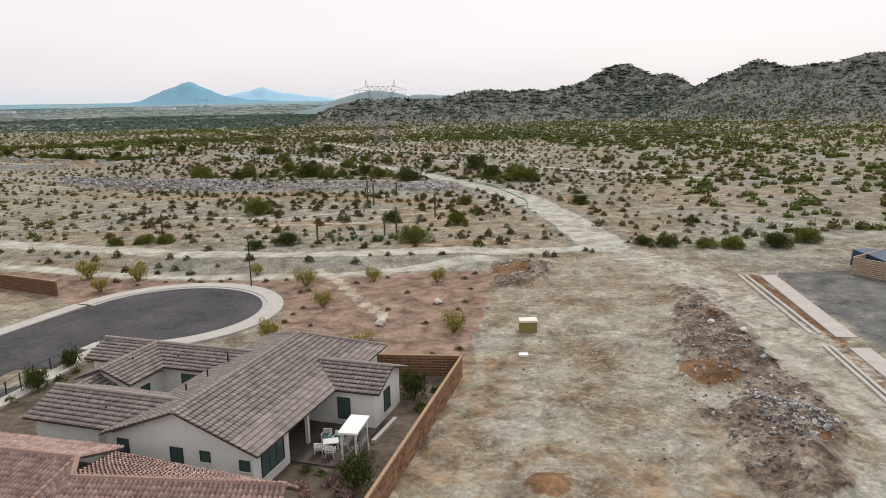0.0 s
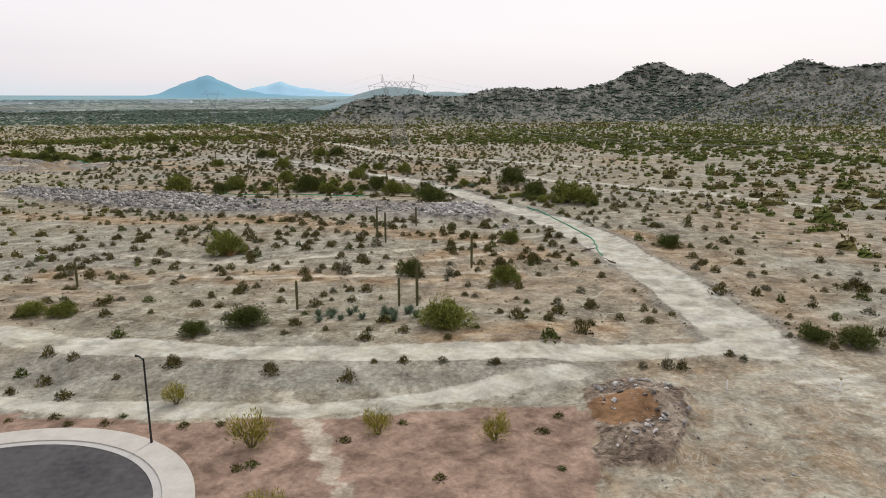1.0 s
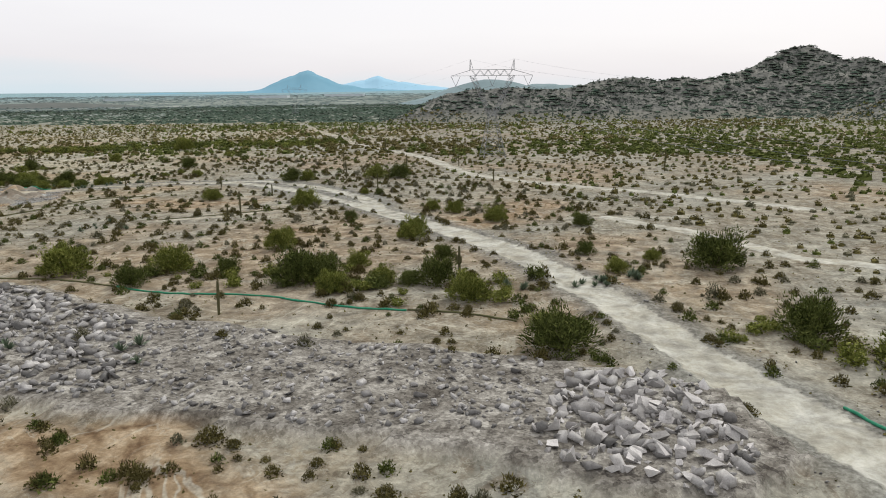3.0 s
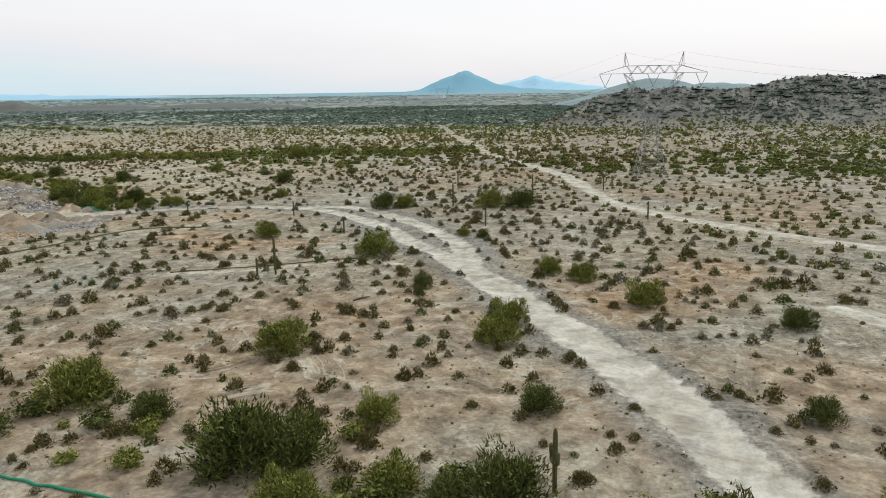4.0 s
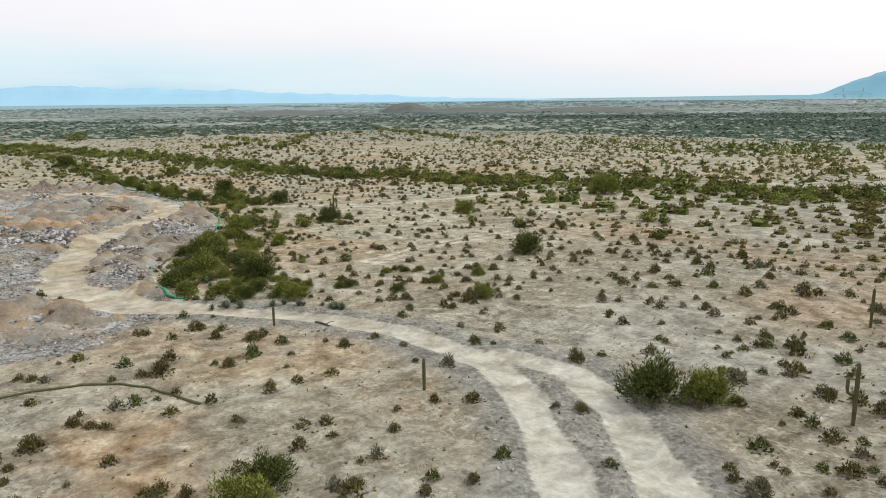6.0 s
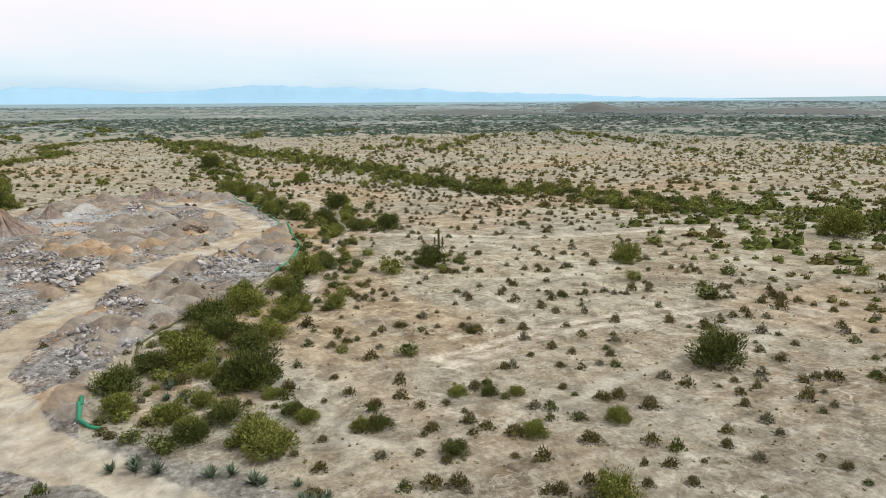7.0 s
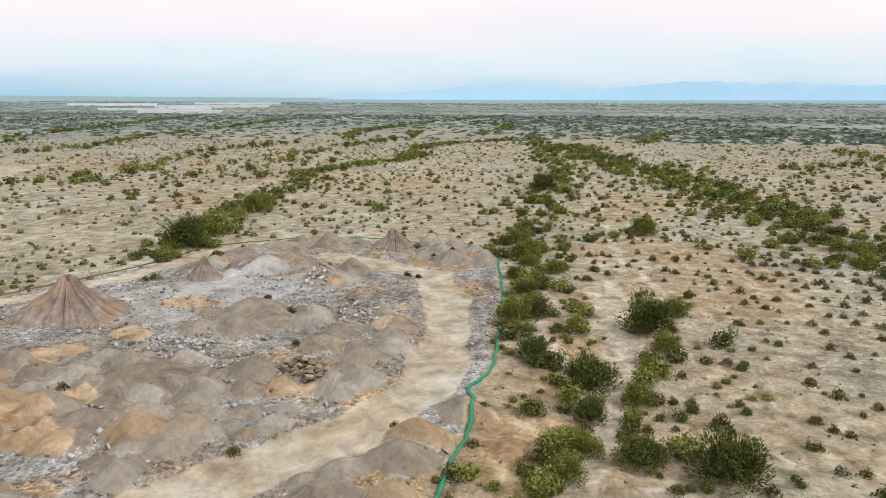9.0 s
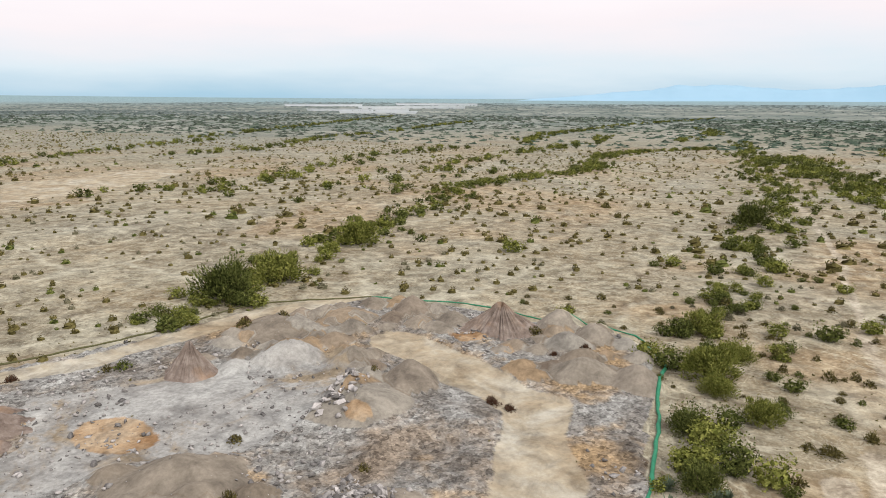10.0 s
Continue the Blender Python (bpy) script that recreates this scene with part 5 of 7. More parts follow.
# ---- saguaros ----
def saguaro(x, y, h, arms=(), lean=0.0):
    root = thing("saguaro_cactus", "tall ribbed saguaro cactus" + (" with upturned arms" if arms else " with a single stem"), "cactus", (x, y, spot(x, y) - 0.05), x)

    def column(name, pts, r):
        bm = bmesh.new()
        rings = []
        sides = 20
        for i, (p, f) in enumerate(pts):
            rings.append([bm.verts.new((p[0] + r * f * (1 - 0.14 * (k % 2)) * math.cos(2 * math.pi * k / sides), p[1] + r * f * (1 - 0.14 * (k % 2)) * math.sin(2 * math.pi * k / sides), p[2])) for k in range(sides)])
        for a, b in zip(rings, rings[1:]):
            for k in range(sides):
                bm.faces.new((a[k], a[(k + 1) % sides], b[(k + 1) % sides], b[k]))
        bm.faces.new(rings[-1])
        part(name, bm, CACTUS, root)

    w = 0.10 + 0.008 * h
    column("stem", [((lean * u * h, 0, u * h), f) for u, f in ((0, 0.8), (0.15, 0.9), (0.4, 1.0), (0.7, 1.0), (0.9, 0.92), (0.96, 0.75), (0.99, 0.45), (1.0, 0.15))], w)
    for side, start, rise in arms:
        bm = bmesh.new()
        d = Vector((math.cos(side), math.sin(side), 0))
        b = Vector((0, 0, start * h))
        tube(bm, [b, b + 0.30 * d, b + 0.48 * d + Vector((0, 0, 0.12)), b + 0.52 * d + Vector((0, 0, 0.4)), b + 0.52 * d + Vector((0, 0, rise * h * 0.9)), b + 0.52 * d + Vector((0, 0, rise * h))], [0.09, 0.10, 0.11, 0.11, 0.10, 0.04], 10)
        part("arm", bm, CACTUS, root)


for x, y, h in [(-16.7, 93.4, 2.7), (-6.2, 94.4, 4.0), (-7.8, 94.3, 2.7), (-40.2, 100.9, 2.8), (-11.8, 122.5, 4.0), (-1.1, 108.9, 3.8), (-8.6, 134.6, 2.9), (-54.9, 210.7, 4.2), (-56.4, 209.5, 2.1), (-59.1, 233.6, 2.2),
                (-41.0, 268.7, 4.6), (-59.9, 282.5, 3.6), (-20.2, 256.2, 2.8), (-41.9, 244.7, 3.0), (-74.5, 244.8, 2.4), (-94.7, 243.5, 1.9), (-37.0, 317.8, 4.4)]:
    saguaro(x, y, h)
saguaro(-36.0, 164.3, 3.0, (), 0.12)
saguaro(-12.8, 122.1, 4.8, ((2.6, 0.42, 0.3), (0.2, 0.5, 0.12)))
saguaro(-17.0, 178.0, 3.4, ((0.3, 0.45, 0.25), (3.3, 0.5, 0.22)))
saguaro(-144.0, 279.3, 4.5, ((1.0, 0.45, 0.3), (4.0, 0.5, 0.25)))
saguaro(-31.6, 287.6, 3.3, ((0.3, 0.5, 0.25), (3.3, 0.45, 0.3)))
saguaro(16.8, 276.6, 4.9, ((0.3, 0.5, 0.25), (3.3, 0.45, 0.3)))
saguaro(-53.1, 261.3, 4.1, ((0.3, 0.5, 0.25),))
saguaro(-59.4, 325.7, 4.5, ((3.3, 0.45, 0.3),))


# ---- the street and its kerbs ----
def ring_arc(bm, c, r0, r1, a0, a1, z0, z1, n=48):
    prev = None
    for i in range(n + 1):
        a = math.radians(a0 + (a1 - a0) * i / n)
        d = Vector((math.cos(a), math.sin(a), 0))
        cc = Vector((c[0], c[1], 0))
        quad = [bm.verts.new(cc + d * r0 + Vector((0, 0, z0))), bm.verts.new(cc + d * r1 + Vector((0, 0, z0))), bm.verts.new(cc + d * r1 + Vector((0, 0, z1))), bm.verts.new(cc + d * r0 + Vector((0, 0, z1)))]
        if prev:
            for k in range(4):
                bm.faces.new((prev[k], prev[(k + 1) % 4], quad[(k + 1) % 4], quad[k]))
        prev = quad


def slab(bm, pts, z0, z1):
    low = [bm.verts.new((x, y, z0)) for x, y in pts]
    top = [bm.verts.new((x, y, z1)) for x, y in pts]
    bm.faces.new(top)
    bm.faces.new(low[::-1])
    for i in range(len(pts)):
        j = (i + 1) % len(pts)
        bm.faces.new((low[i], low[j], top[j], top[i]))


def strip(pts, half):
    """The outline of a band along pts."""
    left, right = [], []
    for i, p in enumerate(pts):
        a, b = pts[max(i - 1, 0)], pts[min(i + 1, len(pts) - 1)]
        d = Vector((b[0] - a[0], b[1] - a[1])).normalized()
        left.append((p[0] - d.y * half, p[1] + d.x * half))
        right.append((p[0] + d.y * half, p[1] - d.x * half))
    return right + left[::-1]


bm = bmesh.new()
CC = (-24.2, 60.1)
angles = [math.radians(a) for a in range(-108, 163, 5)]
round_end = [(CC[0] + 8.45 * math.cos(a), CC[1] + 8.45 * math.sin(a)) for a in angles]
slab(bm, round_end + [(-35.6, 54.5), (-39.5, 44), (-44, 30), (-31.5, 28), (-28.6, 38), (-27.6, 43)], -0.2, 0.06)
part("road", bm, ASPHALT, None, "dark asphalt cul-de-sac street with worn patches")
tagged(bpy.data.objects["road"], "", "road", kind="structure")
bm = bmesh.new()
ring_arc(bm, CC, 8.45, 9.9, -108, 162, -0.2, 0.15, 64)
kerb = tagged(part("pavement", bm, CONCRETE), "pale concrete pavement and kerb round the cul-de-sac", "pavement", kind="structure")
bm = bmesh.new()
ring_arc(bm, CC, 8.05, 8.45, -108, 162, -0.2, 0.09, 64)
tagged(part("gutter", bm, plain("gutter_concrete", (0.34, 0.33, 0.31), (0.45, 0.44, 0.42), 1.2, 0.85, 0.1)), "grey concrete gutter along the kerb", "gutter", kind="structure")
bm = bmesh.new()
slab(bm, strip([(-33.2, 62.8), (-36.2, 54.5), (-40.1, 44), (-45, 30)], 0.75), -0.2, 0.15)
slab(bm, strip([(-25.9, 50.6), (-26.9, 43), (-28.0, 38), (-31, 28)], 0.55), -0.2, 0.15)
tagged(part("pavement", bm, CONCRETE), "pale concrete pavement along the street", "pavement", kind="structure")

# unfinished street east of the lot: kerbs and pavement slabs
for name, pts, half, z1, mat, label, cat in (
        ("kerb", [(29.3, 68.6), (28.3, 59.5), (27.3, 50.6)], 0.13, 0.16, CONCRETE, "new pale concrete kerb in bare dirt", "kerb"),
        ("kerb", [(29.95, 68.6), (28.95, 59.5), (27.95, 50.6)], 0.13, 0.16, CONCRETE, "new pale concrete kerb in bare dirt", "kerb"),
        ("kerb", [(26.8, 47.8), (25.5, 38.5), (24.3, 30)], 0.12, 0.16, CONCRETE, "new pale concrete kerb in bare dirt", "kerb"),
        ("kerb", [(27.25, 47.8), (25.95, 38.5), (24.75, 30)], 0.12, 0.16, CONCRETE, "new pale concrete kerb in bare dirt", "kerb"),
        ("pavement", [(32.0, 68.4), (30.7, 59), (29.4, 49.6)], 0.75, 0.13, CONCRETE, "new concrete pavement slab beside a dirt verge", "pavement"),
        ("pavement", [(29.0, 47.3), (28.2, 41.5), (26.5, 30)], 0.7, 0.13, CONCRETE, "new concrete pavement slab beside a dirt verge", "pavement")):
    bm = bmesh.new()
    slab(bm, strip(pts, half), -0.2, z1)
    tagged(part(name, bm, mat), label, cat, kind="structure")


# ---- the stuccoed house ----
HOUSE_M = Matrix.Translation((-12.7, 30.8, 0.0)) @ Matrix.Rotation(math.atan2(-0.309, 0.951), 4, "Z")
ROOF_TILE = plain("grey_brown_roof_tile", (0.175, 0.148, 0.132), (0.32, 0.282, 0.26), 1.5, 0.9, 0.2, pieces="island", apart=(0.8, 1.15))
ROOF_TILE_ONE = plain("single_roof_tile", (0.175, 0.148, 0.132), (0.32, 0.282, 0.26), 1.5, 0.9, 0.2, pieces="object", apart=(0.8, 1.15))
RIDGE_TILE = plain("pale_ridge_tile", (0.26, 0.225, 0.20), (0.36, 0.32, 0.29), 2, 0.9, 0.2)
CLAY_TILE = plain("red_clay_tile", (0.23, 0.15, 0.125), (0.47, 0.35, 0.305), 1.5, 0.9, 0.2, pieces="island", apart=(0.7, 1.2))
CLAY_TILE_ONE = plain("single_clay_tile", (0.23, 0.15, 0.125), (0.47, 0.35, 0.305), 1.5, 0.9, 0.2, pieces="object", apart=(0.7, 1.2))
CLAY_RIDGE = plain("pink_ridge_tile", (0.26, 0.165, 0.135), (0.37, 0.26, 0.215), 2, 0.9, 0.2)
FASCIA = plain("brown_fascia", (0.07, 0.05, 0.04), (0.12, 0.09, 0.075), 2, 0.8, 0.1)
FRAME = plain("dark_window_frame", (0.03, 0.03, 0.028), (0.06, 0.06, 0.055), 3, 0.6, 0.0)
WHITE = plain("white_paint", (0.70, 0.70, 0.67), (0.80, 0.80, 0.78), 2, 0.6, 0.05)
PAVER = plain("dark_patio_paver", (0.075, 0.06, 0.055), (0.14, 0.115, 0.10), 1.5, 0.9, 0.2)
CUSHION = plain("teal_cushion", (0.05, 0.12, 0.13), (0.11, 0.22, 0.23), 4, 0.9, 0.1)
OLIVE = plain("olive_steel", (0.19, 0.15, 0.045), (0.27, 0.215, 0.075), 2, 0.6, 0.05)
CREAM = plain("cream_lid", (0.60, 0.57, 0.47), (0.70, 0.67, 0.58), 2, 0.6, 0.05)
GLASS, gnt, gb = shader("window_glass", 0.08)
gb.inputs["Base Color"].default_value = (0.055, 0.10, 0.098, 1)
gb.inputs["Specular IOR Level"].default_value = 0.8

house = thing("house", "single-storey white stucco house with grey-brown tiled roofs", "house")
house.matrix_basis = HOUSE_M


def wall_block(name, parent, x0, y0, x1, y1, h, gable="", peak=0.0, mat=STUCCO):
    """Walls of a wing; gable 'x' or 'y' names the axis of the ridge."""
    bm = bmesh.new()
    box(bm, x0, y0, -0.15, x1, y1, h)
    if gable == "y":
        for y in (y0, y1):
            bm.faces.new([bm.verts.new(p) for p in ((x0, y, h), (x1, y, h), ((x0 + x1) / 2, y, peak))])
    if gable == "x":
        for x in (x0, x1):
            bm.faces.new([bm.verts.new(p) for p in ((x, y0, h), (x, y1, h), (x, (y0 + y1) / 2, peak))])
    return part(name, bm, mat, parent)


def tile_mesh(kind, w, l):
    bm = bmesh.new()
    if kind == "flat":
        vs = box(bm, -w / 2, 0, 0, w / 2, l * 1.06, 0.028)
        for v in vs:
            if v.co.y < 0.01:
                v.co.z += 0.05
    else:
        ring = [(-0.5, 0.0), (-0.36, 0.07), (-0.14, 0.11), (0.1, 0.09), (0.26, 0.03), (0.5, 0.0)]
        a = [bm.verts.new((x * w, 0, z * w / 0.2 + 0.03)) for x, z in ring]
        b = [bm.verts.new((x * w, l * 1.08, z * w / 0.2)) for x, z in ring]
        low = [bm.verts.new((x * w, 0, z * w / 0.2)) for x, z in ring]
        for i in range(5):
            bm.faces.new((a[i], a[i + 1], b[i + 1], b[i]))
            bm.faces.new((low[i], low[i + 1], a[i + 1], a[i]))
    return bm


def slope(parent, e0, e1, r0, r1, kind, mats, singles=0, seed=0, w=0.24, l=0.30):
    """One tiled roof slope from the eave e0-e1 up to the ridge r0-r1: a deck, its courses, and some tiles of their own."""
    e0, e1, r0, r1 = (Vector(p) for p in (e0, e1, r0, r1))
    side = (e1 - e0).normalized()
    up = (r0 - e0) - side * (r0 - e0).dot(side)
    high = up.length
    up.normalize()
    nrm = side.cross(up)
    if nrm.z < 0:
        nrm = -nrm
    bm = bmesh.new()
    deck = [e0, e1, r1, r0]
    low = [bm.verts.new(p - nrm * 0.07) for p in deck]
    top = [bm.verts.new(p) for p in deck]
    bm.faces.new(top)
    bm.faces.new(low[::-1])
    for i in range(4):
        bm.faces.new((low[i], low[(i + 1) % 4], top[(i + 1) % 4], top[i]))
    part("roof_deck", bm, FASCIA, parent)
    rr = random.Random(seed)
    src = tile_mesh(kind, w * 0.98, l)
    one = bpy.data.meshes.new("roof_tile")
    src.to_mesh(one)
    one.materials.append(mats[1])
    tv = np.array([v.co[:] for v in src.verts])
    src.verts.index_update()
    tf = np.array([[v.index for v in f.verts] for f in src.faces])
    src.free()
    rot = Matrix((side, up, side.cross(up) if side.cross(up).z > 0 else -side.cross(up))).transposed()
    R = np.array(rot)
    rows = int(max(high, abs((r1 - e1).dot(up))) / l)
    spots = []
    for j in range(rows):
        u = j / max(rows, 1)
        a = e0.lerp(r0, u)
        b = e1.lerp(r1, u)
        n = max(1, int((b - a).length / w))
        for i in range(n):
            p = a.lerp(b, (i + 0.5) / n) + nrm * (0.004 + rr.uniform(0, 0.012))
            spots.append(p)
    chunks = []
    for k, p in enumerate(spots):
        if k < singles:
            ob = new("roof_tile", one)
            ob.parent = parent
            ob.matrix_basis = Matrix.Translation(p) @ rot.to_4x4()
        else:
            chunks.append((tv @ R.T + np.array(p), tf))
    if chunks:
        ob = new("roof_tiles", mesh_of("roof_tiles", *joined(chunks), mats[0]))
        ob.parent = parent
        tagged(ob, kind="stuff")


def ridge_caps(parent, a, b, mat, r=0.10):
    a, b = Vector(a), Vector(b)
    n = max(2, int((b - a).length / 0.32))
    bm = bmesh.new()
    step = (b - a) / n
    tube(bm, [(0, 0, 0.02), step * 1.12], [r * 1.1, r * 0.9], 6)
    me = bpy.data.meshes.new("ridge_cap")
    bm.to_mesh(me)
    bm.free()
    me.materials.append(mat)
    for i in range(n):
        ob = new("ridge_cap", me)
        ob.parent = parent
        ob.location = a + step * i


FLAT = (ROOF_TILE, ROOF_TILE_ONE)
# main wing, ridge front to back, hipped at the back
roof = new("roof")
roof.parent = house
EZ, RZ = 2.18, 3.8
slope(roof, (4.4, 0, EZ), (4.4, 15.4, EZ), (0, 0, RZ), (0, 11.9, RZ), "flat", FLAT, 300, 1)
slope(roof, (-4.4, 15.4, EZ), (-4.4, 0, EZ), (0, 11.9, RZ), (0, 0, RZ), "flat", FLAT, 0, 2)
slope(roof, (4.4, 15.4, EZ), (-4.4, 15.4, EZ), (0, 11.9, RZ), (0, 11.9, RZ), "flat", FLAT, 0, 3)
ridge_caps(roof, (0, 0, RZ + 0.06), (0, 11.9, RZ + 0.06), RIDGE_TILE)
ridge_caps(roof, (4.4, 15.4, EZ + 0.06), (0, 11.9, RZ + 0.06), RIDGE_TILE, 0.08)
# east wing
slope(roof, (2.4, 7.8, EZ), (7.0, 7.8, EZ), (2.4, 10.0, 3.0), (7.0, 10.0, 3.0), "flat", FLAT, 0, 4)
slope(roof, (7.0, 12.2, EZ), (2.4, 12.2, EZ), (7.0, 10.0, 3.0), (2.4, 10.0, 3.0), "flat", FLAT, 0, 5)
ridge_caps(roof, (2.3, 10.0, 3.06), (7.0, 10.0, 3.06), RIDGE_TILE)
# west wing
slope(roof, (-9.7, 0.4, EZ), (-3.6, 0.4, EZ), (-9.7, 2.7, 3.05), (-2.0, 2.7, 3.05), "flat", FLAT, 0, 6)
slope(roof, (-3.6, 5.0, EZ), (-9.7, 5.0, EZ), (-2.0, 2.7, 3.05), (-9.7, 2.7, 3.05), "flat", FLAT, 0, 7)
ridge_caps(roof, (-9.7, 2.7, 3.11), (-1.9, 2.7, 3.11), RIDGE_TILE)
# garage wing with its cross gable
slope(roof, (-13.4, 8.3, EZ), (-2.8, 8.3, EZ), (-13.4, 10.3, 2.92), (-1.2, 10.3, 2.92), "flat", FLAT, 0, 8)
slope(roof, (-2.8, 12.3, EZ), (-13.4, 12.3, EZ), (-1.2, 10.3, 2.92), (-13.4, 10.3, 2.92), "flat", FLAT, 0, 9)
ridge_caps(roof, (-13.4, 10.3, 2.98), (-1.2, 10.3, 2.98), RIDGE_TILE)
slope(roof, (-7.3, 5.4, EZ), (-7.3, 9.4, EZ), (-9.3, 5.4, 2.94), (-9.3, 10.3, 2.94), "flat", FLAT, 0, 10)
slope(roof, (-11.3, 9.4, EZ), (-11.3, 5.4, EZ), (-9.3, 10.3, 2.94), (-9.3, 5.4, 2.94), "flat", FLAT, 0, 11)
ridge_caps(roof, (-9.3, 5.4, 3.0), (-9.3, 10.3, 3.0), RIDGE_TILE)
slope(roof, (-8.5, 4.1, 2.0), (-8.5, 6.0, 2.0), (-9.7, 4.1, 2.5), (-9.7, 6.0, 2.5), "flat", FLAT, 0, 12)
slope(roof, (-10.9, 6.0, 2.0), (-10.9, 4.1, 2.0), (-9.7, 6.0, 2.5), (-9.7, 4.1, 2.5), "flat", FLAT, 0, 13)
ridge_caps(roof, (-9.7, 4.1, 2.55), (-9.7, 6.0, 2.55), RIDGE_TILE, 0.08)

wall_block("wall", house, -3.9, 0.4, 3.85, 3.6, 2.16, "y", 3.66)
wall_block("wall", house, -3.9, 3.6, 1.2, 14.9, 2.16)
wall_block("wall", house, 1.2, 8.1, 3.85, 14.9, 2.16)
wall_block("wall", house, 3.85, 8.1, 6.55, 11.9, 2.16, "x", 2.93)
wall_block("wall", house, -9.3, 0.8, -3.9, 4.6, 2.16, "x", 2.98)
wall_block("wall", house, -13.0, 8.7, -3.9, 11.9, 2.16, "x", 2.85)
wall_block("wall", house, -11.0, 5.7, -7.7, 8.7, 2.16, "y", 2.85)
wall_block("wall", house, -10.6, 4.3, -8.8, 5.7, 1.98, "y", 2.42)


def window(parent, x, y, z, w, h, face, bars=1):
    """A framed window that faces -y ('s') or +x ('e'), with its glass set back."""
    m = Matrix.Translation((x, y, z)) @ Matrix.Rotation(0 if face == "s" else math.pi / 2, 4, "Z")
    bm = bmesh.new()
    loops = []
    for yy, grow in ((-0.05, 0.06), (-0.05, 0.0), (0.02, 0.0), (0.02, 0.06)):
        loops.append([bm.verts.new(m @ Vector(p)) for p in ((-w / 2 - grow, yy, -grow), (w / 2 + grow, yy, -grow), (w / 2 + grow, yy, h + grow), (-w / 2 - grow, yy, h + grow))])
    for a, b in zip(loops, loops[1:] + loops[:1]):
        for k in range(4):
            bm.faces.new((a[k], a[(k + 1) % 4], b[(k + 1) % 4], b[k]))
    bmesh.ops.recalc_face_normals(bm, faces=bm.faces[:])
    frame_ob = part("window", bm, FRAME, parent)
    for k in range(bars):
        p = -w / 2 + w * (k + 1) / (bars + 1)
        bm = bmesh.new()
        box(bm, p - 0.02, -0.035, 0, p + 0.02, 0.015, h, m)
        part("glazing_bar", bm, FRAME, frame_ob)
    bm = bmesh.new()
    box(bm, -w / 2, -0.015, 0.0, w / 2, 0.01, h, m)
    part("pane", bm, GLASS, frame_ob)
    bm = bmesh.new()
    box(bm, -w / 2 - 0.1, -0.09, -0.12, w / 2 + 0.1, 0.02, -0.06, m)
    part("sill", bm, STUCCO, frame_ob)


for x, z, w, h, b in ((-3.4, 1.12, 0.55, 0.72, 1), (-0.3, 1.0, 0.6, 0.8, 1), (1.3, 1.4, 0.44, 0.42, 0), (3.42, 1.22, 0.44, 0.42, 0)):
    window(house, x, 0.39, z, w, h, "s", b)
window(house, 3.86, 2.05, 0.6, 1.9, 1.2, "e", 2)
window(house, 4.75, 8.09, 0.5, 0.65, 1.15, "s", 1)
window(house, 6.56, 9.9, 0.5, 0.75, 1.15, "e", 1)
window(house, -7.69, 7.0, 0.6, 0.6, 0.9, "e", 1)
window(house, -5.6, 8.69, 0.5, 1.5, 1.2, "s", 2)
bm = bmesh.new()
box(bm, -5.3, 0.775, 0.0, -4.85, 0.81, 1.7)
part("meter_cabinet", bm, CONCRETE, house)
for x, y, z in ((-3.2, 9.0, 3.05), (-2.6, 6.2, 3.1), (-2.5, 4.2, 3.1), (-5.4, 1.6, 2.6), (-6.9, 9.2, 2.5), (-8.9, 7.6, 2.75)):
    bm = bmesh.new()
    tube(bm, [(x, y, z - 0.35), (x, y, z + 0.22)], 0.045, 8)
    part("vent_pipe", bm, BLACK, house)
# covered patio: post and beam under the east eave
for y in (5.6,):
    bm = bmesh.new()
    box(bm, 3.7, y - 0.09, -0.05, 3.88, y + 0.09, 2.1)
    part("post", bm, STUCCO, house)

bm = bmesh.new()
for i in range(11):
    for j in range(9):
        box(bm, 1.25 + 0.5 * i, 3.65 + 0.5 * j, -0.1, 1.25 + 0.5 * i + 0.485, 3.65 + 0.5 * j + 0.485, 0.075 + 0.006 * ((i * 7 + j * 3) % 4))
patio = part("patio", bm, PAVER)
patio.matrix_basis = HOUSE_M
tagged(patio, "dark paved patio beside a white stucco house", "patio", kind="structure")


def garden_chair(x, y, turn):
    root = thing("garden_chair", "white slatted garden chair with a teal cushion", "chair", (x, y, 0.09), turn, "chairs on the patio")
    for sx in (-0.2, 0.2):
        for sy in (-0.18, 0.2):
            bm = bmesh.new()
            box(bm, sx - 0.025, sy - 0.025, 0, sx + 0.025, sy + 0.025, 0.62 if sy > 0 else 0.42)
            part("leg", bm, WHITE, root)
    bm = bmesh.new()
    box(bm, -0.24, -0.22, 0.26, 0.24, 0.22, 0.30)
    part("seat", bm, WHITE, root)
    bm = bmesh.new()
    box(bm, -0.2, -0.2, 0.30, 0.2, 0.17, 0.37)
    part("cushion", bm, CUSHION, root, "teal seat cushion")
    bm = bmesh.new()
    for k in range(4):
        box(bm, -0.24, 0.19, 0.36 + 0.08 * k, 0.24, 0.22, 0.41 + 0.08 * k)
    part("backrest", bm, WHITE, root)
    for sx in (-0.24, 0.20):
        bm = bmesh.new()
        box(bm, sx, -0.2, 0.42, sx + 0.04, 0.2, 0.45)
        part("armrest", bm, WHITE, root)


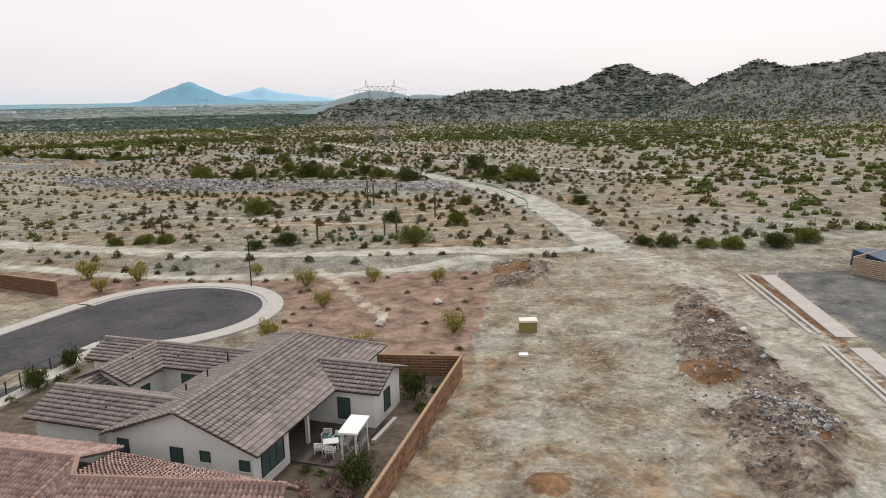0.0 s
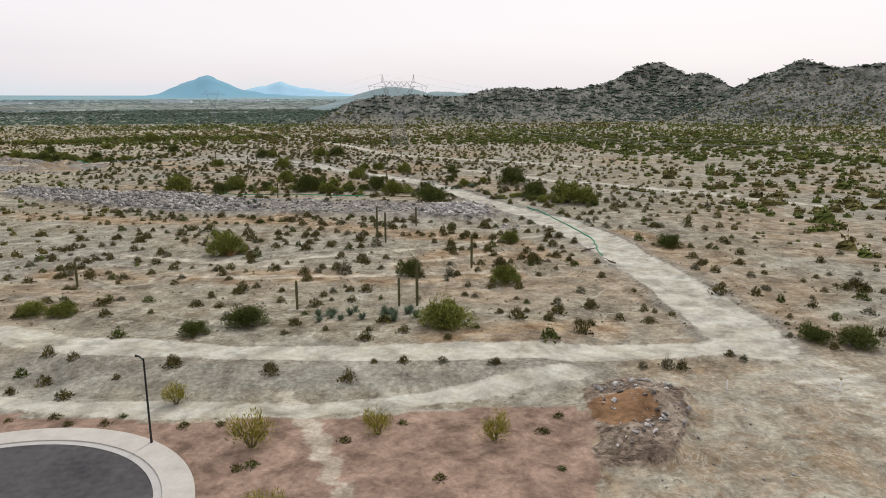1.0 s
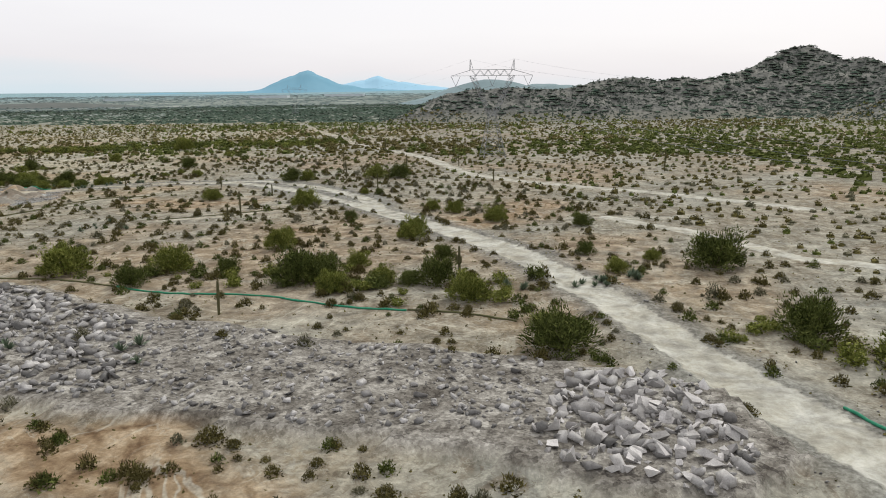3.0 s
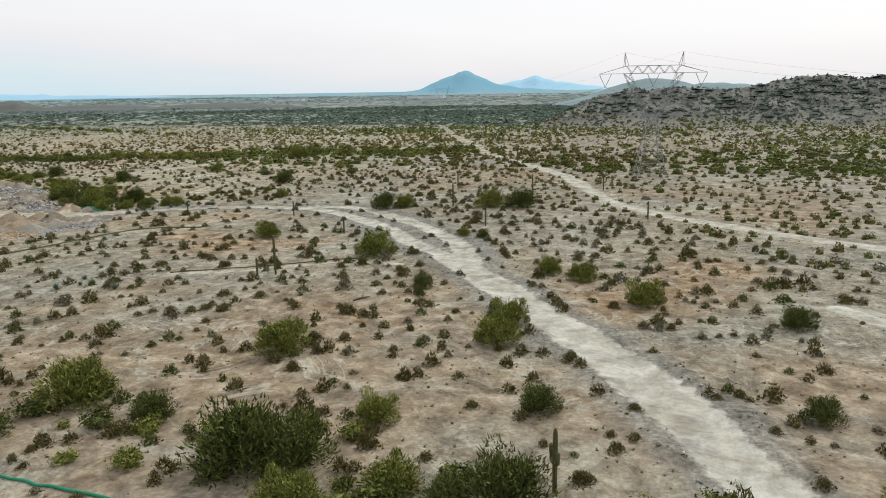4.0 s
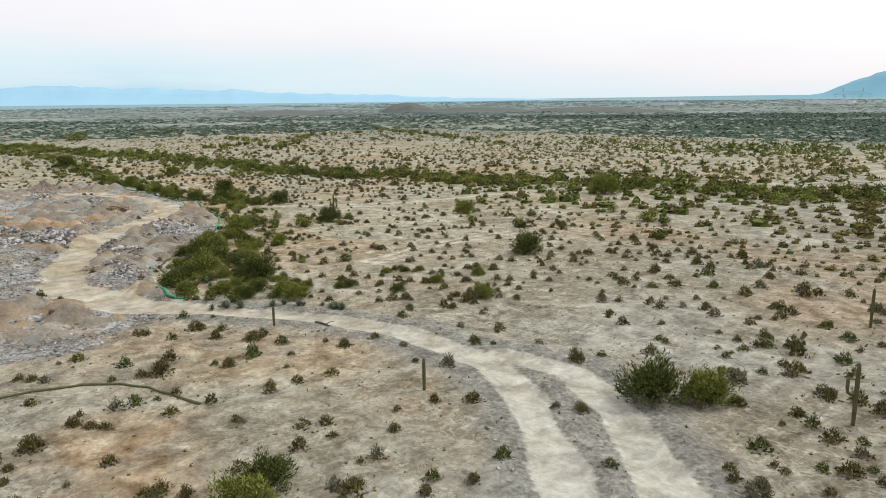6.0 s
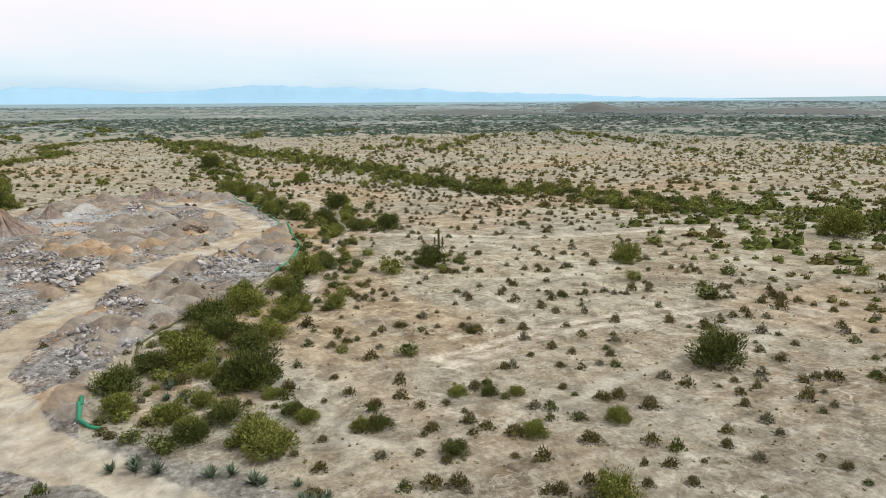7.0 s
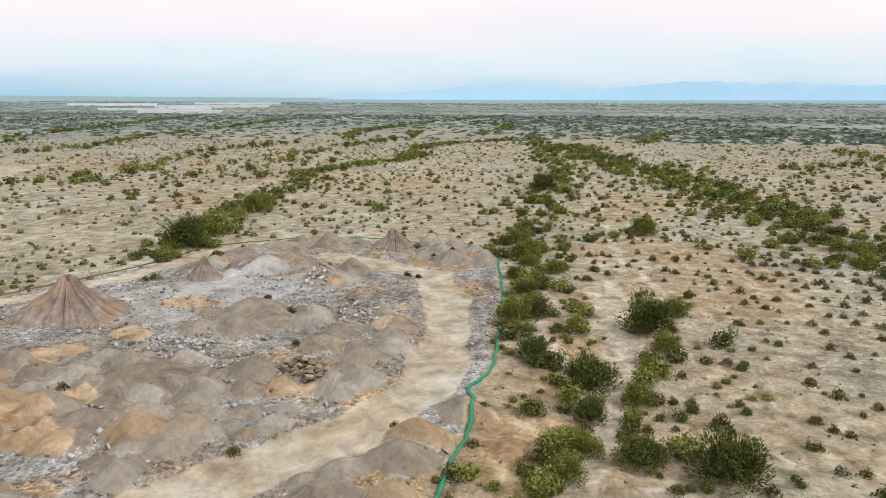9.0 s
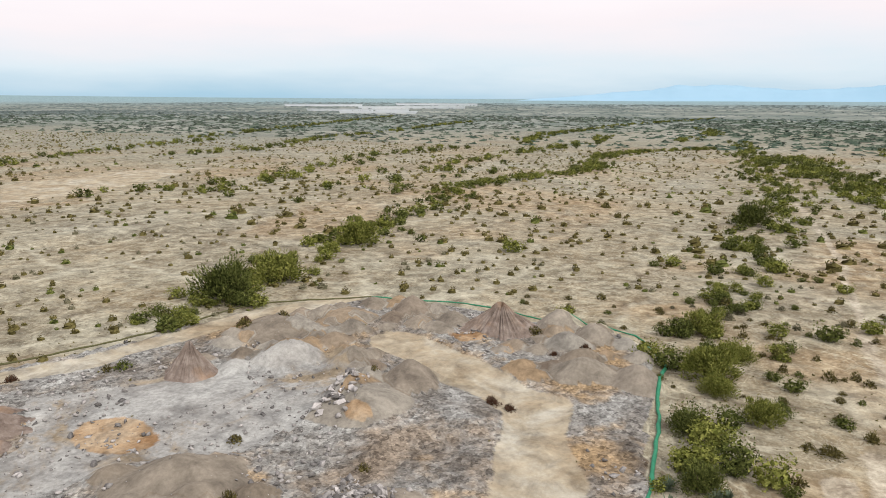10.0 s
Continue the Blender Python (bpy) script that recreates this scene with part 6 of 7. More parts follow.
for x, y, a in ((-6.55, 33.75, 3.0), (-5.95, 33.45, 3.0), (-5.75, 34.75, -0.3), (-6.4, 35.05, -0.2)):
    garden_chair(x, y, a)
table = thing("patio_table", "low white garden table on the patio", "table", (-6.05, 34.25, 0.09), 0.2)
bm = bmesh.new()
box(bm, -0.4, -0.3, 0.38, 0.4, 0.3, 0.43)
part("tabletop", bm, WHITE, table)
for sx in (-0.35, 0.35):
    for sy in (-0.25, 0.25):
        bm = bmesh.new()
        box(bm, sx - 0.03, sy - 0.03, 0, sx + 0.03, sy + 0.03, 0.38)
        part("leg", bm, WHITE, table)

shelter = thing("barbecue_island", "stone barbecue island under a flat white roof", "barbecue", (-4.65, 33.15, 0.05), -0.2)
bm = bmesh.new()
for k in range(7):
    for side in range(6):
        box(bm, -0.38 + 0.127 * side, -0.85, 0.19 * k, -0.38 + 0.127 * side + 0.12, 0.85 + 0.03 * ((k + side) % 2), 0.19 * k + 0.18)
part("stone_base", bm, STONE, shelter)
for sx in (-0.36, 0.36):
    for sy in (-0.85, 0.9):
        bm = bmesh.new()
        box(bm, sx - 0.05, sy - 0.05, 0, sx + 0.05, sy + 0.05, 1.8)
        part("post", bm, STUCCO, shelter)
bm = bmesh.new()
box(bm, -0.5, -1.02, 1.8, 0.5, 1.05, 1.9)
bmesh.ops.bevel(bm, geom=bm.edges[:], offset=0.02, segments=1)
part("canopy", bm, WHITE, shelter)


# ---- block walls ----
def block_wall(name, pts, h, label, singles, mat=BLOCK, cap_mat=None):
    """A wall of courses of blocks with recessed joints and a cap."""
    root = tagged(thing(name, label, "wall", kind="structure"))
    count = 0
    bm2 = bmesh.new()
    box(bm2, 0, -0.06, -0.02, 0.385, 0.06, 0.165)
    one = bpy.data.meshes.new("block")
    bm2.to_mesh(one)
    bm2.free()
    one.materials.append(mat)
    for (ax, ay), (bx, by) in zip(pts[:-1], pts[1:]):
        a, b = Vector((ax, ay, 0)), Vector((bx, by, 0))
        d = b - a
        ang = math.atan2(d.y, d.x)
        L = d.length
        M = Matrix.Translation(a) @ Matrix.Rotation(ang, 4, "Z")
        bm = bmesh.new()
        box(bm, 0, -0.05, -0.3, L, 0.05, h, M)
        part("core", bm, mat, root)
        bm = bmesh.new()
        box(bm, -0.02, -0.085, h, L + 0.02, 0.085, h + 0.06, M)
        part("cap", bm, cap_mat or mat, root)
        rows, n = int(h / 0.19), int(L / 0.4)
        chunks = []
        for j in range(rows):
            for i in range(n):
                m = M @ Matrix.Translation((0.4 * i + 0.2 * (j % 2) * (i < n - 1), 0, 0.02 + 0.19 * j)) @ Matrix.Diagonal((L / (0.4 * n), 1, 1, 1))
                if count < singles:
                    ob = new("block", one)
                    ob.parent = root
                    ob.matrix_basis = m
                    count += 1
                else:
                    v = np.array([(m @ v.co)[:] for v in one.vertices])
                    chunks.append((v, np.array([p.vertices[:] for p in one.polygons])))
        if chunks:
            ob = new("blocks", mesh_of("blocks", *joined(chunks), mat))
            ob.parent = root
            tagged(ob, kind="stuff")
    return root


WALL_CAP = plain("wall_cap", (0.30, 0.20, 0.12), (0.40, 0.28, 0.18), 1.5, 0.9, 0.1)
block_wall("garden_wall", [(-4.3, 24.0), (1.05, 43.9)], 1.4, "brown block garden wall beside a dirt lot", 290, BLOCK, WALL_CAP)
block_wall("garden_wall", [(0.95, 43.95), (-8.5, 45.0)], 1.4, "brown block garden wall behind a yard", 0, BLOCK, WALL_CAP)
block_wall("garden_wall", [(-60, 77.5), (-45, 70.4), (-37.3, 66.7)], 1.4, "brown block wall at the edge of a bare lot", 0, BLOCK, WALL_CAP)
TAN = plain("tan_block", (0.33, 0.25, 0.17), (0.42, 0.33, 0.24), 1.5, 0.9, 0.15)
BLUE = plain("blue_tarpaulin", (0.015, 0.035, 0.075), (0.03, 0.06, 0.11), 2, 0.6, 0.2)
block_wall("boundary_wall", [(40.4, 68.4), (48, 54)], 1.7, "tan block boundary wall", 0, TAN, TAN)
block_wall("boundary_wall", [(40.4, 68.4), (52, 76)], 1.7, "tan block boundary wall", 0, TAN, TAN)
tarp = thing("covered_stack", "stack under a dark blue tarpaulin behind a tan wall", "tarpaulin", (46.5, 68.0, 0))
bm = bmesh.new()
vs = box(bm, -4.2, -4.2, -0.1, 4.2, 4.2, 1.75)
for v in vs:
    if v.co.z > 0:
        v.co *= 0.97
bmesh.ops.subdivide_edges(bm, edges=bm.edges[:], cuts=5, use_grid_fill=True)
for v in bm.verts:
    if v.co.z > 0.2:
        v.co.z += 0.12 * noise.noise(v.co * 0.6)
part("cover", bm, BLUE, tarp)

# white raised beds along the garden wall and planting in the yard
for pts in ([(-4.9, 31.5), (-4.15, 34.3)], [(-3.9, 34.8), (-2.9, 37.6)]):
    bm = bmesh.new()
    slab(bm, strip(pts, 0.11), -0.05, 0.22)
    tagged(part("planter_bed", bm, CONCRETE), "pale raised planter bed along a garden wall", "planter")

# ---- the neighbouring red roof ----
neighbour = thing("neighbour_house", "neighbouring stucco house with a red clay tile roof", "house")
CLAY = (CLAY_TILE, CLAY_TILE_ONE)
roof2 = new("roof")
roof2.parent = neighbour
V0, V1, V2, V3 = (-27.0, 30.3, 3.35), (-15.5, 27.5, 3.35), (-14.9, 25.9, 3.35), (-6.2, 24.95, 3.35)
slope(roof2, (-28.5, 23.0, 1.6), (-17.5, 20.8, 1.6), V0, V1, "barrel", CLAY, 0, 21, 0.2, 0.3)
slope(roof2, (-15.2, 20.4, 1.7), (-6.3, 19.8, 1.7), V2, V3, "barrel", CLAY, 280, 22, 0.2, 0.3)
slope(roof2, (-15.0, 30.6, 2.2), (-26.0, 33.4, 2.2), V1, V0, "barrel", CLAY, 0, 23, 0.2, 0.3)
slope(roof2, (-6.0, 26.1, 2.5), (-15.0, 29.8, 2.3), V3, V2, "barrel", CLAY, 0, 24, 0.2, 0.3)
slope(roof2, (-17.5, 20.8, 1.6), (-15.2, 20.4, 1.7), V1, V2, "barrel", CLAY, 0, 25, 0.2, 0.3)
for a, b in ((V0, V1), (V1, V2), (V2, V3), ((-17.5, 20.8, 1.6), V1)):
    ridge_caps(roof2, (a[0], a[1], a[2] + 0.05), (b[0], b[1], b[2] + 0.05), CLAY_RIDGE, 0.12)
bm = bmesh.new()
slab(bm, [(-27, 24), (-6.6, 20.6), (-6.6, 25.4), (-26, 31.9)], -0.1, 1.7)
part("wall", bm, STUCCO, neighbour)

# ---- lamp post, utility boxes, boulders on the gravel ----
post = thing("lamp_post", "slim black lamp post at the kerb of a cul-de-sac", "lamp post", (-19.0, 68.3, 0.0))
bm = bmesh.new()
tube(bm, [(0, 0, -0.1), (0, 0, 0.5), (0, 0, 4.9)], [0.09, 0.06, 0.05], 8)
part("pole", bm, BLACK, post)
bm = bmesh.new()
box(bm, -0.1, -0.1, 0, 0.1, 0.1, 0.06)
part("base_plate", bm, BLACK, post)
bm = bmesh.new()
tube(bm, [(0, 0, 4.8), (-0.2, 0.0, 5.0), (-0.42, 0, 5.05)], [0.04, 0.04, 0.07], 6)
part("lamp_head", bm, BLACK, post)

cabinet = thing("utility_cabinet", "olive steel utility cabinet with a cream lid on bare dirt", "cabinet", (6.45, 52.9, spot(6.45, 52.9)))
bm = bmesh.new()
box(bm, -0.66, -0.45, -0.05, 0.66, 0.45, 0.85)
part("body", bm, OLIVE, cabinet)
bm = bmesh.new()
vs = box(bm, -0.7, -0.49, 0.85, 0.7, 0.49, 1.0)
bmesh.ops.bevel(bm, geom=bm.edges[:], offset=0.03, segments=1)
part("lid", bm, CREAM, cabinet, "cream lid")
for k in (-0.33, 0.33):
    bm = bmesh.new()
    box(bm, k - 0.3, -0.465, 0.05, k + 0.3, -0.45, 0.8)
    part("door", bm, OLIVE, cabinet)
vault = thing("utility_box", "small white utility box flush in bare dirt", "utility box", (5.5, 47.6, spot(5.5, 47.6)))
bm = bmesh.new()
box(bm, -0.32, -0.25, -0.03, 0.32, 0.25, 0.14)
bmesh.ops.bevel(bm, geom=bm.edges[:], offset=0.03, segments=1)
part("lid", bm, WHITE, vault)


def rock_mesh(seed, mat, detail=1):
    """A broken stone: the hull of some points in a rough block."""
    r = random.Random(seed)
    bm = bmesh.new()
    for k in range(9 if detail == 1 else 22):
        p = Vector((r.uniform(-1, 1), r.uniform(-1, 1), r.uniform(-1, 1)))
        p = p / max(abs(p.x), abs(p.y), abs(p.z)) * r.uniform(0.75, 1.0) if detail == 1 else p.normalized() * r.uniform(0.85, 1.0)
        bm.verts.new((p.x, p.y * 0.9, p.z * 0.72))
    out = bmesh.ops.convex_hull(bm, input=bm.verts[:])
    bmesh.ops.delete(bm, geom=[g for g in out["geom_interior"] if isinstance(g, bmesh.types.BMVert)], context="VERTS")
    bmesh.ops.triangulate(bm, faces=bm.faces[:])
    me = bpy.data.meshes.new("rock")
    bm.to_mesh(me)
    bm.free()
    me.materials.append(mat)
    return me


PALE_STONE = plain("pale_boulder", (0.46, 0.43, 0.39), (0.62, 0.59, 0.55), 1.5, 0.95, 0.3)
for i, (x, y, r) in enumerate(((-5.1, 55.2, 0.55), (-0.6, 61.2, 0.5), (7.2, 60.0, 0.2), (22.0, 50.0, 0.4), (20.3, 52.0, 0.35), (-55.2, 226.5, 0.3), (-55.8, 226.8, 0.22))):
    ob = new("boulder", rock_mesh(i, PALE_STONE, 2))
    ob.matrix_basis = Matrix.Translation((x, y, spot(x, y) + 0.35 * r)) @ Matrix.Rotation(i, 4, "Z") @ Matrix.Diagonal((r, r, r, 1))
    tagged(ob, "pale weathered boulder on bare ground", "boulder")

# ---- steep tips of the spoil ground ----
TIP_SOIL, tnt, tbsdf = shader("reddish_spoil", 0.95)
tcol = n_ramp(tnt, n_noise(tnt, 0.9, 7, 0.7), [(0.34, (0.12, 0.092, 0.076)), (0.5, (0.21, 0.172, 0.145)), (0.66, (0.31, 0.27, 0.235))])
tcol = n_mix(tnt, n_ramp(tnt, n_noise(tnt, 0.22, 4, 0.6), [(0.52, (0, 0, 0)), (0.64, (0.6, 0.6, 0.6))]), tcol, (0.31, 0.205, 0.125))
tnt.links.new(tcol, tbsdf.inputs["Base Color"])
n_bump(tnt, tbsdf, n_noise(tnt, 3.0, 6, 0.7), 0.6, 0.15)


def spoil_tip(x, y, r, h, seed):
    """A cone of tipped earth, furrowed by rain."""
    n, rings = 220, 26
    ang = np.linspace(0, 2 * np.pi, n, endpoint=False)
    furrow = 0.25 * fbm(np.cos(ang) * 9, np.sin(ang) * 9, 1.6, seed, 2) + 0.42 * np.abs(np.sin(8 * ang + 1.9 * np.sin(3 * ang + seed))) ** 0.6 + 0.33 * np.abs(np.sin(19 * ang + 2.3 * np.sin(5 * ang + seed))) ** 0.7
    ridge = fbm(np.cos(ang) * 2, np.sin(ang) * 2, 1.5, seed + 3, 2)
    verts = []
    for j in range(rings):
        q = (j + 0.3) / (rings - 1) * 1.12
        rad = q * r * (1 + 0.24 * ridge)
        px, py = x + rad * np.cos(ang), y + rad * np.sin(ang)
        top = h * (1.04 - max(q, 0.13) ** 0.95) * (1 + 0.10 * np.sin(3 * ang + seed) * (1 - q)) - 0.21 * r * float(smooth(0.03, 0.3, q)) * (1 - float(smooth(0.75, 1.12, q))) * (1 - furrow)
        verts.append(np.stack([px, py, np.maximum(top, -0.4) + 0.13 * r ** 0.5 * fbm(px, py, 1.5, seed, 3) + 0.10 * np.abs(fbm(px, py, 0.6, seed + 9, 2))], axis=-1))
    verts = np.concatenate(verts + [np.array([[x, y, h * 0.88]])])
    i2 = np.arange(n * rings).reshape(rings, n)
    nxt = np.roll(i2, -1, axis=1)
    tri = [np.stack([i2[:-1], i2[1:], nxt[1:]], axis=-1).reshape(-1, 3), np.stack([i2[:-1], nxt[1:], nxt[:-1]], axis=-1).reshape(-1, 3), np.stack([np.full(n, n * rings), i2[0], nxt[0]], axis=-1)]
    verts[:, 2] += 0.05
    tagged(new("spoil_tip", mesh_of("spoil_tip", verts, np.concatenate(tri), TIP_SOIL)), "steep reddish-brown tip of earth furrowed by rain", "heap", "tips of the spoil ground", "structure")


for i, (x, y, r, h) in enumerate(TIPS):
    spoil_tip(x, y, r * 1.05, h, i + 2)

# ---- rubble ----
ROCKS = [rock_mesh(40 + s, STONE, 1) for s in range(6)]
STONE_ONE = plain("pale_rubble_block", (0.28, 0.265, 0.25), (0.58, 0.56, 0.54), 1.6, 0.95, 0.3, pieces="object", apart=(0.45, 1.3))
ROCKS_ONE = [rock_mesh(40 + s, STONE_ONE, 1) for s in range(6)]
rock_arrays = [(np.array([v.co[:] for v in me.vertices]), np.array([p.vertices[:] for p in me.polygons])) for me in ROCKS]


def rubble(name, xs, ys, sizes, label, singles=0, seed=0):
    """A spread of broken stone; some stones are pieces of their own."""
    r = np.random.RandomState(seed)
    root = thing(name, label, "rubble", kind="structure")
    zs = height(xs, ys)
    chunks = []
    for i, (x, y, z, s) in enumerate(zip(xs, ys, zs, sizes)):
        e = Euler((r.uniform(-0.5, 0.5), r.uniform(-0.5, 0.5), r.uniform(0, 6.28)))
        m = Matrix.LocRotScale((x, y, z + 0.3 * s), e, (s * r.uniform(0.8, 1.4), s, s * r.uniform(0.6, 1.0)))
        if i < singles:
            ob = new("stone", ROCKS_ONE[i % 6])
            ob.parent = root
            ob.matrix_basis = m
        else:
            v, f = rock_arrays[i % 6]
            A = np.array(m)
            chunks.append((v @ A[:3, :3].T + A[:3, 3], f))
    if chunks:
        ob = new("stones", mesh_of("stones", *joined(chunks), STONE))
        ob.parent = root
        tagged(ob, kind="stuff")


def on_heap(x, y):
    hit = np.zeros(np.shape(x), bool)
    for hx, hy, r, h in MOUNDS:
        hit |= (x - hx) ** 2 + (y - hy) ** 2 < (0.95 * r) ** 2
    return hit


def spread(poly, n, seed, lo, hi, power=2.5, avoid=True, clump=0.0):
    r = np.random.RandomState(seed)
    xs, ys = [p[0] for p in poly], [p[1] for p in poly]
    x, y = r.uniform(min(xs), max(xs), n * 6), r.uniform(min(ys), max(ys), n * 6)
    k = inside(x, y, poly)
    if avoid:
        k &= masks(x, y)["road"] < 0.25
    if clump:
        k &= fbm(x, y, 9, seed, 3) > clump
    x, y = x[k][:n], y[k][:n]
    return x, y, lo + (hi - lo) * r.uniform(0, 1, len(x)) ** power


x, y, s = spread([(2.5, 144), (0, 139.5), (-9, 143), (-7, 153), (-1, 155), (2, 150)], 420, 2, 0.16, 0.62, 1.8)
rubble("rubble_heap", x, y, s, "heap of broken pale stone blocks beside a dirt road", 250, 2)
x, y, s = spread([(-95, 180), (-80, 174), (-60, 169), (-42, 161), (-36, 152), (-36, 146), (-47, 147), (-66, 155), (-90, 168)], 2100, 3, 0.16, 0.55, 1.8)
rubble("riprap_bank", x, y, s, "bank of loose grey and pale riprap stone", 0, 3)
x, y, s = spread([(-40, 161), (-24, 158), (-8, 156), (-8, 145), (-21, 144), (-36, 146)], 900, 4, 0.08, 0.36, 2.4)
rubble("loose_stone", x, y, s, "loose grey stone on a low bank", 0, 4)
x, y, s = spread([(4.5, 137), (1.0, 133), (5.0, 131), (8.0, 134)], 60, 5, 0.1, 0.35)
rubble("rubble_heap", x, y, s, "small heap of broken stone beside a dirt road", 60, 5)
for seed, count, lo, hi, power, own, poly, label in (
        (6, 480, 0.16, 0.55, 1.4, 140, [(-161.5, 231), (-162, 233.5), (-159.8, 240), (-151, 242.2), (-146.5, 239), (-155, 231)], "heap of grey and white broken concrete on spoil ground"),
        (7, 210, 0.08, 0.38, 2.0, 60, [(-142.2, 240), (-142.5, 243.4), (-134.9, 245), (-134, 241.8)], "grey broken stone beside a track"),
        (17, 130, 0.10, 0.40, 2.0, 40, [(-131, 238.4), (-129.6, 240.6), (-123.3, 241), (-121.7, 238.4)], "grey broken stone beside a track"),
        (8, 420, 0.08, 0.46, 1.9, 120, [(-158, 250.8), (-160, 256), (-154.7, 259), (-151.7, 257), (-147.4, 255.5), (-148.5, 251.5)], "heap of pale broken concrete beside a track"),
        (18, 110, 0.06, 0.30, 2.0, 0, [(-160, 260.2), (-161, 264), (-156.5, 262.6)], "grey broken stone at the rim of the spoil ground"),
        (22, 340, 0.10, 0.45, 1.8, 80, [(-172, 228.5), (-174, 232.5), (-167, 236.4), (-163, 234), (-166, 229)], "heap of grey broken concrete on spoil ground"),
        (21, 300, 0.06, 0.34, 2.0, 80, [(-186, 237), (-188.5, 242.6), (-185, 245), (-181, 243), (-183, 238)], "line of grey and white broken concrete on spoil ground"),
        (24, 90, 0.08, 0.40, 1.8, 30, [(-209, 244), (-212, 246.8), (-205.5, 248), (-205, 245)], "heap of dark broken stone on spoil ground"),
        (25, 420, 0.05, 0.30, 2.0, 60, [(-200, 251.5), (-199, 255.2), (-193.5, 257), (-193.5, 252.6)], "heap of blue-grey broken stone on spoil ground"),
        (26, 900, 0.05, 0.30, 2.2, 0, [(-184, 240), (-176, 240), (-168, 244), (-164, 250), (-172, 252), (-181, 251)], "broken grey concrete spread over spoil ground")):
    x, y, s = spread(poly, count, seed, lo, hi, power)
    if "spread over" in label:
        k = ~on_heap(x, y)
        x, y, s = x[k], y[k], s[k]
    rubble("rubble_heap", x, y, s, label, own, seed)
x, y, s = spread(SPOIL, 8500, 9, 0.04, 0.26, 2.8, True, -0.12)
k = ~on_heap(x, y) | (s < 0.05)
x, y, s = x[k], y[k], s[k]
rubble("loose_stone", x, y, s, "loose broken stone over grey spoil heaps", 0, 9)
x, y, s = spread([(14.5, 30), (14.5, 42), (20, 59), (23, 66), (24.5, 62), (22.5, 46), (21.5, 34)], 900, 10, 0.03, 0.20, 3)
rubble("loose_stone", x, y, s, "loose rubble over earth heaps on a building lot", 0, 10)
x, y, s = spread([(16.5, 34.5), (17.8, 39.8), (20, 37.5), (20.6, 34.5), (18.5, 33)], 330, 11, 0.05, 0.19, 1.6)
rubble("rubble_heap", x, y, s, "heap of grey broken stone on a building lot", 100, 11)
x, y, s = spread([(-2, 28), (2, 45), (5, 60), (8, 74), (18, 76), (16, 50), (13, 30)], 420, 14, 0.02, 0.12, 3.2)
rubble("loose_stone", x, y, s, "small stones strewn over a bare graded lot", 0, 14)
x, y, s = spread([(5.5, 68), (6, 76), (11, 77), (11, 71), (8.5, 68)], 120, 12, 0.05, 0.26, 2)
rubble("rubble_heap", x, y, s, "reddish and grey broken stone at the edge of a lot", 60, 12)
line = spline([(p[0], p[1], 0) for p in ROAD_MAIN + ROAD_WEST[1:]], 0.5)
lr = np.random.RandomState(8)
pick = [line[i] for i in lr.randint(0, len(line), 1500)]
ang, off = lr.uniform(0, 6.28, 1500), 3.4 + np.abs(lr.normal(size=1500)) * 1.4
x, y = np.array([p.x for p in pick]) + off * np.cos(ang), np.array([p.y for p in pick]) + off * np.sin(ang)
k = masks(x, y)["road"] < 0.2
rubble("road_gravel", x[k], y[k], 0.03 + 0.13 * lr.uniform(0, 1, k.sum()) ** 3, "grey gravel and stones along the road shoulder", 0, 13)

SLATE = plain("brown_flagstone", (0.15, 0.115, 0.08), (0.36, 0.30, 0.225), 1.2, 0.95, 0.3, pieces="object", apart=(0.4, 1.3))
stack = thing("flagstone_pile", "pile of flat brown flagstones on spoil ground", "rubble", (-181.3, 253.8, spot(-181.3, 253.8)), 0.9)
bm = bmesh.new()
box(bm, -0.24, -0.13, -0.07, 0.24, 0.13, 0.07)
bmesh.ops.bevel(bm, geom=bm.edges[:], offset=0.02, segments=1)
flag = bpy.data.meshes.new("flagstone")
bm.to_mesh(flag)
bm.free()
flag.materials.append(SLATE)
sr = random.Random(4)
for i in range(260):
    ob = new("flagstone", flag)
    ob.parent = stack
    # two rows of stacked stone with a gap between
    row = sr.random() < 0.4
    q, w = (sr.uniform(-1.0, 1.6), 1.5 + sr.gauss(0, 0.35)) if row else (sr.uniform(-2.0, 2.0), -0.6 + sr.gauss(0, 0.5))
    ob.matrix_basis = Matrix.LocRotScale((w, q, 0.05 + 0.9 * sr.random() * (1 - abs(q) / 2.6)), Euler((sr.uniform(-0.35, 0.35), sr.uniform(-0.35, 0.35), 1.2 + sr.gauss(0, 0.6))), (sr.uniform(0.6, 1.7), sr.uniform(0.6, 1.4), sr.uniform(0.6, 1.3)))


# ---- green erosion rolls ----
def wattle(name, pts, mat, r, label):
    path = [Vector((p.x, p.y, 0)) for p in spline([(a, b, 0) for a, b in pts], 0.8)]
    wr = random.Random(len(pts))
    zs = height(np.array([p.x for p in path]), np.array([p.y for p in path]))
    bm = bmesh.new()
    line = []
    for p, z in zip(path, zs):
        line.append(Vector((p.x + wr.uniform(-0.1, 0.1), p.y + wr.uniform(-0.1, 0.1), z + 0.55 * r)))
    tube(bm, line, [r * wr.uniform(0.75, 1.2) for _ in line], 7)
    tagged(part(name, bm, mat, None, label, True), "", "erosion roll")


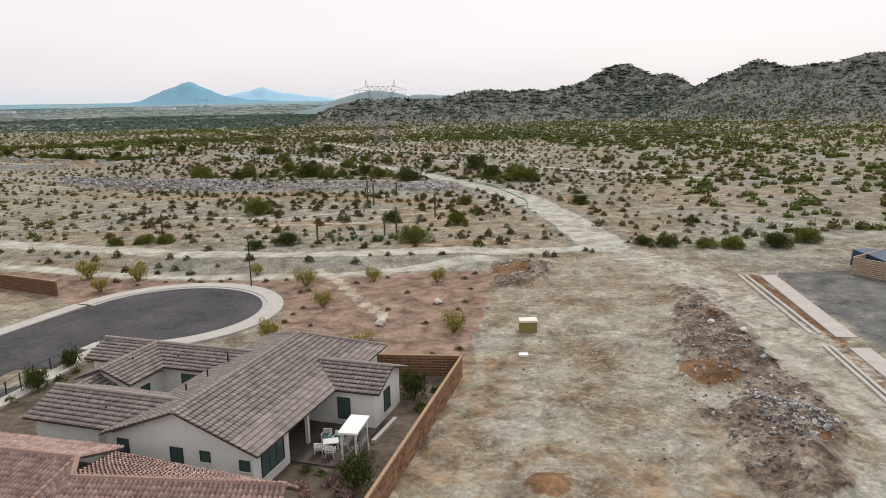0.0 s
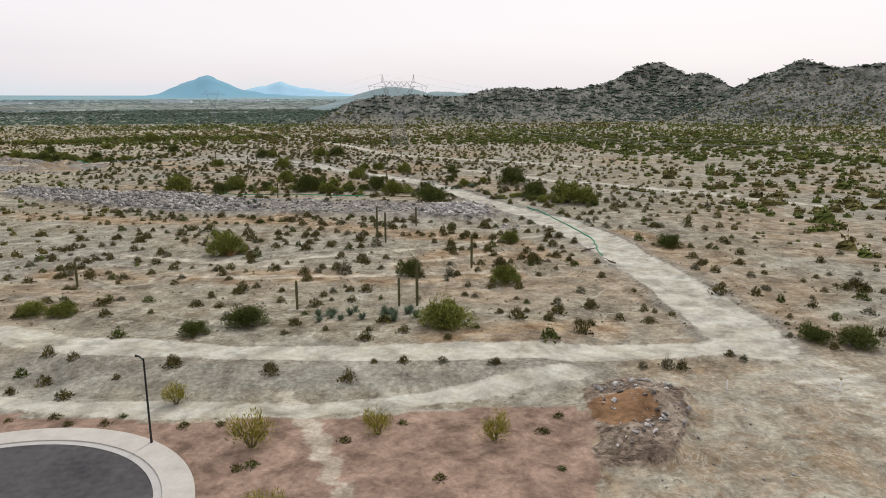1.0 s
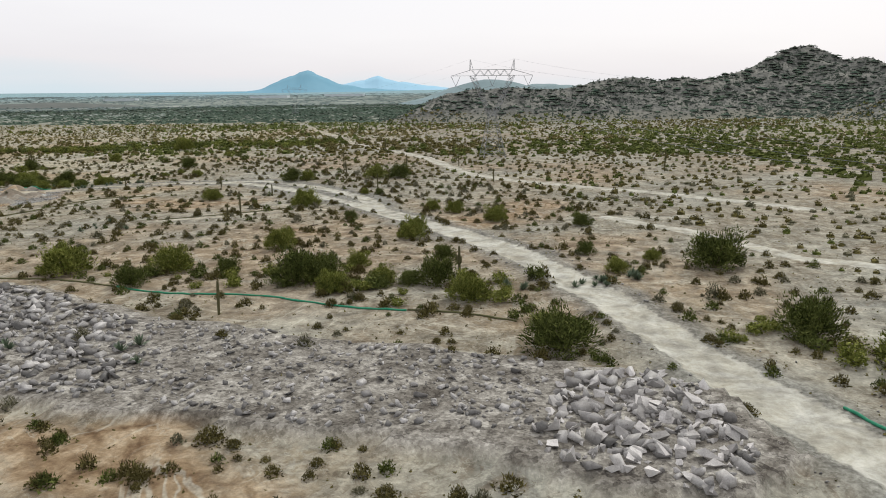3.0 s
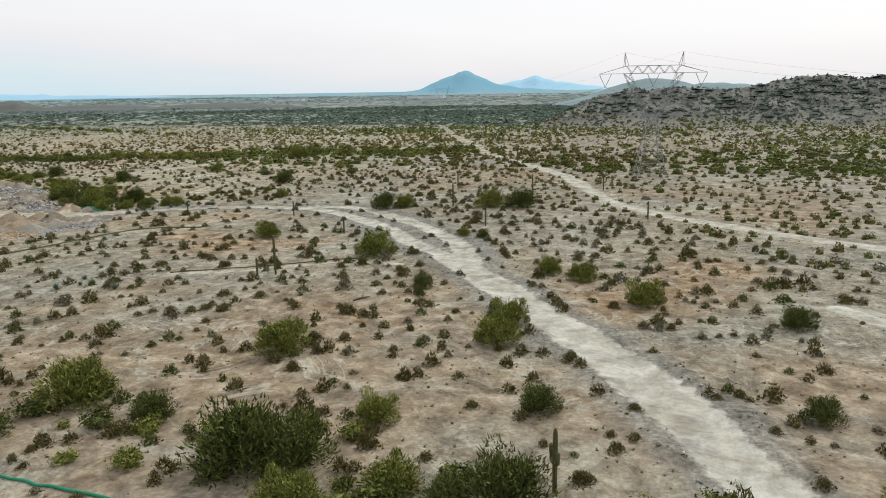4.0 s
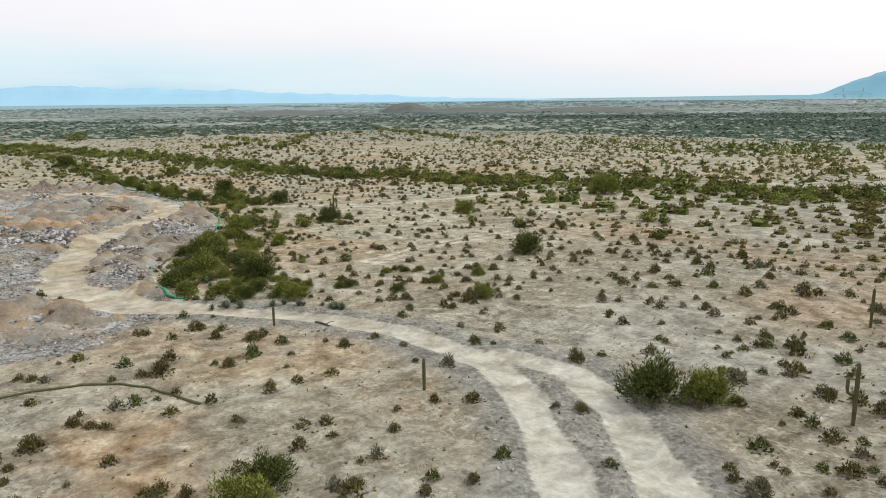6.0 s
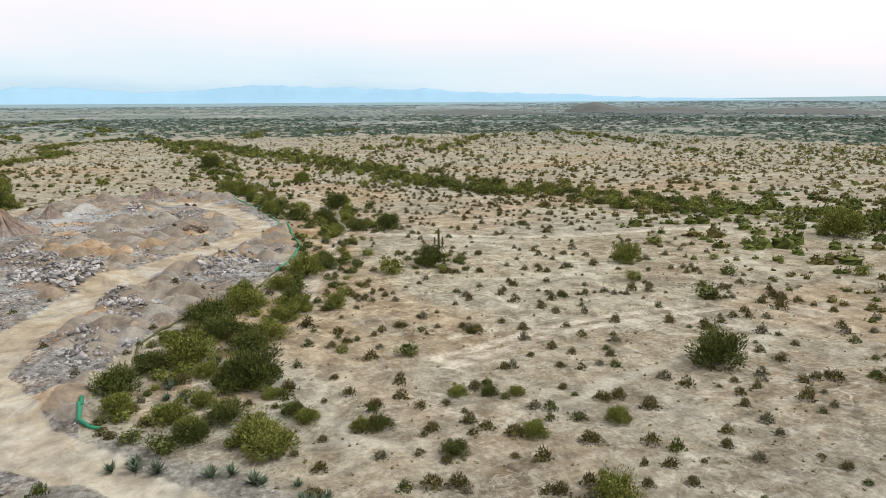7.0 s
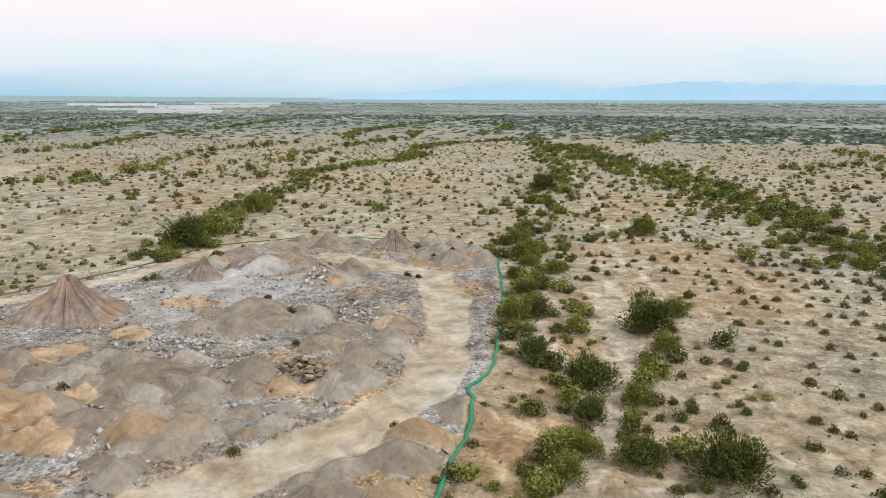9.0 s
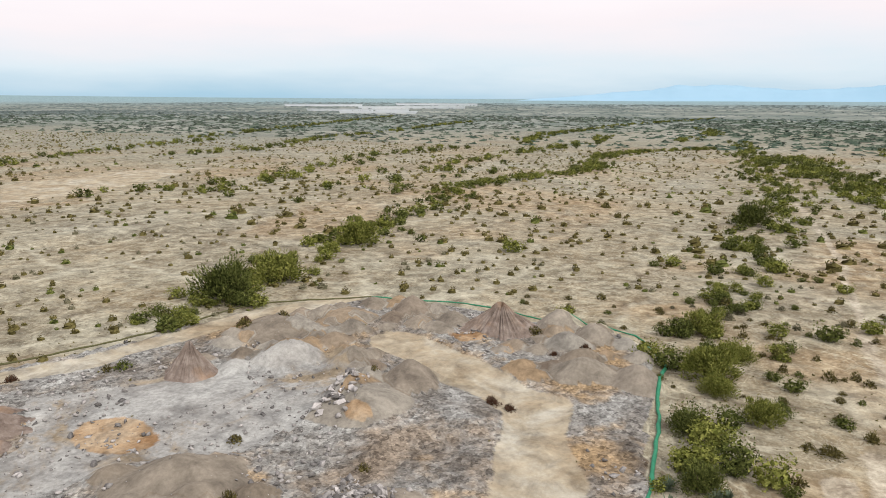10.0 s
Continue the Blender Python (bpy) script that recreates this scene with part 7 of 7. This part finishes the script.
wattle("erosion_roll", [(8.9, 150.6), (10.7, 146.5), (12.6, 138.5), (14.1, 130), (14.8, 124), (14.3, 117.6), (14.2, 114.2)], NETTING, 0.09, "green netting erosion roll along a dirt road")
wattle("erosion_roll", [(-50.2, 171.6), (-45, 170.3), (-36.8, 170.4), (-32.5, 169.7), (-31.7, 169.2), (-27.9, 167.9), (-24.3, 167.1), (-20.1, 166.9)], NETTING, 0.1, "green netting erosion roll across the desert")
wattle("erosion_roll", [(-95, 176), (-68.4, 174), (-58, 173.4), (-50.4, 171.7)], OLD_NETTING, 0.09, "weathered olive erosion roll across the desert")
wattle("erosion_roll", [(-20, 167.0), (-16, 166.8), (-10.6, 165)], OLD_NETTING, 0.09, "weathered olive erosion roll across the desert")
wattle("erosion_roll", [(-96, 206), (-93.7, 213.8), (-93, 218.9), (-92.3, 224.7), (-89.1, 229.5), (-82.6, 232.1)], OLD_NETTING, 0.1, "weathered olive erosion roll across the desert")
wattle("erosion_roll", [(-109.9, 241), (-111.5, 239.8), (-114.9, 239.8)], NETTING, 0.14, "bright green erosion roll at the spoil ground")
wattle("erosion_roll", [(-122.1, 243.3), (-126.6, 243.9), (-131.7, 247.5), (-135.8, 251.6), (-140.3, 255.7), (-147.3, 259.4)], OLD_NETTING, 0.1, "weathered olive erosion roll round the spoil ground")
wattle("erosion_roll", [(-147.3, 259.4), (-155, 263.2), (-163, 266.1), (-169.4, 266.7), (-174, 267.3), (-178.2, 266.9), (-180.2, 266.4), (-184.9, 267.8), (-196.7, 267.6), (-206.9, 267.2), (-215.4, 266.4), (-221.5, 265.6), (-225.4, 265.7)], NETTING, 0.14, "bright green erosion roll round the spoil ground")
wattle("erosion_roll", [(-225.4, 265.7), (-232.6, 261.5), (-233.5, 252.8), (-235.2, 245.6), (-233.6, 234)], NETTING, 0.08, "green erosion roll behind the spoil heaps")
wattle("erosion_roll", [(-233.6, 234), (-226, 224.6), (-217, 222.6), (-209, 219.6), (-203, 216.8), (-190, 210)], OLD_NETTING, 0.09, "weathered olive erosion roll round the spoil ground")
wattle("erosion_roll", [(-67, 208.2), (-58.6, 213.6), (-52.7, 218.6), (-49.6, 219.8)], OLD_NETTING, 0.07, "weathered olive erosion roll across the desert")


# ---- power line ----
def lattice_tower(name, x, y, turn, scale, label):
    root = thing(name, label, "pylon", (x, y, -0.3), turn)

    def bars(pname, pairs, r):
        bm = bmesh.new()
        for a, b in pairs:
            tube(bm, [Vector(a) * scale, Vector(b) * scale], r * scale, 4)
        part(pname, bm, STEEL, root)

    base, waist, wz = 3.0, 0.95, 11.2
    for sx in (-1, 1):
        for sy in (-1, 1):
            pairs = [((sx * base, sy * base, 0), (sx * waist, sy * waist, wz))]
            bars("leg", pairs, 0.075)
    lace = []
    for sx, sy, tx, ty in ((-1, -1, 1, -1), (1, -1, 1, 1), (1, 1, -1, 1), (-1, 1, -1, -1)):
        for k in range(6):
            z0, z1 = wz * (1 - (1 - k / 6) ** 0.9), wz * (1 - (1 - (k + 1) / 6) ** 0.9)
            h0, h1 = base + (waist - base) * z0 / wz, base + (waist - base) * z1 / wz
            lace += [((sx * h0, sy * h0, z0), (tx * h1, ty * h1, z1)), ((tx * h0, ty * h0, z0), (sx * h1, sy * h1, z1)), ((sx * h1, sy * h1, z1), (tx * h1, ty * h1, z1))]
    bars("lower_lacing", lace, 0.03)
    arms = []
    for s in (-1, 1):
        for sy in (-1, 1):
            arms += [((s * waist, sy * waist, wz), (s * 5.9, sy * 0.5, 21.4)), ((0, sy * waist, wz), (s * 4.6, sy * 0.5, 21.4))]
            for k in range(6):
                u, v = k / 6, (k + 1) / 6
                p = lambda q, w: (s * (waist + (5.9 - waist) * w) if q else s * 4.6 * w, sy * (waist + (0.5 - waist) * w), wz + 10.2 * w)
                arms += [(p(0, u), p(1, v)), (p(1, u), p(0, v))]
    bars("window_arm", arms, 0.042)
    bridge = []
    for sy in (-0.5, 0.5):
        bridge += [((-10.8, 0, 21.4), (10.8, 0, 21.4)), ((-5.4, sy, 22.9), (5.4, sy, 22.9)), ((-10.8, 0, 21.4), (-5.4, sy, 22.9)), ((10.8, 0, 21.4), (5.4, sy, 22.9)), ((-5.9, sy, 21.4), (5.9, sy, 21.4))]
        for k in range(10):
            a, b = -5.4 + 1.08 * k, -5.4 + 1.08 * (k + 1)
            bridge += [((a, sy, 21.4 if k % 2 else 22.9), (b, sy, 22.9 if k % 2 else 21.4))]
    bars("crossarm", bridge, 0.042)
    for s in (-1, 1):
        bars("earth_peak", [((s * 5.0, 0, 22.9), (s * 5.8, 0, 25.5)), ((s * 6.0, 0, 22.6), (s * 5.8, 0, 25.5)), ((s * 5.6, 0.4, 22.9), (s * 5.8, 0, 25.5))], 0.06)
    for px in (-9.6, 0.0, 9.6):
        bars("insulator", [((px - 1.2, 0, 21.3), (px, 0, 18.8)), ((px + 1.2, 0, 21.3), (px, 0, 18.8))], 0.07)
    return root


TOWER_A, TOWER_B, TOWER_C = (-25.2, 311.0), (-247.0, 756.0), (112.0, 100.0)
turn_a = math.radians(18)
lattice_tower("transmission_tower", *TOWER_A, turn_a, 1.065, "grey steel lattice transmission tower standing in the desert")
lattice_tower("transmission_tower", *TOWER_B, math.radians(20), 1.065, "distant grey steel lattice transmission tower on the plain")
lattice_tower("transmission_tower", *TOWER_C, math.radians(30), 1.065, "grey steel lattice transmission tower standing in the desert")
CABLE = plain("dull_cable", (0.16, 0.16, 0.165), (0.24, 0.24, 0.25), 2, 0.5, 0.0, 0.4)


def cable(p, q, sag, r):
    bm = bmesh.new()
    p, q = Vector(p), Vector(q)
    tube(bm, [p.lerp(q, k / 40) - Vector((0, 0, sag * (1 - (2 * k / 40 - 1) ** 2))) for k in range(41)], r, 4)
    tagged(part("power_cable", bm, CABLE), "sagging overhead power cable", "cable", "cables of the power line")


for off, za, sag in ((-10.2, 19.7, 11.9), (0.0, 19.7, 12.2), (10.2, 19.7, 11.6), (-6.2, 26.9, 9.5), (6.2, 26.9, 9.5)):
    ends = []
    for (tx, ty), tn in ((TOWER_A, turn_a), (TOWER_B, math.radians(20)), (TOWER_C, math.radians(30))):
        ends.append((tx + off * math.cos(tn), ty + off * math.sin(tn), za))
    r = 0.03 if za < 20 else 0.01
    cable(ends[0], ends[2], sag, r)
    cable(ends[0], ends[1], 9.0, r)

# ---- young trees and tufts on the gravel, planting in the yard ----
YOUNG = foliage("young_palo_verde_leaf", (0.12, 0.11, 0.02), (0.26, 0.235, 0.05), (0.40, 0.35, 0.10))
young = desert_tree(31, YOUNG, 1300, 0.05, 0.7)
tagged(young, "young yellow-green palo verde tree on red gravel", "tree", "young trees on the gravel")
spots = [(-33.8, 68.0, 0.9), (-31.8, 72.2, 1.2), (-13.5, 67.9, 1.1), (-7.0, 69.7, 0.9), (-0.6, 69.2, 0.9), (-10.8, 61.0, 0.9), (-13.5, 52.5, 1.0), (-6.2, 48.1, 1.1), (0.7, 53.2, 1.0), (-19.7, 73.5, 0.8), (-37.5, 73.5, 1.3)]
for i, (x, y, r) in enumerate(spots):
    m = Matrix.Translation((x, y, spot(x, y))) @ Matrix.Rotation(i * 1.9, 4, "Z") 
    if i:
        copy_thing(young, m @ Matrix.Diagonal((r / spots[0][2], r / spots[0][2], r / spots[0][2], 1)))
    else:
        young.matrix_basis = m @ Matrix.Diagonal((1.35 * r, 1.35 * r, r * 1.7, 1))
street = desert_tree(33, MESQUITE, 1400, 0.06)
tagged(street, "small green tree beside the street", "tree", "trees beside the house")
for i, (x, y, r) in enumerate(((-26.4, 43.3, 1.0), (-26.2, 47.3, 0.9), (-4.3, 30.6, 1.15), (-2.0, 41.0, 1.1))):
    m = Matrix.Translation((x, y, 0.0)) @ Matrix.Rotation(i * 1.9, 4, "Z") @ Matrix.Diagonal((r, r, r * (1.0 if i else 1.5), 1))
    if i:
        copy_thing(street, m)
    else:
        street.matrix_basis = m
TUFT = [mesh_of("desert_tuft", *shrub_shape(np.random.RandomState(90 + s), 90, 0.14), mat) for s, mat in ((0, SCRUB), (1, SCRUB), (2, MESQUITE))]
PINK = foliage("pink_bloom", (0.20, 0.10, 0.09), (0.38, 0.24, 0.21), (0.55, 0.42, 0.38))
BLOOM = mesh_of("flowering_shrub", *shrub_shape(np.random.RandomState(99), 160, 0.13), PINK)
for i, (x, y) in enumerate([(-28.5, 71.1), (-24.8, 70.6), (-22.1, 71.7), (-18.1, 70.4), (-13.6, 65.7), (-12.9, 58.6), (-13.2, 56.5), (-12.4, 60.4), (-13.0, 66.0), (-22.7, 70.7), (-4.9, 59.5), (-8.5, 49.6), (-1.6, 55.5), (1.2, 59.1), (1.9, 61.4), (-0.9, 48.1), (1.0, 49.1),
                            (0.8, 47.1), (-10.9, 55.5), (-8.7, 68.8), (-5.7, 71.0), (2.1, 70.1), (3.3, 72.0), (-31.0, 70.0), (-26.0, 71.5), (-16.0, 70.5), (2.6, 66.0), (-3.5, 65.0)]):
    ob = new("desert_tuft", TUFT[i % 3])
    s = 0.3 + 0.16 * ((i * 0.618) % 1)
    ob.matrix_basis = Matrix.Translation((x, y, spot(x, y) - 0.02)) @ Matrix.Rotation(i * 1.3, 4, "Z") @ Matrix.Diagonal((s, s, s * 0.7, 1))
    tagged(ob, "small dark desert tuft on red gravel", "bush", "tufts on the gravel")
for i, (x, y, s) in enumerate(((-5.6, 30.9, 0.4), (-5.1, 30.3, 0.4), (-4.7, 29.6, 0.4), (-6.9, 30.6, 0.35), (-6.5, 30.0, 0.35))):
    ob = new("flowering_shrub", BLOOM)
    ob.matrix_basis = Matrix.Translation((x, y, 0.0)) @ Matrix.Rotation(i * 1.3, 4, "Z") @ Matrix.Diagonal((s, s, s, 1))
    tagged(ob, "pale pink flowering shrub in a yard bed", "bush", "flowering shrubs in the yard")
for i, (x, y, s) in enumerate(((-1.5, 39.0, 0.5), (-0.6, 41.6, 0.45), (-2.2, 42.8, 0.5), (-7.0, 32.2, 0.35), (-6.2, 31.8, 0.3), (-26.9, 41.3, 0.5), (-25.6, 44.8, 0.5), (-25.3, 46.2, 0.4), (-25.2, 48.4, 0.45), (-24.6, 42.6, 0.4))):
    ob = new("desert_tuft", TUFT[2])
    ob.matrix_basis = Matrix.Translation((x, y, -0.02)) @ Matrix.Rotation(i * 1.3, 4, "Z") @ Matrix.Diagonal((s, s, s * 0.9, 1))
    tagged(ob, "green shrub in a gravel bed by the house", "bush", "shrubs by the house")

# a dark steel railing between the street and the house
def railing(pts):
    root = thing("steel_railing", "low black steel railing beside a concrete pavement", "railing")
    for (ax, ay), (bx_, by_) in zip(pts[:-1], pts[1:]):
        n = max(1, round(math.hypot(bx_ - ax, by_ - ay) / 1.5))
        for k in range(n):
            x, y = ax + (bx_ - ax) * k / n, ay + (by_ - ay) * k / n
            bm = bmesh.new()
            box(bm, x - 0.03, y - 0.03, -0.05, x + 0.03, y + 0.03, 0.95)
            part("post", bm, BLACK, root)
        for z in (0.3, 0.88):
            bm = bmesh.new()
            tube(bm, [(ax, ay, z), (bx_, by_, z)], 0.02, 5)
            part("rail", bm, BLACK, root)


railing([(-28.6, 36.5), (-27.9, 41.0), (-27.6, 45.2), (-26.5, 49.4)])

# far sheds on the plain
SHED = plain("white_shed_roof", (0.55, 0.60, 0.63), (0.70, 0.74, 0.77), 0.02, 0.8, 0.0)
for x, y, w, d, h, turn in ((-1250, -330, 14, 130, 3, 0.56), (-1420, -470, 16, 200, 3, 0.56), (-1760, -520, 20, 260, 4, 0.6), (-1950, -900, 30, 220, 5, 0.65), (-2300, -700, 30, 260, 5, 0.5),
                            (-1880, 1090, 30, 170, 5, -0.45), (-1760, 1190, 30, 120, 4, -0.5), (-900, 2300, 120, 30, 6, 0.1), (-700, 2450, 130, 30, 6, 0.0), (-1250, 2050, 90, 30, 5, 0.2)):
    z = spot(x, y)
    bm = bmesh.new()
    box(bm, -w / 2, -d / 2, -2, w / 2, d / 2, h)
    root = thing("farm_shed", "long low white shed far out on the plain", "shed", (x, y, z), turn, "sheds on the far plain")
    part("wall", bm, SHED, root)
    bm = bmesh.new()
    vs = box(bm, -w / 2 - 1, -d / 2 - 1, h, w / 2 + 1, d / 2 + 1, h + 1.2)
    part("roof", bm, SHED, root)

# blue-green agave clumps in the damp hollows
AGAVE = plain("agave_leaf", (0.075, 0.105, 0.065), (0.17, 0.21, 0.145), 3, 0.9, 0.1)


def agave_mesh(seed):
    r = random.Random(seed)
    bm = bmesh.new()
    for k in range(34):
        a, up = r.uniform(0, 6.28), r.uniform(0.25, 1.3)
        d = Vector((math.cos(a) * math.cos(up), math.sin(a) * math.cos(up), math.sin(up)))
        side = d.cross(Vector((0, 0, 1))).normalized() * 0.09
        mid, tip = d * 0.5, d * r.uniform(0.8, 1.1)
        v = [bm.verts.new(p) for p in (-side * 0.6, side * 0.6, mid + side, tip, mid - side)]
        bm.faces.new(v)
    me = bpy.data.meshes.new("agave")
    bm.to_mesh(me)
    bm.free()
    me.materials.append(AGAVE)
    return me


AGAVE_BEDS = [(-115.2, 245.3, 2, 0.4), (-100.4, 246.7, 2, 0.4), (-99.2, 248.4, 2, 0.4), (-97.1, 249.7, 4, 0.7), (-96.0, 250.9, 3, 0.5), (-118.8, 249.7, 4, 0.8), (-4.2, 176.2, 4, 0.8), (-2.5, 177.8, 5, 0.8), (-0.4, 179.6, 5, 0.8), (-11.5, 174.5, 4, 0.8), (-206, 268.8, 8, 1.2), (-161.5, 270.6, 4, 0.9), (-72, 204, 6, 2.5), (-8, 91, 11, 1.5), (-12, 90, 9, 1.2), (-4.5, 89, 6, 1.0), (-45, 152, 3, 2.0), (-38, 154, 3, 1.5), (-113, 246, 5, 1.2), (-103, 243, 4, 1.0)]
AGAVES = [agave_mesh(s) for s in range(3)]
ar = random.Random(12)
spots = []
for cx, cy, n, w in AGAVE_BEDS:
    spots += [(cx + ar.gauss(0, w), cy + ar.gauss(0, w), ar.uniform(0.5, 0.9)) for _ in range(n)]
for i, (x, y, r) in enumerate(spots):
    ob = new("agave", AGAVES[i % 3])
    ob.matrix_basis = Matrix.Translation((x, y, spot(x, y) - 0.02)) @ Matrix.Rotation(i * 1.7, 4, "Z") @ Matrix.Diagonal((r, r, r, 1))
    tagged(ob, "blue-green agave rosette on sandy ground", "agave", "agaves in the hollow")

# a dead reddish ocotillo, fallen wood, marker stakes
RUST_WOOD = plain("rusty_dead_wood", (0.20, 0.085, 0.04), (0.36, 0.17, 0.085), 4, 0.9, 0.2)
DEAD = plain("grey_dead_wood", (0.06, 0.05, 0.04), (0.13, 0.11, 0.09), 4, 0.9, 0.3)
dr = random.Random(31)
bm = bmesh.new()
for k in range(16):
    a, up = dr.uniform(0, 6.28), dr.uniform(0.5, 1.3)
    d = Vector((math.cos(a) * math.cos(up), math.sin(a) * math.cos(up), math.sin(up)))
    q = dr.uniform(0.8, 1.5)
    tube(bm, [(0, 0, -0.05), d * 0.5 * q, d * q + Vector((0, 0, 0.12))], [0.05, 0.04, 0.015], 5)
ob = part("dead_bush", bm, RUST_WOOD, None, "dead rust-red bush with bare stiff stems")
ob.matrix_basis = Matrix.Translation((-29.3, 114.6, spot(-29.3, 114.6)))
tagged(ob, "", "bush")
SCORCHED = plain("dark_dead_twigs", (0.05, 0.028, 0.018), (0.12, 0.07, 0.045), 4, 0.9, 0.2)
ball = mesh_of("dead_bush", *shrub_shape(np.random.RandomState(123), 260, 0.11), SCORCHED)
for x, y, q in ((-212.7, 255.5, 0.62), (-212.4, 256.9, 0.5), (-220.4, 227.8, 0.7), (-201.7, 221.2, 0.55), (-200.6, 220.8, 0.5), (-223.8, 256.9, 0.4), (-224.1, 259.4, 0.4)):
    ob = new("dead_bush", ball)
    ob.matrix_basis = Matrix.Translation((x, y, spot(x, y) - 0.03)) @ Matrix.Rotation(x, 4, "Z") @ Matrix.Diagonal((q, q, 0.85 * q, 1))
    tagged(ob, "dark rust-brown dead bush on spoil ground", "bush", "dead bushes on the spoil ground")
for x, y, q, turn in ((13.1, 117.3, 1.3, 0.7), (14.5, 111.4, 0.8, 2.0), (-41.5, 205.0, 0.9, 1.1), (-92.0, 247.0, 1.1, 0.2)):
    bm = bmesh.new()
    tube(bm, [(-q, 0, 0.09), (-0.3 * q, 0.1, 0.12), (0.4 * q, 0.02, 0.11), (q, -0.12, 0.16)], [0.10, 0.09, 0.07, 0.03], 7)
    tube(bm, [(0.2 * q, 0.04, 0.12), (0.5 * q, 0.35, 0.35), (0.8 * q, 0.5, 0.4)], [0.05, 0.035, 0.012], 5)
    tube(bm, [(-0.3 * q, 0.08, 0.12), (-0.2 * q, -0.3, 0.3)], [0.04, 0.012], 5)
    ob = part("dead_log", bm, DEAD, None, "dark fallen dead branch on sandy ground")
    ob.matrix_basis = Matrix.Translation((x, y, spot(x, y) - 0.02)) @ Matrix.Rotation(turn, 4, "Z")
    tagged(ob, "", "log")
for x, y in ((14.4, 76.0), (21.3, 75.7), (32.8, 68.0)):
    root = thing("marker_post", "short white marker post at the edge of the lot", "post", (x, y, spot(x, y)), 0.3 * x, "marker posts")
    bm = bmesh.new()
    box(bm, -0.04, -0.04, -0.1, 0.04, 0.04, 0.7)
    part("stake", bm, WHITE, root)
    bm = bmesh.new()
    box(bm, -0.05, -0.05, 0.70, 0.05, 0.05, 0.80)
    bmesh.ops.bevel(bm, geom=bm.edges[:], offset=0.012, segments=1)
    part("cap", bm, OLIVE, root, "olive cap")
# weeds that took hold on the spoil heaps
wr = np.random.RandomState(5)
for i, (x, y, s) in enumerate(((-174.5, 238.5, 0.55), (-201.1, 252.0, 0.45), (-207.1, 226.7, 0.75), (-206.2, 226.0, 0.6), (-172.0, 262.8, 0.35), (-141.0, 233.0, 0.45), (-219.0, 229.0, 0.8), (-222.0, 231.0, 0.6), (-183.0, 236.0, 0.4), (-128.0, 236.5, 0.5), (-213.0, 246.0, 0.35), (-150.0, 250.0, 0.4), (-118.0, 231.0, 0.45))):
    ob = new("weed_bush", TUFT[i % 3])
    ob.matrix_basis = Matrix.Translation((x, y, spot(x, y) - 0.02)) @ Matrix.Rotation(i * 1.3, 4, "Z") @ Matrix.Diagonal((s, s, s * 0.9, 1))
    tagged(ob, "small green weed bush rooted in spoil", "bush", "weeds on the spoil heaps")
